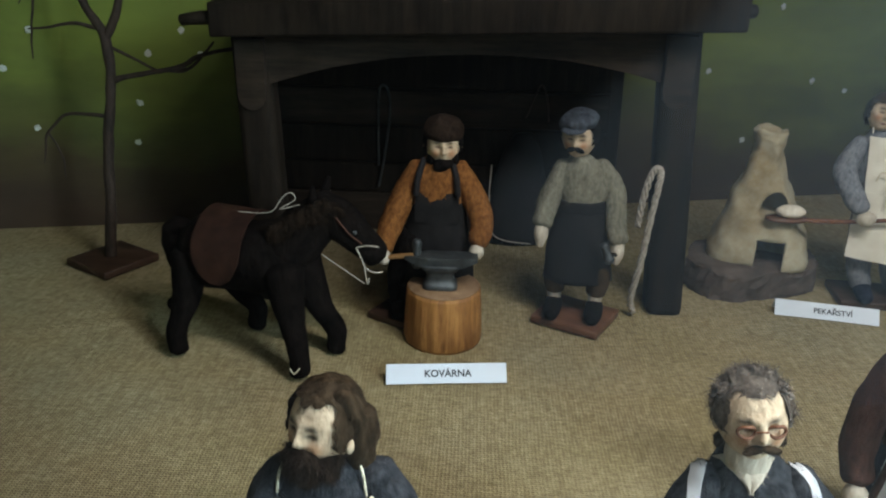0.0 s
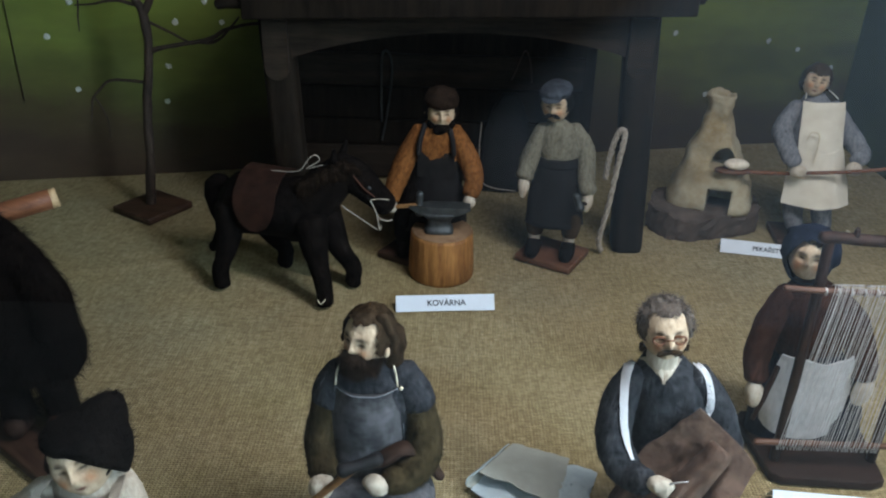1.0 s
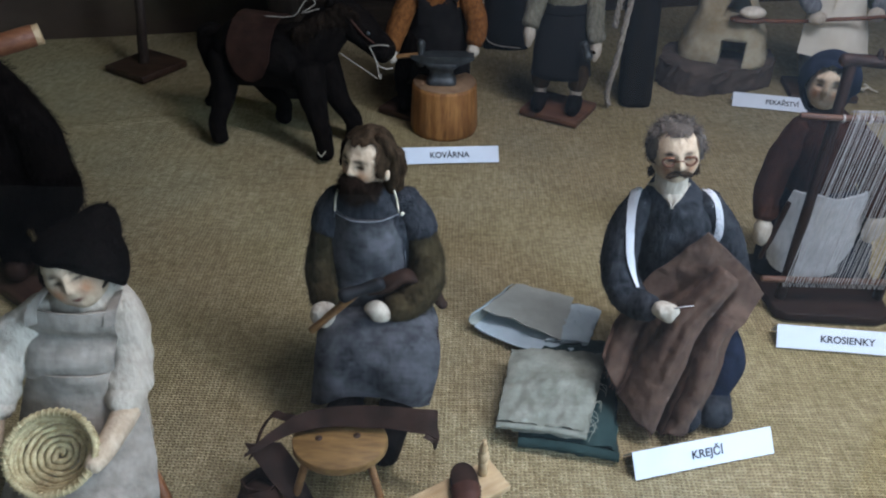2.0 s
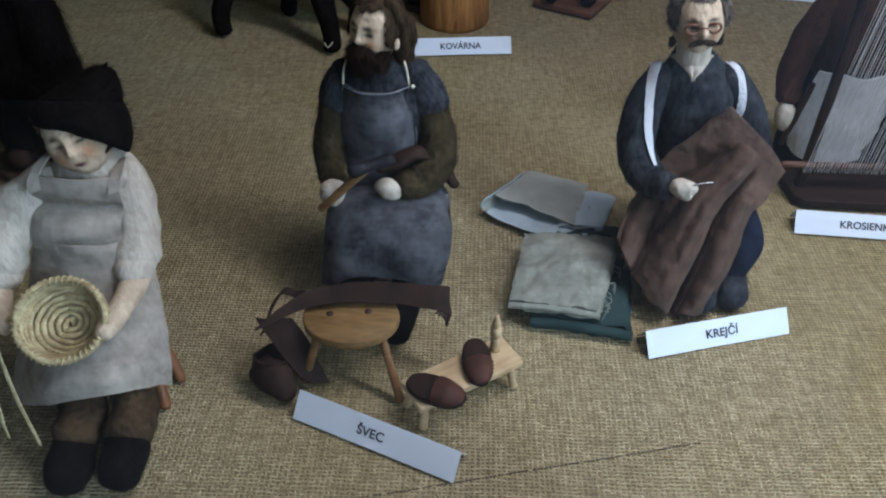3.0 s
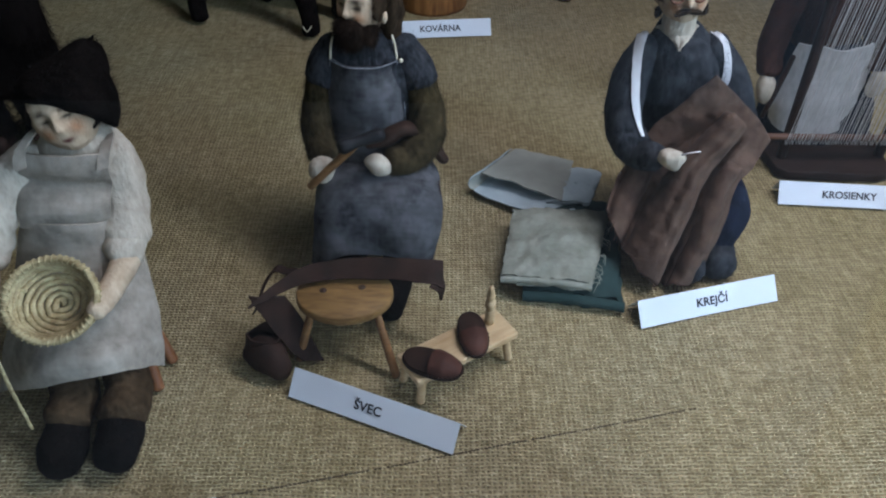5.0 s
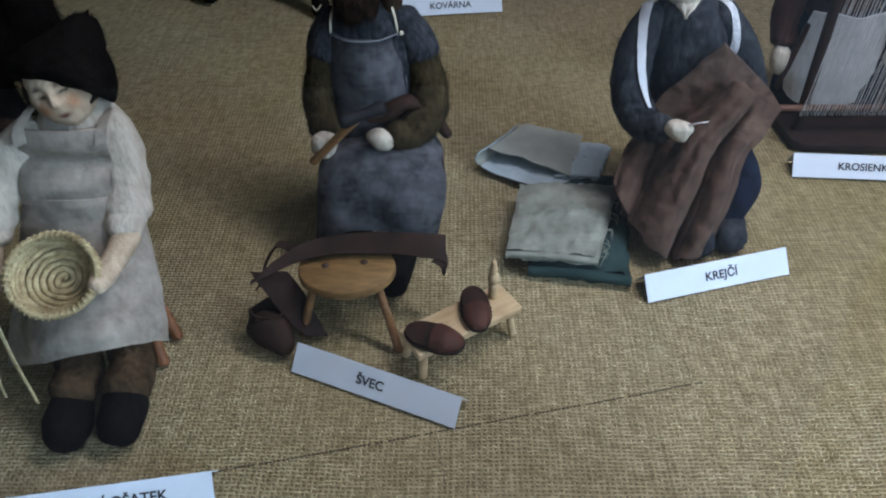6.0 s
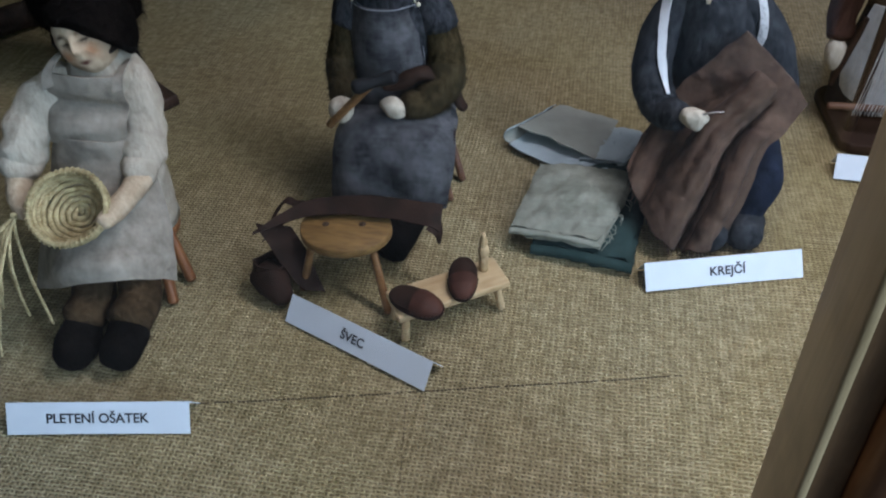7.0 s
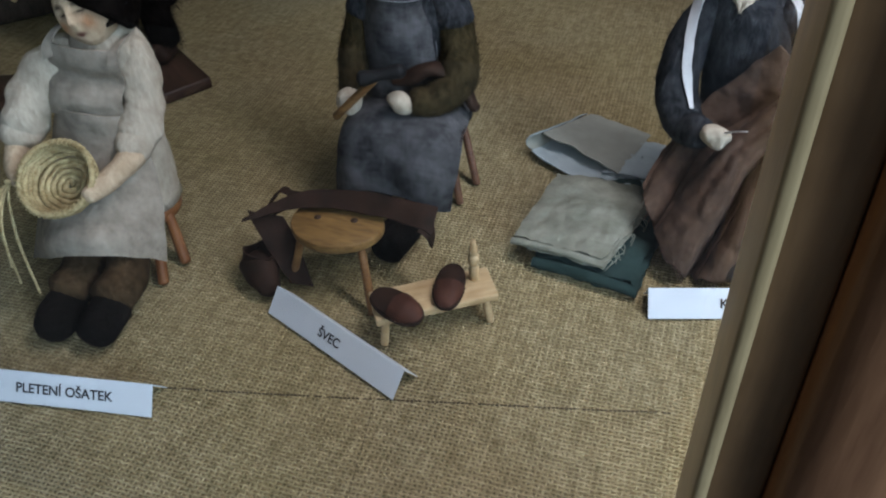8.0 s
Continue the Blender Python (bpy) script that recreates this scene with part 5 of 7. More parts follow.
def weaver():
    F = Figure()
    bm = F.bm
    br, nv, ap, sk = F.m(COCOA_WOOL), F.m(DARK_NAVY_WOOL), F.m(FLEECE_APRON), F.m(WHITE_WOOL)
    x, y = 0.43, 0.765
    loft(bm, [(x + 0.012, y, 0.012, 0.070, 0.034), (x + 0.010, y, 0.05, 0.066, 0.034), (x + 0.002, y, 0.10, 0.050, 0.030), (x - 0.006, y, 0.135, 0.036, 0.028)], nv, 32, 4, 0.002, 40)
    loft(bm, [(x - 0.006, y, 0.12, 0.036, 0.028), (x - 0.010, y, 0.155, 0.040, 0.029), (x - 0.014, y, 0.185, 0.039, 0.028), (x - 0.019, y, 0.208, 0.030, 0.024), (x - 0.022, y, 0.222, 0.016, 0.016)], br, 32, 4, 0.002, 50)
    sheet(bm, lambda u, v: (x - 0.004 + (u - 0.5) * (0.112 - 0.03 * v) * (1 - 0.12 * max(0, 0.25 - v) * 4), y - 0.042 + 0.02 * (2 * u - 1) ** 2, 0.030 + 0.106 * v + 0.012 * (2 * u - 1) ** 4 * (1 - v)), 14, 10, 0.003, ap, None, 0.003, 40)
    for s, pts, hand in ((-1, [(x - 0.044, y, 0.203, 0.015), (x - 0.060, y - 0.004, 0.165, 0.0155), (x - 0.068, y - 0.012, 0.125, 0.0145), (x - 0.068, y - 0.022, 0.102, 0.0135)], (x - 0.068, y - 0.028, 0.083)),
                         (1, [(x + 0.004, y, 0.203, 0.015), (x + 0.036, y - 0.004, 0.165, 0.018), (x + 0.050, y - 0.014, 0.13, 0.0165), (x + 0.052, y - 0.024, 0.110, 0.0145)], (x + 0.052, y - 0.032, 0.094))):
        tube(bm, pts, br, 16, 6, 0.002, 70)
        blob(bm, hand, (0.0112, 0.009, 0.0195), sk, 3, (0, 12 * s, 0), 0.001, 90)
    c, r, turn = (x - 0.033, y - 0.002, 0.252), 0.025, (-6, 0, -26)
    at = F.face(c, r, turn, GREY_HAIR, mouth=False)
    F.hair(c, r, turn, GREY_HAIR, 0.5, -0.2, 1.06)
    # kerchief
    made = bmesh.ops.create_icosphere(bm, subdivisions=4, radius=1.0)
    gone = []
    for v in made["verts"]:
        px, py, pz = v.co
        if py < -0.30 and (px / 0.60) ** 2 + ((pz + 0.06) / 0.70) ** 2 < 1:
            gone.append(v)
        v.co = V(c) + Matrix.Rotation(radians(-26), 3, "Z") @ V((px * r * 1.24, (py * 1.2 + 0.16) * r, pz * r * 1.30 + 0.002))
        if pz < -0.2:
            v.co += V((0, 0.1 * r, pz * r * 0.30)) - V((px * r * 0.14, 0, 0))
        v.co += wob(v.co, 0.0012, 90)
    for f in {f for v in made["verts"] for f in v.link_faces}:
        f.material_index = nv
    bmesh.ops.delete(bm, geom=gone, context="VERTS")
    fuzz(bm, br, 1500, 0.005, 0.0002, 0.7)
    fuzz(bm, ap, 500, 0.005, 0.0002, 0.8)
    return F.done("weaver_doll", "felt weaver doll in navy kerchief, brown sweater and white apron", (x, y, 0.011))


weaver()


def make_shuttle():
    bm = bmesh.new()
    tube(bm, [(0.3795, 0.733, 0.124, 0.0030), (0.3725, 0.732, 0.088, 0.0034), (0.3645, 0.731, 0.051, 0.0026)], 0, 10, 4, 0.0005, 80)
    tagged(finish("shuttle", bm, LOOM_WOOD, True, (0.3725, 0.732, 0.088)), "thin dark red-brown stick held in the weaver's hand", "shuttle")


make_shuttle()


# ---- the tailor ----
def tailor():
    F = Figure()
    bm = F.bm
    nv, dk, sk, wt, wl = F.m(NAVY_WOOL), F.m(DARK_NAVY_WOOL), F.m(SKIN), F.m(WHITE_TAPE), F.m(WHITE_WOOL)
    # legs bent over a low seat
    for kx, fx, fy in ((0.215, 0.236, 0.520), (0.272, 0.268, 0.528)):
        tube(bm, [(kx, 0.60, 0.060, 0.024), (kx, 0.562, 0.064, 0.022), (kx + 0.002, 0.545, 0.052, 0.019), (fx, fy + 0.012, 0.030, 0.017)], dk, 16, 6, 0.002, 50)
        tube(bm, [(fx, fy + 0.008, 0.018, 0.018), (fx - 0.003, fy - 0.014, 0.016, 0.017)], nv, 14, 5, 0.0015, 60)
    loft(bm, [(0.230, 0.622, 0.0, 0.036, 0.045), (0.230, 0.622, 0.04, 0.039, 0.05), (0.230, 0.618, 0.09, 0.039, 0.046), (0.229, 0.615, 0.14, 0.042, 0.036), (0.222, 0.614, 0.175, 0.040, 0.032), (0.216, 0.614, 0.198, 0.032, 0.027), (0.210, 0.614, 0.214, 0.017, 0.017)], nv, 36, 4, 0.003, 50)
    arms = (([(0.188, 0.612, 0.196, 0.0155), (0.172, 0.604, 0.162, 0.0175), (0.170, 0.590, 0.126, 0.018), (0.184, 0.572, 0.106, 0.0165), (0.195, 0.553, 0.114, 0.0125)], (0.2065, 0.542, 0.1195)),
            ([(0.243, 0.612, 0.196, 0.0155), (0.266, 0.606, 0.162, 0.0170), (0.281, 0.598, 0.126, 0.016), (0.283, 0.590, 0.108, 0.0145)], None))
    for pts, hand in arms:
        tube(bm, pts, nv, 18, 6, 0.002, 60)
        if hand:
            blob(bm, hand, (0.0125, 0.009, 0.0098), wl, 4, (0, 0, -10), 0.002, 110)
    # braces and the pale shirt in the V of the collar lie on the sweater
    body = BVHTree.FromBMesh(bm)

    def lay(p, d):
        hit = body.ray_cast(V(p) + V((0, -0.2, 0.16)), V((0, 0.2, -0.16)))
        q, n = hit[:2] if hit[0] else body.find_nearest(V(p))[:2]
        return q + n * d
    for pts in ([(0.181, 0.612, 0.2125), (0.1755, 0.597, 0.202), (0.1735, 0.584, 0.180), (0.176, 0.575, 0.152), (0.184, 0.568, 0.126)], [(0.243, 0.610, 0.2115), (0.2515, 0.596, 0.200), (0.256, 0.587, 0.182), (0.255, 0.584, 0.164)]):
        q = curve_pts(pts, 8)
        n = len(q) - 1
        sheet(bm, lambda u, v: lay(V(q[round(v * n)]) + V(((u - 0.5) * 0.0070 * min(1.0, 0.35 + 2.6 * (1 - v)), 0, 0)), 0.0012), 4, n, 0.0010, wt)
    sheet(bm, lambda u, v: lay((0.2075 + (2 * u - 1) * (0.0005 + 0.0172 * v), 0.590, 0.2005 + 0.030 * v), 0.0016 + 0.0012 * abs(math.sin(6.28 * u))), 16, 16, 0.0016, wl, None, 0.0010, 160)
    loft(bm, [(0.2075, 0.604, 0.200, 0.006, 0.006), (0.2075, 0.605, 0.2105, 0.0125, 0.010), (0.207, 0.606, 0.2190, 0.0150, 0.012), (0.207, 0.607, 0.230, 0.014, 0.013)], wl, 24, 4, 0.001, 60)
    c, r, turn = (0.206, 0.609, 0.2472), 0.0252, (-4, -6, -2)
    at = F.face(c, r, turn, GREY_HAIR, mouth=False)
    F.hair(c, r, turn, GREY_HAIR, 0.62, -0.25, 1.09)
    rnd = random.Random(21)
    for k in range(90):
        a, e = rnd.uniform(-0.35, math.pi + 0.35), rnd.uniform(0.0, 1.45)
        q = V((math.cos(a) * math.cos(e) * 0.95, math.sin(a) * math.cos(e) * 0.98 + 0.10, math.sin(e) * 1.15))
        if q.y < -0.25 and q.z < 0.72:
            continue
        blob(bm, at(*q), (0.0038, 0.0038, 0.0034), F.m(GREY_HAIR), 2, (rnd.uniform(0, 90), rnd.uniform(0, 90), 0), 0.0022, 160, k * 0.7)
    gh = F.m(GREY_HAIR)
    bh = F.m(BROWN_HAIR)
    for s in (-1, 1):
        blob(bm, at(0.22 * s, -0.96, -0.42), (0.0068, 0.0034, 0.0026), bh, 3, (0, 16 * s - 6, -4), 0.001, 120)
        blob(bm, at(0.78 * s, 0.10, -0.70), (0.0036, 0.005, 0.0060), bh, 3, (0, 0, 0), 0.002, 120)
        ring = [at(0.36 * s + 0.22 * math.cos(a), -0.93 + 0.10 * abs(math.cos(a)), 0.06 + 0.16 * math.sin(a)) for a in np.linspace(0, 2 * math.pi, 14)]
        tube(bm, [(*p, 0.0012) for p in ring], F.m(POLE_WOOD), 5, 2)
    tube(bm, [(*at(-0.14, -0.94, 0.08), 0.0008), (*at(0, -1.0, 0.12), 0.0008), (*at(0.14, -0.94, 0.08), 0.0008)], F.m(POLE_WOOD), 5, 3)
    fuzz(bm, gh, 6000, 0.008, 0.0002, 0.8, 0.2)
    fuzz(bm, bh, 420, 0.0035, 0.00016, 0.7)
    fuzz(bm, nv, 11000, 0.008, 0.00017, 0.80)
    fuzz(bm, wl, 300, 0.003, 0.00014, 0.88)
    return F.done("tailor_doll", "seated felt tailor doll with copper glasses, slate sweater and white braces", (0.236, 0.60, 0))


tailor()


def make_lap_cloth():
    """The brown cloth that the tailor sews: held up at one corner, thick folds running down to the floor."""
    bm = bmesh.new()
    left = curve_pts([(0.239, 0.574, 0.186), (0.216, 0.578, 0.156), (0.191, 0.582, 0.121), (0.170, 0.572, 0.082), (0.156, 0.548, 0.058)], 12)
    right = curve_pts([(0.299, 0.564, 0.127), (0.284, 0.548, 0.108), (0.268, 0.536, 0.092), (0.261, 0.522, 0.056), (0.247, 0.512, 0.016)], 12)
    top = curve_pts([(0.239, 0.574, 0.186), (0.260, 0.572, 0.168), (0.281, 0.568, 0.149), (0.299, 0.564, 0.127)], 16)
    low = curve_pts([(0.155, 0.544, 0.061), (0.170, 0.526, 0.036), (0.190, 0.508, 0.012), (0.210, 0.499, 0.006), (0.232, 0.501, 0.008), (0.247, 0.512, 0.016)], 12)

    def on(row, k):
        k *= len(row) - 1
        i = min(int(k), len(row) - 2)
        return V(row[i] * (1 - k + i) + row[i + 1] * (k - i))

    def bell(x, c, w):
        return math.exp(-((x - c) / w) ** 2)

    def step(x, a, b):
        x = max(0.0, min(1.0, (x - a) / (b - a)))
        return x * x * (3 - 2 * x)
    def roll(x, c, w):
        d = abs(x - c) / w
        return (1 - d ** 3) ** 0.55 if d < 1 else 0.0
    out = V((-0.05, -0.74, 0.67))

    def main(u, v):
        p = on(left, v) * (1 - u) + on(right, v) * u + on(top, u) * (1 - v) + on(low, u) * v
        p -= on(left, 0) * (1 - u) * (1 - v) + on(right, 0) * u * (1 - v) + on(left, 1) * (1 - u) * v + on(right, 1) * u * v
        lean = 0.10 * (v - 0.5)
        h = 0.022 * step(v, 0.085, 0.135) * roll(u, 0.45 - lean, 0.125 + 0.03 * v) * (1 - 0.15 * v)
        h -= 0.007 * step(v, 0.15, 0.30) * bell(u, 0.26 - lean, 0.05) + 0.012 * step(v, 0.12, 0.22) * bell(u, 0.62 - lean, 0.030)
        h += 0.015 * step(v, 0.30, 0.40) * roll(u, 0.77 - lean * 0.5, 0.100)
        h += 0.009 * step(v, 0.5, 0.75) * roll(u, 0.13, 0.085)
        h += 0.012 * math.sin(math.pi * v) * math.sin(math.pi * u) * step(v, 0.3, 0.75)
        h += 0.0016 * math.sin(u * 60 + 9 * v) * bell(v, 0.55, 0.3) * bell(u, 0.45, 0.2)
        q = p + out * h
        q += V((0, 0, -0.0035 * abs(math.sin(u * 14)) * step(v, 0.85, 1.0)))
        return V((q.x, q.y, max(q.z, 0.004)))
    sheet(bm, main, 170, 100, 0.0016, 0, None, 0.0016, 70)
    for v in bm.verts:
        v.co.z = max(v.co.z, 0.0015)
    bmesh.ops.remove_doubles(bm, verts=bm.verts, dist=0.00005)
    ob = finish("brown_cloth", bm, BROWN_CLOTH, True, (0.24, 0.52, 0))
    tagged(ob, "dark brown woollen cloth spread over the tailor's knees", "cloth")
    rnd = random.Random(3)
    bm = bmesh.new()
    for k in range(34):
        u = 0.06 + 0.92 * k / 33
        p = main(u, 1.0)
        q = p + V((rnd.uniform(-0.003, 0.003), -rnd.uniform(0.001, 0.005), -0.004))
        q.z = max(q.z, 0.002)
        tube(bm, [(*p, 0.0005), (*((p + q) / 2), 0.0004), (*q, 0.0003)], 0, 4, 1)
    part("frayed_hem", bm, BROWN_CLOTH, ob).location = (-0.24, -0.52, 0)
    bm = bmesh.new()
    tube(bm, [(0.212, 0.537, 0.127, 0.0008), (0.220, 0.537, 0.1295, 0.0008), (0.2285, 0.537, 0.131, 0.0006)], 0, 6, 2)
    tagged(finish("sewing_needle", bm, plain("bright_steel", (0.55, 0.55, 0.55), (0.7, 0.7, 0.7), 40, 0.3, 0, 1.0), True, (0.214, 0.549, 0.113)), "thin steel needle in the tailor's fingers", "needle")


make_lap_cloth()


def cloth_pile(name, mat, mat2, corners, z, label, thick, layers=2, bow=0.004, seed=0.0, frays=0, under=0.0):
    """A folded cloth: stacked soft layers joined by a rounded fold along the first edge."""
    bm = bmesh.new()
    a, b, c, d = [V((*p, 0)) for p in corners]
    for k in range(layers):
        zz = z + k * thick
        slip = 0.004 * k
        def layer(u, v, zz=zz, k=k, slip=slip):
            p = a * (1 - u) * (1 - v) + b * u * (1 - v) + c * u * v + d * (1 - u) * v
            p += (d - a) * (0.02 * k * (1 - v)) - (b - a) * (0.02 * k * u)
            h = bow * math.sin(u * 3.1) * math.sin(v * 3.1) + 0.0022 * noise.noise(V((p.x * 45, p.y * 45, seed + k))) + 0.0012 * noise.noise(V((p.x * 130, p.y * 130, seed)))
            edge = 0.35 * thick * ((2 * u - 1) ** 6 + (2 * v - 1) ** 6) * (k > 0)
            wav = 0.0034 * noise.noise(V((u * 6, v * 6, seed + 7 * k))) + 0.0012 * noise.noise(V((u * 22, v * 22, seed)))
            return p + V((wav, wav, zz + h - edge))
        sheet(bm, layer, 40, 40, min(thick * 0.7, 0.0018), k % 2 if mat2 else 0)
    # rounded fold
    n = layers - 1
    if n:
        mid = z + n * thick / 2 - thick * 0.3
        def fold(u, v):
            p = a * (1 - u) + b * u
            out = (a - d).normalized()
            t = -1.57 + 3.14 * v
            return p + out * (math.cos(t) * n * thick * 0.55 - 0.001) + V((0, 0, mid + math.sin(t) * n * thick * 0.5 + 0.0025 * math.sin(u * 3.1)))
        sheet(bm, fold, 22, 8, 0.0012, 1 if mat2 else 0)
    rnd = random.Random(int(seed * 10) + 5)
    for k in range(frays):
        u = rnd.random()
        p = b * (1 - u) + c * u + V((0, 0, z + 0.5 * thick * layers))
        tube(bm, [(*p, 0.0004), (p.x + rnd.uniform(0.002, 0.007), p.y - rnd.uniform(-0.004, 0.006), p.z - 0.002, 0.0004), (p.x + rnd.uniform(-0.002, 0.008), p.y - rnd.uniform(0.004, 0.012), max(z, p.z - 0.006), 0.0003)], 0, 4, 4)
    ob = finish(name, bm, [mat, mat2] if mat2 else [mat], True, (*((a + b + c + d) / 4).to_2d(), 0))
    return tagged(ob, label, "cloth", "folded cloths beside the tailor")


# ---- folded cloths ----
cloth_pile("folded_cloth", GREEN_CLOTH, None, [(0.076, 0.482), (0.168, 0.467), (0.184, 0.588), (0.092, 0.600)], 0.0025, "folded dark green cloth at the bottom of the pile", 0.0055, 3, 0.001, 1.0)
cloth_pile("folded_cloth", GREEN_CLOTH, None, [(0.100, 0.586), (0.174, 0.580), (0.178, 0.632), (0.104, 0.635)], 0.0026, "dark green cloth lying flat under the pale one", 0.003, 2, 0.001, 2.0)
cloth_pile("folded_cloth", GREY_LINEN, None, [(0.055, 0.488), (0.138, 0.477), (0.172, 0.589), (0.074, 0.593)], 0.0185, "folded grey-green linen with a frayed edge on the pile", 0.0035, 3, 0.003, 3.0, 16)
cloth_pile("folded_cloth", PALE_CLOTH, None, [(0.112, 0.622), (0.158, 0.620), (0.180, 0.676), (0.13, 0.688)], 0.009, "pale blue folded cotton corner beside the taupe one", 0.003, 2, 0.002, 5.0)


def make_taupe_cloth():
    """Stiff cotton folded once: taupe outside, pale blue inside, the fold open at one side."""
    bm = bmesh.new()
    A, B, C, D = V((0.040, 0.652, 0)), V((0.124, 0.615, 0)), V((0.146, 0.690, 0)), V((0.080, 0.706, 0))
    def quad(u, v, z, k):
        p = A * (1 - u) * (1 - v) + B * u * (1 - v) + C * u * v + D * (1 - u) * v
        w = 0.003 * noise.noise(V((u * 4, v * 4, k)))
        return p + V((w, w, z))
    def lower(u, v):
        p = quad(u, v, 0.006, 1.0) + V((0.030 * u - 0.004, -0.014 * (1 - v) * (0.45 + math.sin(u * 3.1)) - 0.004 * u, 0)) + wob((u * 5, v * 5, 2.0), 0.0022, 1.0)
        return p
    def upper(u, v):
        lift = 0.010 * (1 - u) ** 0.6 * (0.55 + 0.45 * (1 - v)) + 0.004
        return quad(u, v, 0.009 + lift, 4.0) + V((0.004, 0.004, 0))
    def fold(u, v):
        t = u * 3.14
        lo, hi = lower(0, v), upper(0, v)
        mid, rad = (lo + hi) / 2, (hi - lo).length / 2
        return mid + V((-0.011 * math.sin(t) * (0.6 + 0.4 * (1 - v)), -0.004 * math.sin(t), -rad * math.cos(t)))
    sheet(bm, lower, 24, 20, 0.0014, 1, 0)
    sheet(bm, upper, 24, 20, 0.0014, 0, 1)
    sheet(bm, fold, 10, 20, 0.0012, 1, 0)
    ob = finish("folded_cloth", bm, [TAUPE_CLOTH, PALE_CLOTH], True, (0.1, 0.67, 0))
    tagged(ob, "stiff taupe cotton folded over its pale blue inside", "cloth", "folded cloths beside the tailor")


make_taupe_cloth()


# ---- the shoemaker ----
def shoemaker():
    F = Figure()
    bm = F.bm
    nv, ol, de, sk, bh, bl, cu = F.m(NAVY_WOOL), F.m(OLIVE_WOOL), F.m(DENIM), F.m(WHITE_WOOL), F.m(BROWN_HAIR), F.m(BLACK_WOOL), F.m(STRING)
    for s in (-1, 1):
        tube(bm, [(-0.062 + s * 0.026, 0.59, 0.080, 0.024), (-0.062 + s * 0.026, 0.548, 0.076, 0.022), (-0.062 + s * 0.026, 0.530, 0.05, 0.019), (-0.062 + s * 0.024, 0.522, 0.02, 0.016)], bl, 14, 5, 0.001)
        tube(bm, [(-0.064 + s * 0.024, 0.515, 0.018, 0.0165), (-0.068 + s * 0.024, 0.482, 0.018, 0.0172), (-0.073 + s * 0.023, 0.455, 0.018, 0.0178)], bl, 16, 5, 0.002, 60)
    loft(bm, [(-0.062, 0.592, 0.072, 0.050, 0.036), (-0.062, 0.592, 0.11, 0.047, 0.034), (-0.063, 0.590, 0.15, 0.045, 0.031), (-0.064, 0.590, 0.185, 0.045, 0.029), (-0.065, 0.590, 0.205, 0.037, 0.026), (-0.066, 0.589, 0.222, 0.017, 0.018)], nv, 36, 4, 0.003, 50)
    # denim apron: bib and lap
    sheet(bm, lambda u, v: (-0.068 + (u - 0.5) * (0.076 - 0.018 * v), 0.546 + 0.016 * (2 * u - 1) ** 2 + 0.008 * v + 0.002 * math.sin(v * 7), 0.105 + 0.095 * v), 14, 12, 0.002, de, None, 0.002, 45)
    def lap(u, v):
        spine = [(0.585, 0.108), (0.550, 0.109), (0.518, 0.102), (0.503, 0.075), (0.499, 0.038)]
        q = np.array(curve_pts([(0, *p) for p in spine], 8))
        k = v * (len(q) - 1)
        i = min(int(k), len(q) - 2)
        p = q[i] * (1 - k + i) + q[i + 1] * (k - i)
        w = (u - 0.5) * (0.098 + 0.006 * v) + (0.010 * math.sin(math.pi * v) if u > 0.5 else -0.007 * v ** 3) * abs(2 * u - 1)
        bend = 0.020 * abs(2 * u - 1) ** 3
        return V((-0.0615 + w, p[1] + bend * v * 0.6, p[2] - bend * (1 - 0.5 * v) - 0.006 * math.cos(u * 12.6) * (v > 0.3) * (v - 0.3) - 0.003 * math.sin(u * 9 + 0.5) * v ** 4)) + V((0, -0.006 * math.sin(u * 8.5 + 0.6) * v * v, 0))
    sheet(bm, lap, 26, 34, 0.002, de, None, 0.0022, 40)
    for u in (0.012, 0.988):
        for k in range(26):
            p = lap(u, 0.25 + 0.75 * k / 26)
            blob(bm, p + V((0.001 if u > 0.5 else -0.001, 0, 0)), (0.0015, 0.0015, 0.0015), F.m(LEATHER), 1)
    hemline = [(-0.068 + s, 0.545 + z, 0.2) for s, z in ((-0.0285, 0.023), (-0.014, 0.011), (0.0, 0.009), (0.014, 0.011), (0.0285, 0.023))]
    tube(bm, [(*p, 0.0007) for p in hemline], F.m(BLUE_GREY_WOOL), 6, 4)
    for s in (-1, 1):
        tube(bm, [(-0.068 + s * 0.0285, 0.571, 0.200, 0.0010), (-0.068 + s * 0.0268, 0.572, 0.214, 0.0010), (-0.068 + s * 0.022, 0.580, 0.226, 0.0010)], cu, 6, 4)
        tube(bm, [(-0.068 + s * 0.0285, 0.570, 0.200, 0.0007), (-0.068 + s * 0.034, 0.567, 0.16, 0.0007), (-0.068 + s * 0.035, 0.566, 0.13, 0.0007)], F.m(BLUE_GREY_WOOL), 6, 4)
    blob(bm, (-0.036, 0.568, 0.2005), (0.0020, 0.0018, 0.0020), cu, 2, (0, 0, 0), 0.0008, 300)
    tube(bm, [(-0.096, 0.588, 0.198, 0.014), (-0.108, 0.580, 0.165, 0.0155), (-0.112, 0.562, 0.134, 0.0150), (-0.107, 0.545, 0.119, 0.0130)], ol, 18, 6, 0.002, 60)
    tube(bm, [(-0.034, 0.588, 0.198, 0.014), (-0.018, 0.578, 0.162, 0.0160), (-0.014, 0.562, 0.130, 0.0165), (-0.030, 0.545, 0.117, 0.0150), (-0.044, 0.536, 0.119, 0.012)], ol, 18, 6, 0.002, 60)
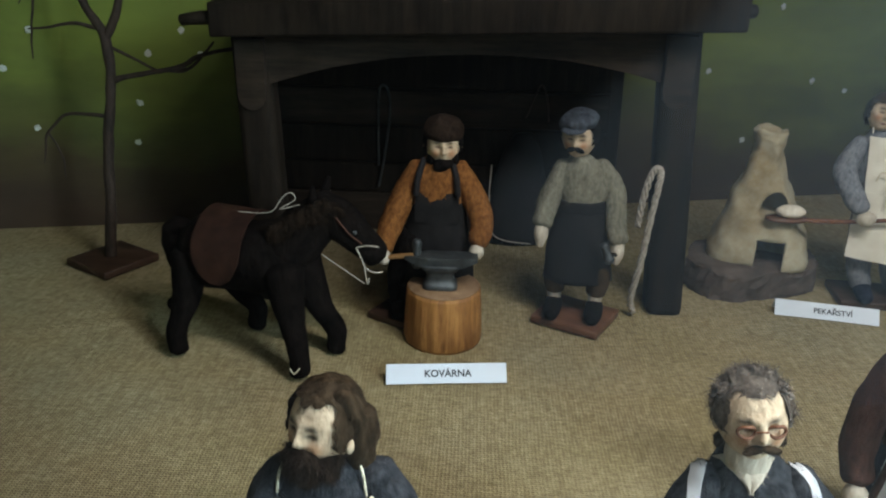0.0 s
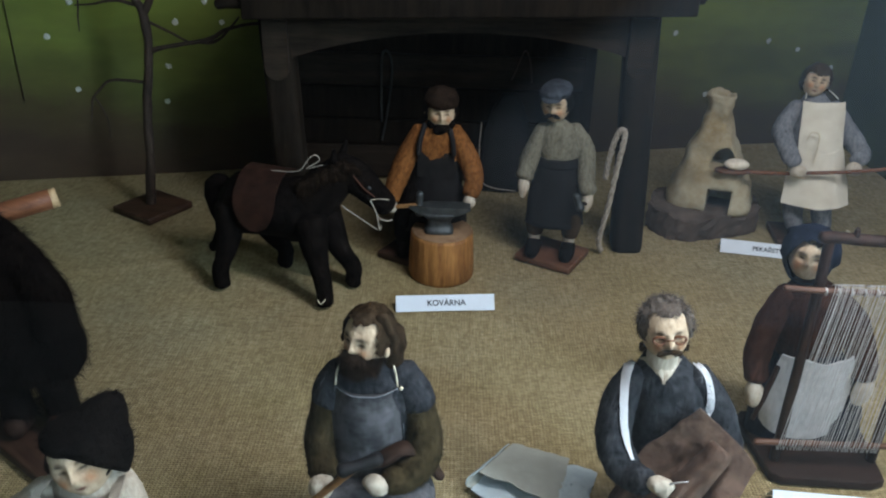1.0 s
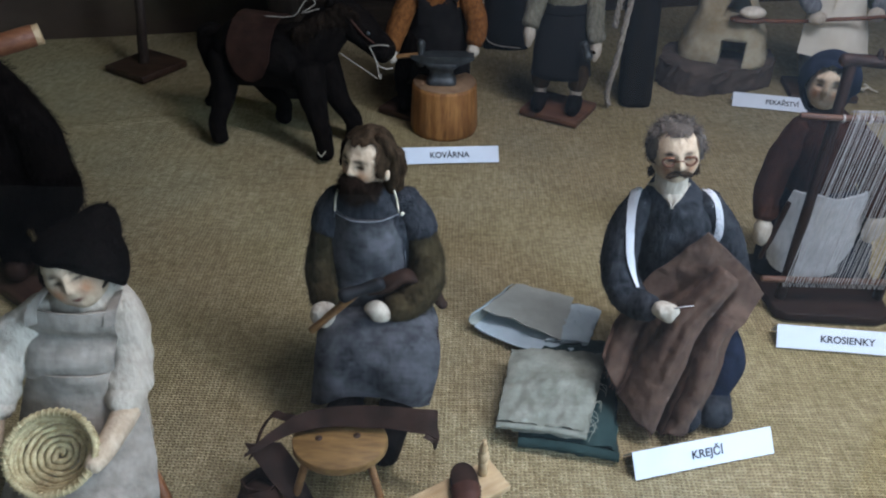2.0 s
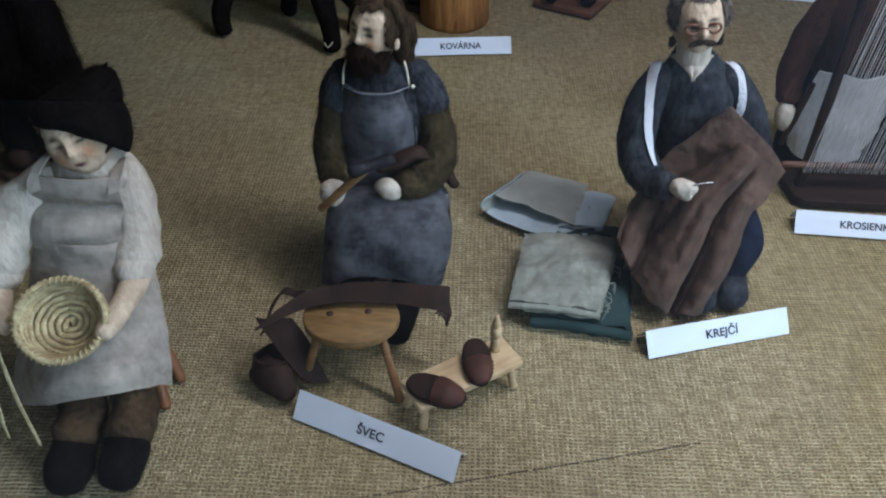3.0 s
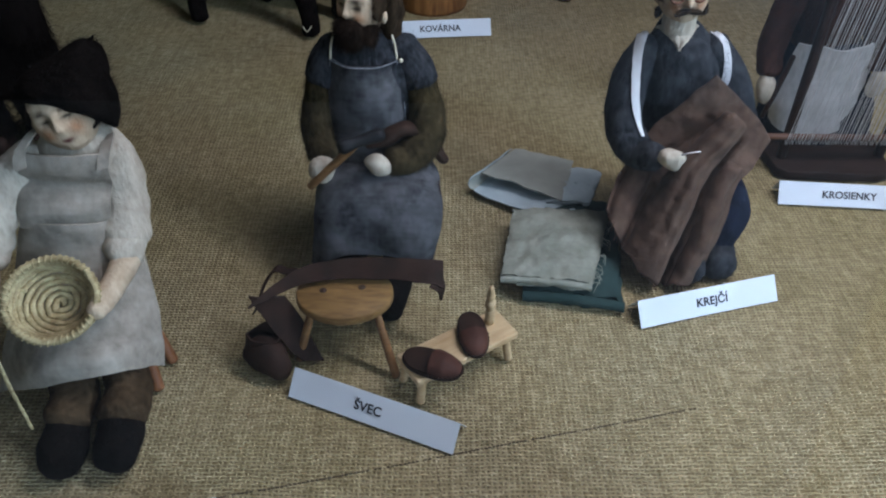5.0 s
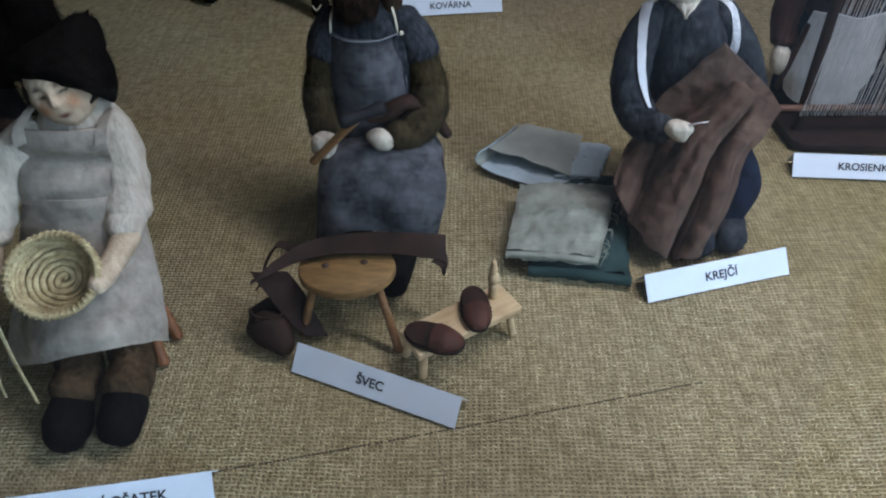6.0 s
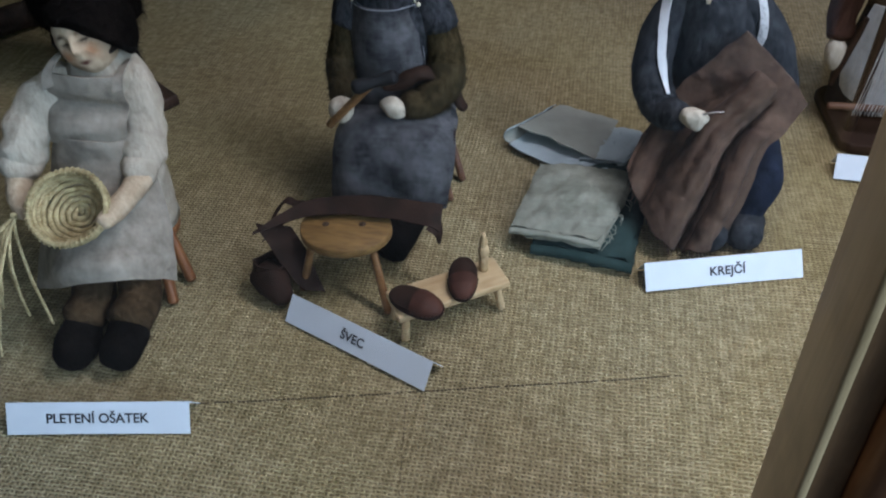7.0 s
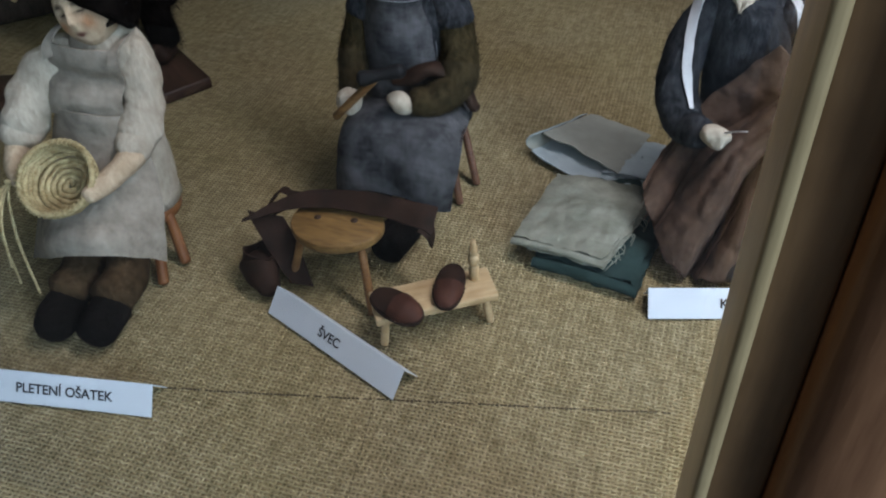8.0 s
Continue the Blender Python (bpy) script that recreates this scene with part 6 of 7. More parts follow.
    for s, pts in ((-1, [(-0.092, 0.589, 0.204, 0.0155), (-0.102, 0.584, 0.186, 0.0172), (-0.106, 0.581, 0.176, 0.0165)]), (1, [(-0.038, 0.589, 0.204, 0.0155), (-0.026, 0.584, 0.186, 0.0172), (-0.021, 0.581, 0.174, 0.0172)])):
        tube(bm, pts, nv, 18, 4, 0.002, 60)
    blob(bm, (-0.107, 0.533, 0.112), (0.0125, 0.012, 0.0125), sk, 3, (0, 0, 0), 0.0015, 90)
    blob(bm, (-0.056, 0.530, 0.119), (0.013, 0.009, 0.009), sk, 3, (0, 25, 0), 0.0015, 90)
    c, r, turn = (-0.067, 0.584, 0.2460), 0.0250, (-2, 3, -32)
    at = F.face(c, r, turn, DARK_BROWN_WOOL, mouth=False)
    F.hair(c, r, turn, BROWN_HAIR, 0.60, -0.95, 1.12)
    tube(bm, [(*at(0.62, 0.62, 0.25), 0.010), (*at(0.72, 0.66, -0.45), 0.011), (*at(0.66, 0.62, -1.15), 0.009), (*at(0.60, 0.55, -1.5), 0.005)], bh, 14, 5, 0.003, 70)
    tube(bm, [(*at(0.52, 0.02, 0.98), 0.006), (*at(0.82, 0.16, 0.45), 0.0068), (*at(0.92, 0.24, -0.2), 0.0068), (*at(0.84, 0.30, -0.85), 0.006), (*at(0.72, 0.36, -1.3), 0.004)], bh, 14, 5, 0.002, 90)
    blob(bm, at(0.95, -0.10, -0.26), (0.0024, 0.0036, 0.0054), F.m(SKIN), 3, (0, 8, -32), 0.0008, 120)
    db = F.m(DARK_BROWN_WOOL)
    blob(bm, at(-0.02, -0.74, -0.86), (0.0125, 0.010, 0.0155), db, 4, (14, 0, -30), 0.003, 80)
    blob(bm, at(0.5, -0.34, -0.80), (0.0075, 0.010, 0.0105), db, 3, (0, 0, -34), 0.003, 80)
    blob(bm, at(-0.5, -0.34, -0.80), (0.006, 0.008, 0.009), db, 3, (0, 0, -34), 0.003, 80)
    fuzz(bm, bh, 6000, 0.006, 0.00014, 0.90, 0.8)
    fuzz(bm, db, 4000, 0.009, 0.00018, 0.75, 0.8)
    fuzz(bm, bl, 2500, 0.007, 0.00016, 0.8)
    fuzz(bm, ol, 6000, 0.009, 0.00016, 0.82)
    fuzz(bm, nv, 4000, 0.008, 0.00016, 0.84)
    fuzz(bm, sk, 500, 0.003, 0.00014, 0.88)
    return F.done("shoemaker_doll", "seated felt shoemaker doll with brown beard, olive sleeves and denim apron", (-0.062, 0.58, 0.07))


shoemaker()


def stool(name, cx, cy, rx, ry, h, legs, mat, label, splay=0.016, r=0.0055):
    t = thing(name, (cx, cy, 0), label, "stool")
    bm = bmesh.new()
    loft(bm, [(0, 0, h - 0.010, rx * 0.96, ry * 0.96), (0, 0, h - 0.008, rx, ry), (0, 0, h - 0.002, rx, ry), (0, 0, h, rx * 0.97, ry * 0.97)], 0, 36, 2)
    part("seat", bm, mat, t)
    for x, y, fx, fy in legs:
        bm = bmesh.new()
        tube(bm, [(x, y, h - 0.006, r * 0.9), ((x + fx) / 2, (y + fy) / 2, h / 2, r), (fx, fy, r * 0.4, r)], 0, 10, 2)
        part("leg", bm, mat, t)
    return t


stool("low_stool", -0.062, 0.596, 0.046, 0.036, 0.071, [(-0.03, -0.02, -0.045, -0.03), (0.03, -0.02, 0.049, -0.046), (-0.03, 0.02, -0.045, 0.035), (0.03, 0.02, 0.056, -0.012)], WARM_PLATE, "small brown wooden stool under the shoemaker", r=0.0040)
def make_held_shoe():
    bm = bmesh.new()
    tube(bm, [(-0.066, 0.543, 0.131, 0.005), (-0.048, 0.547, 0.138, 0.009), (-0.030, 0.556, 0.141, 0.009), (-0.012, 0.566, 0.126, 0.008), (0.001, 0.562, 0.104, 0.007)], 0, 16, 5, 0.003, 70, 0.7)
    tagged(finish("unfinished_shoe", bm, LEATHER, True, (-0.04, 0.535, 0.13)), "unfinished dark leather shoe in the shoemaker's lap", "shoe")


make_held_shoe()
make_hammer("shoemaker_hammer", (-0.117, 0.522, 0.101), (-0.071, 0.524, 0.1475), (0.8, 0.25, 0.16), 0.0038, 0.036, 0.0066, "shoemaker's hammer with black head and light handle", plain("black_iron", (0.006, 0.006, 0.0065), (0.018, 0.018, 0.019), 40, 0.6, 0.2, 0.0, 0.2))


def leather_band(name, pts, widths, label, tilt=(0, 0.8, 0.6), mat=LEATHER, thick=0.0018, at=None, points=()):
    """A strip of leather along a line, its width leaning along tilt."""
    q, w = curve_pts(pts, 8), curve_pts([(x, 0, 0) for x in widths], max(1, round(8 * (len(pts) - 1) / (len(widths) - 1))))
    bm = bmesh.new()
    tl = V(tilt).normalized()
    def f(u, v):
        k = v * (len(q) - 1)
        i = min(int(k), len(q) - 2)
        p = V(q[i]) * (1 - k + i) + V(q[i + 1]) * (k - i)
        ww = w[min(len(w) - 1, round(v * (len(w) - 1)))][0]
        return p + tl * (u - 0.5) * ww
    sheet(bm, f, 6, 40, thick, 0, None, 0.0012, 60)
    return tagged(finish(name, bm, mat, True, at or pts[0]), label, "leather")


def make_work_table():
    t = thing("shoemaker_table", (-0.081, 0.430, 0), "small round three-legged wooden work table", "table")
    bm = bmesh.new()
    loft(bm, [(0, 0, 0.052, 0.0385, 0.031), (0, 0, 0.0535, 0.0405, 0.0325), (0, 0, 0.0595, 0.0405, 0.0325), (0, 0, 0.061, 0.039, 0.0315)], 0, 48, 2, 0.0006, 30)
    part("tabletop", bm, wood("orange_brown_wood", (0.085, 0.043, 0.011), (0.30, 0.172, 0.055), (0.2, 1, 1), 60, 0.6), t, "orange-brown round top")
    for x, y, fx, fy in ((-0.026, -0.016, -0.041, -0.024), (0.026, -0.014, 0.043, -0.042), (0.0, 0.024, 0.004, 0.045)):
        bm = bmesh.new()
        tube(bm, [(x, y, 0.055, 0.0034), ((x + fx) / 2, (y + fy) / 2, 0.028, 0.0037), (fx, fy, 0.003, 0.0040)], 0, 10, 2)
        part("leg", bm, HONEY_WOOD, t)
    for x, y in ((-0.018, 0.0), (0.014, 0.004)):
        bm = bmesh.new()
        loft(bm, [(x, y, 0.0605, 0.0032, 0.0030), (x, y, 0.0613, 0.0032, 0.0030)], 0, 14, 1)
        part("leg_plug", bm, PLATE_WOOD, t)
    return t


make_work_table()
leather_band("leather_strip", [(-0.156, 0.404, 0.066), (-0.136, 0.424, 0.068), (-0.112, 0.440, 0.070), (-0.080, 0.446, 0.071), (-0.040, 0.446, 0.071), (-0.012, 0.444, 0.070), (0.001, 0.444, 0.066)], [0.003, 0.011, 0.016, 0.018, 0.019, 0.021, 0.024], "dark brown leather strip lying across the work table", (0, 0.86, 0.5))
leather_band("leather_scrap", [(-0.158, 0.424, 0.040), (-0.150, 0.440, 0.056), (-0.1405, 0.448, 0.068), (-0.131, 0.447, 0.0665), (-0.1235, 0.444, 0.067), (-0.130, 0.440, 0.061), (-0.147, 0.430, 0.052)], [0.004, 0.006, 0.007, 0.006, 0.008, 0.006, 0.004], "twisted dark leather offcut bent into a loop", (0.55, 0.75, 0.4))
leather_band("leather_scrap", [(-0.146, 0.424, 0.060), (-0.137, 0.419, 0.048), (-0.127, 0.413, 0.032), (-0.119, 0.407, 0.017), (-0.109, 0.402, 0.005)], [0.030, 0.033, 0.030, 0.025, 0.018], "dark leather piece hanging down beside the table", (0.8, 0.3, -0.3))
leather_band("leather_tip", [(-0.006, 0.440, 0.066), (-0.001, 0.436, 0.058), (-0.001, 0.438, 0.044)], [0.020, 0.009, 0.002], "pointed end of dark leather at the table's edge", (0.5, 0.7, 0.3))


def make_slipper(name, cx, cy, z, rz, tilt, label, big=1.0):
    """A little sewn slipper: sole, upper and stitched seam."""
    t = new(name)
    t.empty_display_size = 0.02
    t.matrix_basis = pose(cx, cy, z, tilt[0], tilt[1], rz)
    tagged(t, label, "shoe")
    L, W = 0.026 * big, 0.0135 * big
    bm = bmesh.new()
    loft(bm, [(0, 0, 0, W * 0.95, L * 0.97), (0, 0, 0.002, W, L), (0, 0, 0.004, W, L)], 0, 36, 1, 0, 0, 2.3)
    part("sole", bm, LEATHER, t)
    bm = bmesh.new()
    def upper(u, v):
        a = math.pi * (1.0 + u)
        y = -L * 0.98 + L * (0.90 + 0.14 * (1 - abs(2 * u - 1) ** 1.4)) * v
        w = W * math.sqrt(max(0.0, 1 - (y / L) ** 2)) if abs(y) < L else 0
        hgt = 0.0092 * big * math.sqrt(max(0, min(1, v * 1.8)))
        return V((-w * math.cos(a * 1) * -1, y, 0.003 + hgt * abs(math.sin(a)) ** 0.8))
    sheet(bm, upper, 16, 14, 0.0013, 0, None, 0.0006, 80)
    bmesh.ops.recalc_face_normals(bm, faces=bm.faces)
    upper_part = part("upper", bm, RED_LEATHER, t, "stitched reddish upper")
    bm = bmesh.new()
    loft(bm, [(0, L * 0.16, 0.0035, W * 0.90, L * 0.80), (0, L * 0.16, 0.0052, W * 0.90, L * 0.80), (0, L * 0.16, 0.0056, W * 0.84, L * 0.75)], 0, 32, 1, 0.0004, 90, 2.2)
    part("insole", bm, LEATHER, t)
    for k in range(20):
        a = math.pi * (1.02 + 0.96 * k / 19)
        b = bmesh.new()
        blob(b, (W * 1.0 * math.cos(a), L * 1.0 * math.sin(a), 0.0035), (0.0011, 0.0011, 0.0016), 0, 1)
        part("stitch", b, LEATHER, upper_part)
    return t


def make_bench():
    t = thing("little_bench", (0.014, 0.397, 0), "little pale pine bench with a turned peg at one end", "bench", rz=33)
    bm = bmesh.new()
    box(bm, (-0.050, -0.017, 0.026), (0.050, 0.017, 0.033), 0, 0.0015)
    part("seat", bm, PALE_WOOD, t)
    for x, y in ((-0.042, -0.011), (-0.042, 0.012), (0.040, -0.012), (0.040, 0.012)):
        bm = bmesh.new()
        tube(bm, [(x, y, 0.027, 0.0034), (x * 1.04, y * 1.1, 0.013, 0.0036), (x * 1.08, y * 1.2, 0.002, 0.0036)], 0, 9, 2)
        part("leg", bm, PALE_WOOD, t)
    bm = bmesh.new()
    loft(bm, [(0.036, 0.006, z, r, r) for z, r in ((0.033, 0.0042), (0.046, 0.0042), (0.048, 0.0030), (0.052, 0.0046), (0.058, 0.0046), (0.060, 0.0030), (0.064, 0.0038), (0.068, 0.0028), (0.074, 0.0020))], 0, 14, 2)
    part("peg", bm, PALE_WOOD, t, "turned wooden peg")
    return t


make_bench()
make_slipper("slipper", 0.026, 0.403, 0.035, 8, (4, 0), "small dark red leather slipper on the bench", 0.92)
make_slipper("slipper", -0.007, 0.371, 0.035, 68, (0, -6), "small dark red leather slipper lying at the bench's end", 0.98)


def make_boot():
    """A limp dark leather boot on the burlap."""
    bm = bmesh.new()
    tube(bm, [(-0.132, 0.386, 0.010, 0.010), (-0.143, 0.396, 0.015, 0.0145), (-0.155, 0.407, 0.016, 0.015)], 0, 18, 5, 0.002, 60)
    def cuff(u, v):
        a = 2 * math.pi * u
        rr = 0.0135 + 0.002 * v
        return V((-0.152 + rr * math.cos(a) + 0.003 * v, 0.405 + rr * math.sin(a) * 0.8 + 0.003 * v, 0.019 + 0.014 * v + 0.004 * math.sin(a * 2)))
    sheet(bm, cuff, 26, 8, 0.0016, 0, None, 0.0018, 60)
    tagged(finish("leather_boot", bm, LEATHER, True, (-0.145, 0.398, 0)), "crumpled dark leather child's boot on the burlap", "shoe")


make_boot()


# ---- the basket maker ----
def basket_maker():
    F = Figure()
    bm = F.bm
    wl, li, sk, hat, tr = F.m(WHITE_WOOL), F.m(LINEN), F.m(SKIN), F.m(BLACK_WOOL), F.m(TROUSER_WOOL)
    for kx, fx, fy in ((-0.296, -0.283, 0.303), (-0.254, -0.243, 0.308)):
        tube(bm, [(-0.275 + (kx + 0.275) * 0.6, 0.405, 0.060, 0.016), (kx, 0.375, 0.046, 0.017), (fx, fy + 0.040, 0.033, 0.0180), (fx, fy + 0.018, 0.029, 0.0190)], tr, 18, 6, 0.0025, 60)
        tube(bm, [(fx, fy + 0.014, 0.022, 0.0168), (fx + 0.001, fy - 0.002, 0.019, 0.0178), (fx + 0.002, fy - 0.014, 0.017, 0.0150)], hat, 18, 5, 0.002, 60)
    loft(bm, [(-0.280, 0.434, 0.043, 0.034, 0.034), (-0.279, 0.434, 0.09, 0.036, 0.032), (-0.276, 0.436, 0.13, 0.037, 0.024), (-0.272, 0.441, 0.165, 0.038, 0.023), (-0.267, 0.442, 0.19, 0.036, 0.022), (-0.265, 0.440, 0.205, 0.027, 0.023), (-0.265, 0.439, 0.222, 0.014, 0.015)], wl, 36, 4, 0.002, 50)

    # linen bib with two soft cross folds
    def bib(u, v):
        a = V((-0.310, 0.402, 0.150)).lerp(V((-0.298, 0.413, 0.209)), v)
        b = V((-0.246, 0.412, 0.148)).lerp(V((-0.236, 0.417, 0.205)), v)
        p = a.lerp(b, u)
        dip = v - 0.62 + 0.10 * u
        fold = -0.0085 * math.exp(-(dip / 0.12) ** 2) + 0.0035 * math.exp(-((v - 0.22) / 0.14) ** 2) 
        return p + V((0.03, -1, 0.25)) * (0.008 * (1 - (2 * u - 1) ** 2) + fold * (1 - 0.5 * (2 * u - 1) ** 4))
    sheet(bm, bib, 30, 36, 0.002, li, None, 0.0008, 90)
    for path in ([(-0.295, 0.409, 0.198), (-0.293, 0.411, 0.210), (-0.287, 0.420, 0.219), (-0.282, 0.434, 0.222)], [(-0.240, 0.413, 0.196), (-0.238, 0.417, 0.206), (-0.238, 0.426, 0.209), (-0.241, 0.438, 0.209)]):
        q = [V(p) for p in curve_pts(path, 5)]
        sheet(bm, lambda u, v: q[round(v * 15)] + V(((u - 0.5) * 0.0085, -0.0025 + 0.002 * (u - 0.5), 0.003 * (u - 0.5))), 3, 15, 0.0014, li)

    # apron skirt over the lap, hanging in one straight hem
    waist = curve_pts([(-0.312, 0.412, 0.148), (-0.298, 0.402, 0.154), (-0.278, 0.398, 0.156), (-0.256, 0.404, 0.153), (-0.244, 0.416, 0.148)], 8)
    swell = curve_pts([(-0.320, 0.404, 0.122), (-0.300, 0.396, 0.128), (-0.276, 0.393, 0.128), (-0.250, 0.398, 0.126), (-0.231, 0.410, 0.120)], 8)
    knee = curve_pts([(-0.332, 0.386, 0.080), (-0.304, 0.362, 0.088), (-0.274, 0.354, 0.090), (-0.246, 0.362, 0.088), (-0.225, 0.398, 0.082)], 8)
    fall = curve_pts([(-0.342, 0.366, 0.046), (-0.304, 0.341, 0.068), (-0.269, 0.335, 0.080), (-0.240, 0.346, 0.075), (-0.224, 0.385, 0.050)], 8)
    hem = curve_pts([(-0.347, 0.354, 0.022), (-0.302, 0.336, 0.049), (-0.266, 0.331, 0.065), (-0.238, 0.344, 0.060), (-0.226, 0.379, 0.026)], 8)

    def skirt(u, v):
        k = u * (len(hem) - 1)
        i = min(int(k), len(hem) - 2)
        line = [tuple(row[i] * (1 - k + i) + row[i + 1] * (k - i)) for row in (waist, swell, knee, fall, hem)]
        q = curve_pts(line, 10)
        p = V(q[round(v * 40)])
        return p + V((0, -0.6, 0.5)) * (0.0018 * math.sin(u * 19 + 2 * v) * v + 0.002 * math.sin(v * 9 + 4 * u) * (1 - v))
    sheet(bm, skirt, 40, 40, 0.002, li, None, 0.0014, 45)
    rnd = random.Random(12)

    # sleeves of fleece, wound in rings
    for pts, hand in (([(-0.296, 0.432, 0.196, 0.0135), (-0.315, 0.420, 0.180, 0.0160), (-0.328, 0.406, 0.160, 0.0175), (-0.333, 0.392, 0.142, 0.0175), (-0.334, 0.382, 0.131, 0.0140)], [(-0.334, 0.380, 0.130, 0.0105), (-0.330, 0.366, 0.120, 0.0095), (-0.321, 0.354, 0.112, 0.0065)]),
                      ([(-0.246, 0.441, 0.196, 0.0130), (-0.2405, 0.438, 0.182, 0.0140), (-0.2395, 0.430, 0.156, 0.0152), (-0.2395, 0.414, 0.134, 0.0150), (-0.239, 0.400, 0.124, 0.0132)], [(-0.237, 0.398, 0.123, 0.0100), (-0.241, 0.372, 0.119, 0.0092), (-0.245, 0.346, 0.118, 0.0065)])):
        q = curve_pts(pts, 9)
        tube(bm, [(*p[:3], p[3] * (1 + 0.075 * abs(math.sin(k * 0.42)) * (0.3 + 0.7 * k / len(q)))) for k, p in enumerate(q)], wl, 24, 2, 0.0035, 60)
        tube(bm, hand, sk, 14, 6, 0.0012, 80)
    c, r, turn = (-0.2645, 0.431, 0.2305), 0.0255, (-10, -14, 14)
    at = F.face(c, r, turn, DARK_BROWN_WOOL)
    F.hair(c, r, (-8, 16, 17), DARK_BROWN_WOOL, 0.42, -0.75, 1.06)
    # soft black felt hat, lower over one ear
    H = pose(*c, -8, 16, 17) @ Matrix.Translation((0.0015, 0.006, 0.0190))
    rings = []
    for z, rr, dx, dy in ((-0.013, 0.0325, 0.002, 0.001), (-0.007, 0.0330, 0.002, 0.001), (0.001, 0.0285, 0.003, 0.001), (0.009, 0.0222, 0.005, 0.002), (0.016, 0.0170, 0.009, 0.003), (0.023, 0.0120, 0.012, 0.004), (0.028, 0.0078, 0.014, 0.005), (0.031, 0.003, 0.014, 0.005)):
        ring = []
        for k in range(40):
            a = 2 * math.pi * k / 40
            low = max(0.0, math.cos(a + 0.25))
            drop = (-0.013 * low ** 2 + 0.008 * max(0.0, -math.sin(a)) ** 2) * max(0.0, min(1.0, (0.006 - z) / 0.012))
            v = H @ V((dx + rr * math.cos(a) * 1.02, dy + rr * math.sin(a), z + drop))
            ring.append(bm.verts.new(v + wob(v, 0.0022, 45)))
        rings.append(ring)
    add_faces(bm, rings, hat)
    tip = H @ V((0.014, 0.005, 0.030))
    tube(bm, [(*tip, 0.0022), (tip.x + 0.0015, tip.y, tip.z + 0.002, 0.0014), (tip.x + 0.003, tip.y, tip.z + 0.004, 0.0006)], hat, 7, 2, 0.0006, 200)
    fuzz(bm, hat, 5000, 0.006, 0.00016, 0.84, 0.3)
    fuzz(bm, wl, 6000, 0.006, 0.0001, 0.86)
    fuzz(bm, tr, 1500, 0.005, 0.00018, 0.75)
    fuzz(bm, sk, 500, 0.004, 0.00014, 0.85)
    return F.done("basket_maker_doll", "seated felt basket maker doll with black hat and linen apron", (-0.272, 0.432, 0.043))


basket_maker()
stool("low_stool", -0.280, 0.430, 0.034, 0.034, 0.043, [(-0.03, -0.02, -0.045, -0.03), (0.028, -0.022, 0.046, -0.056), (-0.03, 0.02, -0.045, 0.035), (0.03, -0.006, 0.050, -0.026)], wood("orange_stool_wood", (0.15, 0.055, 0.018), (0.26, 0.11, 0.038), (1, 1, 0.2), 60, 0.5), "small orange-brown stool under the basket maker", r=0.0050)


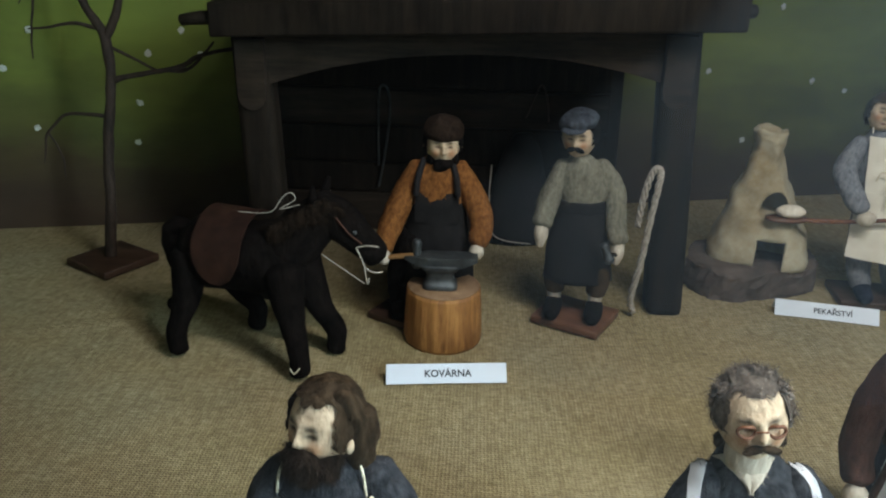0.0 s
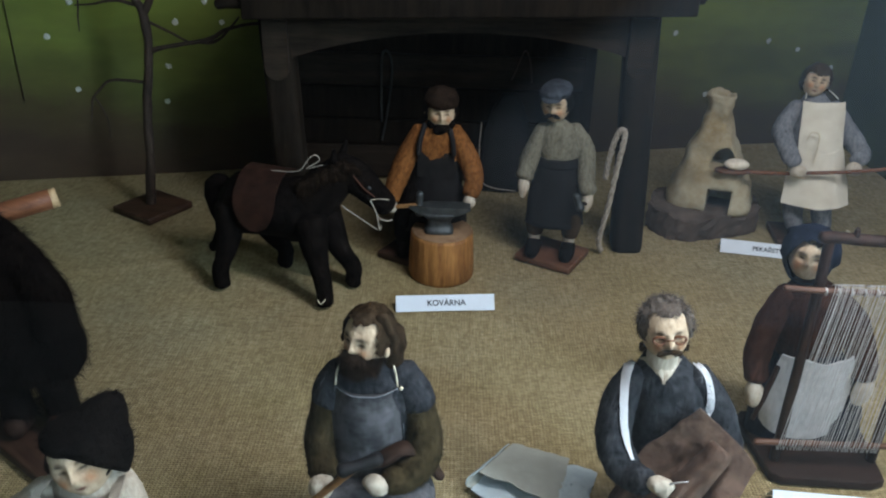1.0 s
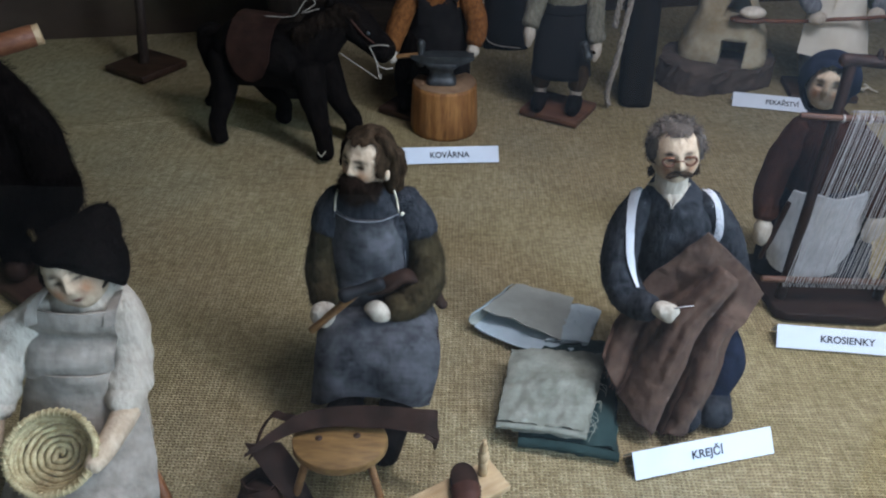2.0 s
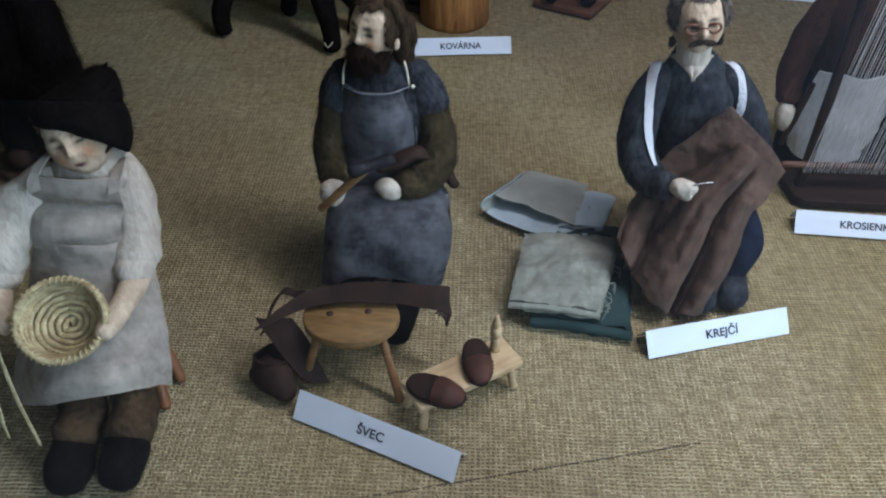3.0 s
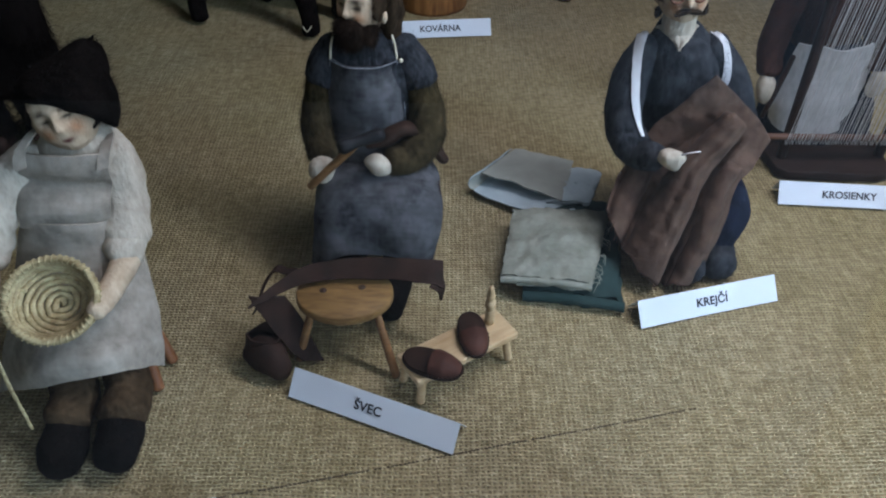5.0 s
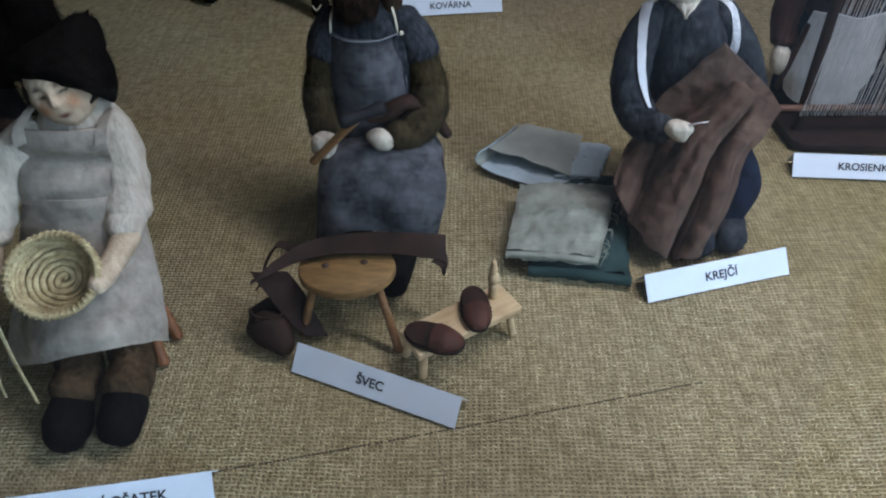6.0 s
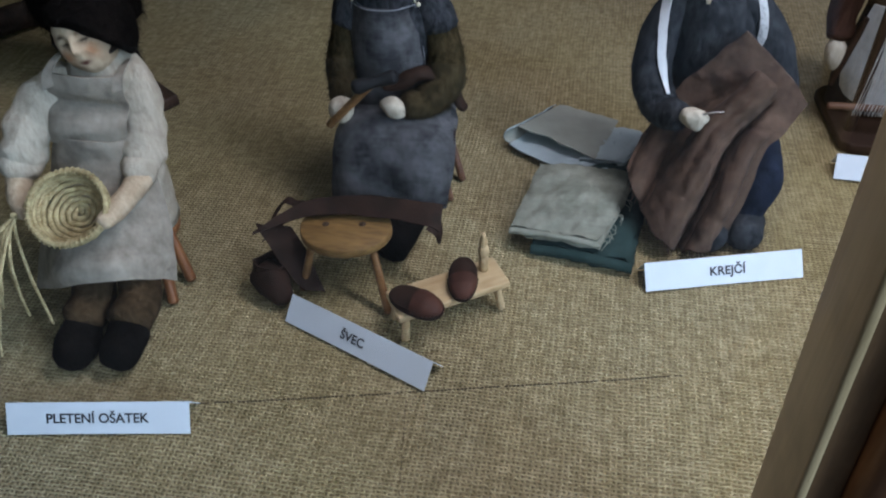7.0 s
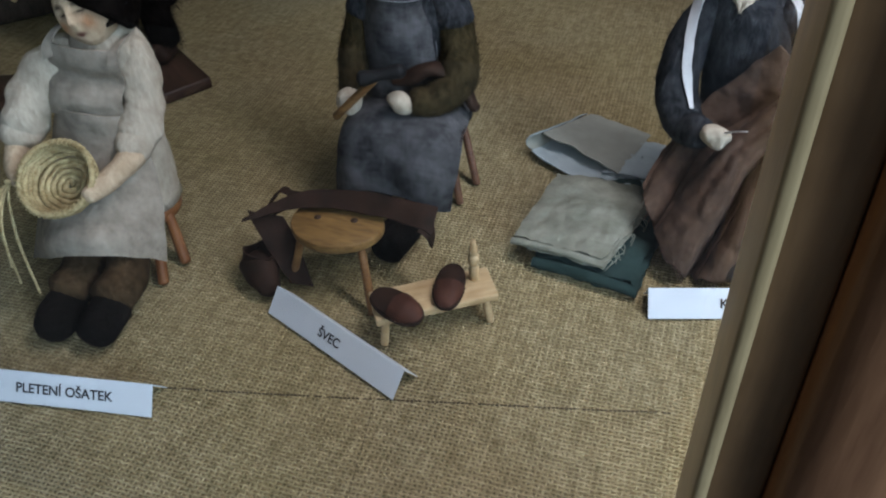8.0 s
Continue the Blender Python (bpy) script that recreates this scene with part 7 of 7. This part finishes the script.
def make_basket():
    """A shallow coiled straw basket, tilted, with loose straw ends."""
    t = new("straw_basket")
    t.empty_display_size = 0.02
    t.matrix_basis = pose(-0.277, 0.362, 0.111, 38, 0, 8) @ Matrix.Scale(0.86, 4)
    tagged(t, "unfinished coiled straw basket with loose straw ends", "basket")
    rnd = random.Random(6)
    turns = 9.0
    prof = [(0.002, 0.0), (0.008, 0.0), (0.014, 0.0005), (0.020, 0.001), (0.025, 0.003), (0.029, 0.009), (0.0315, 0.013), (0.033, 0.017), (0.0345, 0.021)]
    q = curve_pts([(*p, 0) for p in prof], 30)
    bm = bmesh.new()
    coil = []
    n = len(q)
    for k in range(0, n, 1):
        a = 2 * math.pi * turns * k / n
        r, z = q[k][0], q[k][1]
        j = 0.0013 * noise.noise(V((k * 0.31, 2, 0)))
        coil.append((r * math.cos(a) * 1.08 + j, r * math.sin(a) + j, z + j, 0.0026 + 0.0005 * noise.noise(V((k * 0.2, 0, 0)))))
    tube(bm, coil, 0, 8, 2, 0.0012, 200)
    part("coil", bm, STRAW, t)
    bm = bmesh.new()
    ring = []
    for k in range(41):
        a = 2 * math.pi * k / 40 + 2.4
        ring.append((0.0365 * math.cos(a), 0.0345 * math.sin(a), 0.0235 + 0.001 * math.sin(3 * a), 0.0028))
    tube(bm, ring, 0, 9, 2, 0.0008, 200)
    part("rim", bm, STRAW, t, "bound straw rim")
    bm = bmesh.new()
    wrap = []
    for k in range(640):
        a, c = 2 * math.pi * k / 640, 2 * math.pi * 46 * k / 640
        rr = 0.0031 + 0.0003 * noise.noise(V((k * 0.05, 1, 0)))
        wrap.append(((0.0365 + rr * math.cos(c)) * math.cos(a), (0.0345 + rr * math.cos(c)) * math.sin(a), 0.0235 + 0.001 * math.sin(3 * a - 7.2) + rr * math.sin(c), 0.0008))
    tube(bm, wrap, 0, 5, 1)
    part("binding", bm, STRAW, t, "straw wound round the rim")
    inv = t.matrix_basis.inverted()
    gather = V((-0.327, 0.350, 0.113))
    ends = [(-0.338, 0.254, 0.004), (-0.336, 0.322, 0.024), (-0.361, 0.312, 0.040), (-0.369, 0.312, 0.062), (-0.305, 0.312, 0.030), (-0.372, 0.330, 0.050), (-0.352, 0.300, 0.020), (-0.346, 0.318, 0.052), (-0.350, 0.290, 0.006), (-0.358, 0.322, 0.030), (-0.330, 0.318, 0.048)]
    for k, e in enumerate(ends):
        b = bmesh.new()
        e = V(e)
        mid = gather.lerp(e, 0.5) + V((rnd.uniform(-0.008, 0.004), -0.006, 0.008))
        s = V((-0.300, 0.362, 0.125)) + V((rnd.uniform(-0.003, 0.003), 0, rnd.uniform(-0.003, 0.003)))
        tube(b, [(*(inv @ s), 0.0016), (*(inv @ gather), 0.0020), (*(inv @ mid), 0.0023), (*(inv @ e), 0.0019)], 0, 6, 5, 0, 60, 0.6)
        part("loose_straw", b, STRAW, t)
    b = bmesh.new()
    blob(b, inv @ gather, (0.004, 0.003, 0.006), 0, 2)
    part("straw_knot", b, STRAW, t)
    return t


make_basket()


# ---- the dark figure and logs at the side ----
def coat_figure():
    F = Figure()
    bm = F.bm
    bl, db = F.m(BLACK_WOOL), F.m(LEATHER)
    x, y = -0.485, 0.735
    for fx, fy in ((-0.448, 0.722), (-0.495, 0.712)):
        tube(bm, [(fx, fy - 0.020, 0.026, 0.013), (fx, fy, 0.030, 0.015)], db, 14, 4, 0.001)
        tube(bm, [(fx, fy, 0.034, 0.0175), (fx - 0.004, fy, 0.08, 0.020), (x + (fx - x) * 0.7, y, 0.12, 0.025)], bl, 14, 4, 0.002)
    loft(bm, [(x, y, 0.085, 0.062, 0.045), (x, y, 0.12, 0.066, 0.048), (x - 0.002, y, 0.165, 0.062, 0.045), (x - 0.008, y, 0.21, 0.052, 0.04), (x - 0.020, y, 0.25, 0.045, 0.034), (x - 0.03, y, 0.28, 0.025, 0.024)], bl, 36, 4, 0.006, 40)
    tube(bm, [(x + 0.01, y, 0.245, 0.022), (x + 0.045, y - 0.012, 0.19, 0.025), (x + 0.054, y - 0.02, 0.15, 0.024)], bl, 16, 5, 0.003, 50)
    c, r = (x - 0.038, y, 0.31), 0.028
    F.face(c, r, (0, 0, -60), BLACK_WOOL)
    F.hair(c, r, (0, 0, -60), BLACK_WOOL, 0.2, -0.7, 1.2)
    fuzz(bm, bl, 16000, 0.020, 0.00025, 0.78, 0.9)
    return F.done("shepherd_doll", "felt doll in a long shaggy black fleece coat", (x, y, 0.013))


coat_figure()
bm = bmesh.new()
tube(bm, [(-0.66, 0.73, 0.225, 0.0125), (-0.58, 0.775, 0.238, 0.0125), (-0.474, 0.836, 0.256, 0.0125)], 0, 16, 4, 0.0008, 50)
pole = tagged(finish("wooden_pole", bm, POLE_WOOD, True, (-0.52, 0.81, 0.25)), "peeled reddish-brown pole carried on the shoulder", "pole")
bm = bmesh.new()
tube(bm, [(-0.476, 0.8348, 0.2556, 0.0118), (-0.4665, 0.8400, 0.2573, 0.0118)], 0, 16, 2, 0, 0, 1, False)
part("cut_end", bm, PALE_WOOD, pole, "pale sawn end").location = (0.52, -0.81, -0.25)
bm = bmesh.new()
tube(bm, [(-0.86, 0.70, 0.019, 0.019), (-0.76, 0.775, 0.020, 0.020), (-0.672, 0.868, 0.019, 0.018)], 0, 18, 5, 0.002, 40)
log = tagged(finish("log", bm, BARK, True, (-0.76, 0.775, 0)), "dark bark-covered log with pale cut knots on the burlap", "log")
for k, (px, py, pz) in enumerate(((-0.735, 0.782, 0.034), (-0.700, 0.822, 0.036))):
    bm = bmesh.new()
    blob(bm, (px, py, pz), (0.006, 0.004, 0.005), 0, 2)
    part("knot", bm, PALE_WOOD, log).location = (0.76, -0.775, 0)
bm = bmesh.new()
tube(bm, [(-0.615, 0.555, 0.032, 0.018), (-0.625, 0.585, 0.036, 0.02)], 0, 14, 4, 0.001)
tube(bm, [(-0.625, 0.585, 0.04, 0.020), (-0.63, 0.59, 0.12, 0.024), (-0.64, 0.595, 0.20, 0.035), (-0.645, 0.595, 0.26, 0.028), (-0.645, 0.595, 0.29, 0.022)], 0, 14, 4, 0.002)
tagged(finish("standing_doll", bm, BLACK_WOOL, True, (-0.625, 0.58, 0.013)), "dark felt doll in black boots and trousers", "doll", "felt dolls of the craft scene")


# ---- name cards ----
def make_card(word, left, right, size, shift=0.5, height=0.0197):
    """A folded white paper strip with a printed word; left and right are the ends of its front foot."""
    a, b = V((*left, 0)), V((*right, 0))
    w = (b - a).length
    t = thing("name_card", (*left, 0.0005), f"folded white paper card printed with the word {word}", "name card", "name cards of the crafts", math.degrees(math.atan2(b.y - a.y, b.x - a.x)))
    d = 0.015
    bm = bmesh.new()
    sheet(bm, lambda u, v: (w * u, d * v, height * v + 0.0006 * math.sin(u * 3)), 8, 4, 0.0005)
    front = part("front_leaf", bm, PAPER, t, "", False)
    bm = bmesh.new()
    sheet(bm, lambda u, v: (w * u, d + 0.0004 + 0.013 * v, height * (1 - v) + 0.0006), 8, 4, 0.0005)
    part("back_leaf", bm, PAPER, t, "", False)
    cu = bpy.data.curves.new("lettering", "FONT")
    cu.body, cu.size, cu.align_x, cu.align_y = word, size, "CENTER", "CENTER"
    cu.offset = size * 0.020
    tmp = bpy.data.objects.new("lettering", cu)
    scene.collection.objects.link(tmp)
    bpy.context.view_layer.update()
    me = bpy.data.meshes.new_from_object(tmp.evaluated_get(bpy.context.evaluated_depsgraph_get()))
    bpy.data.objects.remove(tmp)
    me.materials.clear()
    me.materials.append(INK)
    ob = new("lettering", me)
    ob.parent = front
    tilt = math.degrees(math.atan2(height, d))
    ob.matrix_basis = pose(w * shift, d * 0.5 - 0.0006, height * 0.5 + 0.0006, tilt, 0, 0)
    return t


make_card("KOVÁRNA", (-0.078, 1.020), (0.074, 1.036), 0.0125, 0.51)
make_card("PEKAŘSTVÍ", (0.486, 1.263), (0.630, 1.236), 0.0112, 0.56)
make_card("KROSIENKY", (0.3655, 0.633), (0.508, 0.622), 0.0108, 0.52)
make_card("KREJČÍ", (0.181, 0.446), (0.3165, 0.483), 0.0108, 0.52)
make_card("ŠVEC", (-0.126, 0.367), (0.009, 0.311), 0.0108, 0.48)
make_card("PLETENÍ OŠATEK", (-0.303, 0.222), (-0.1605, 0.245), 0.0106, 0.5)


# ---- pulled threads in the burlap ----
def thread_line(a, b, mat, step, r, label):
    rnd = random.Random(9)
    a, b = V(a), V(b)
    n = int((b - a).length / step)
    bm = bmesh.new()
    for k in range(n):
        if rnd.random() < 0.06:
            continue
        p, q = a.lerp(b, k / n), a.lerp(b, (k + 0.62) / n)
        off = 0.0006 * noise.noise(V((k * 0.1, 0, 0)))
        for v in (p, q):
            v.z = burlap_height(v.x, v.y) + r * 0.3
            v.y += off
        tube(bm, [(*p, r), (*q, r)], 0, 5, 1)
    ob = part("pulled_thread", bm, mat, floor, label)
    return tagged(ob, kind="stuff")


DARK_THREAD = wool("dark_jute", (0.055, 0.041, 0.025), (0.11, 0.083, 0.05), 200)
thread_line((-0.17, 0.2725, 0), (0.21, 0.358, 0), DARK_THREAD, 0.0032, 0.00065, "dark gap of a pulled jute thread")
thread_line((0.012, 0.205, 0), (-0.004, 0.305, 0), DARK_THREAD, 0.0050, 0.0003, "dark gap of a pulled jute thread")
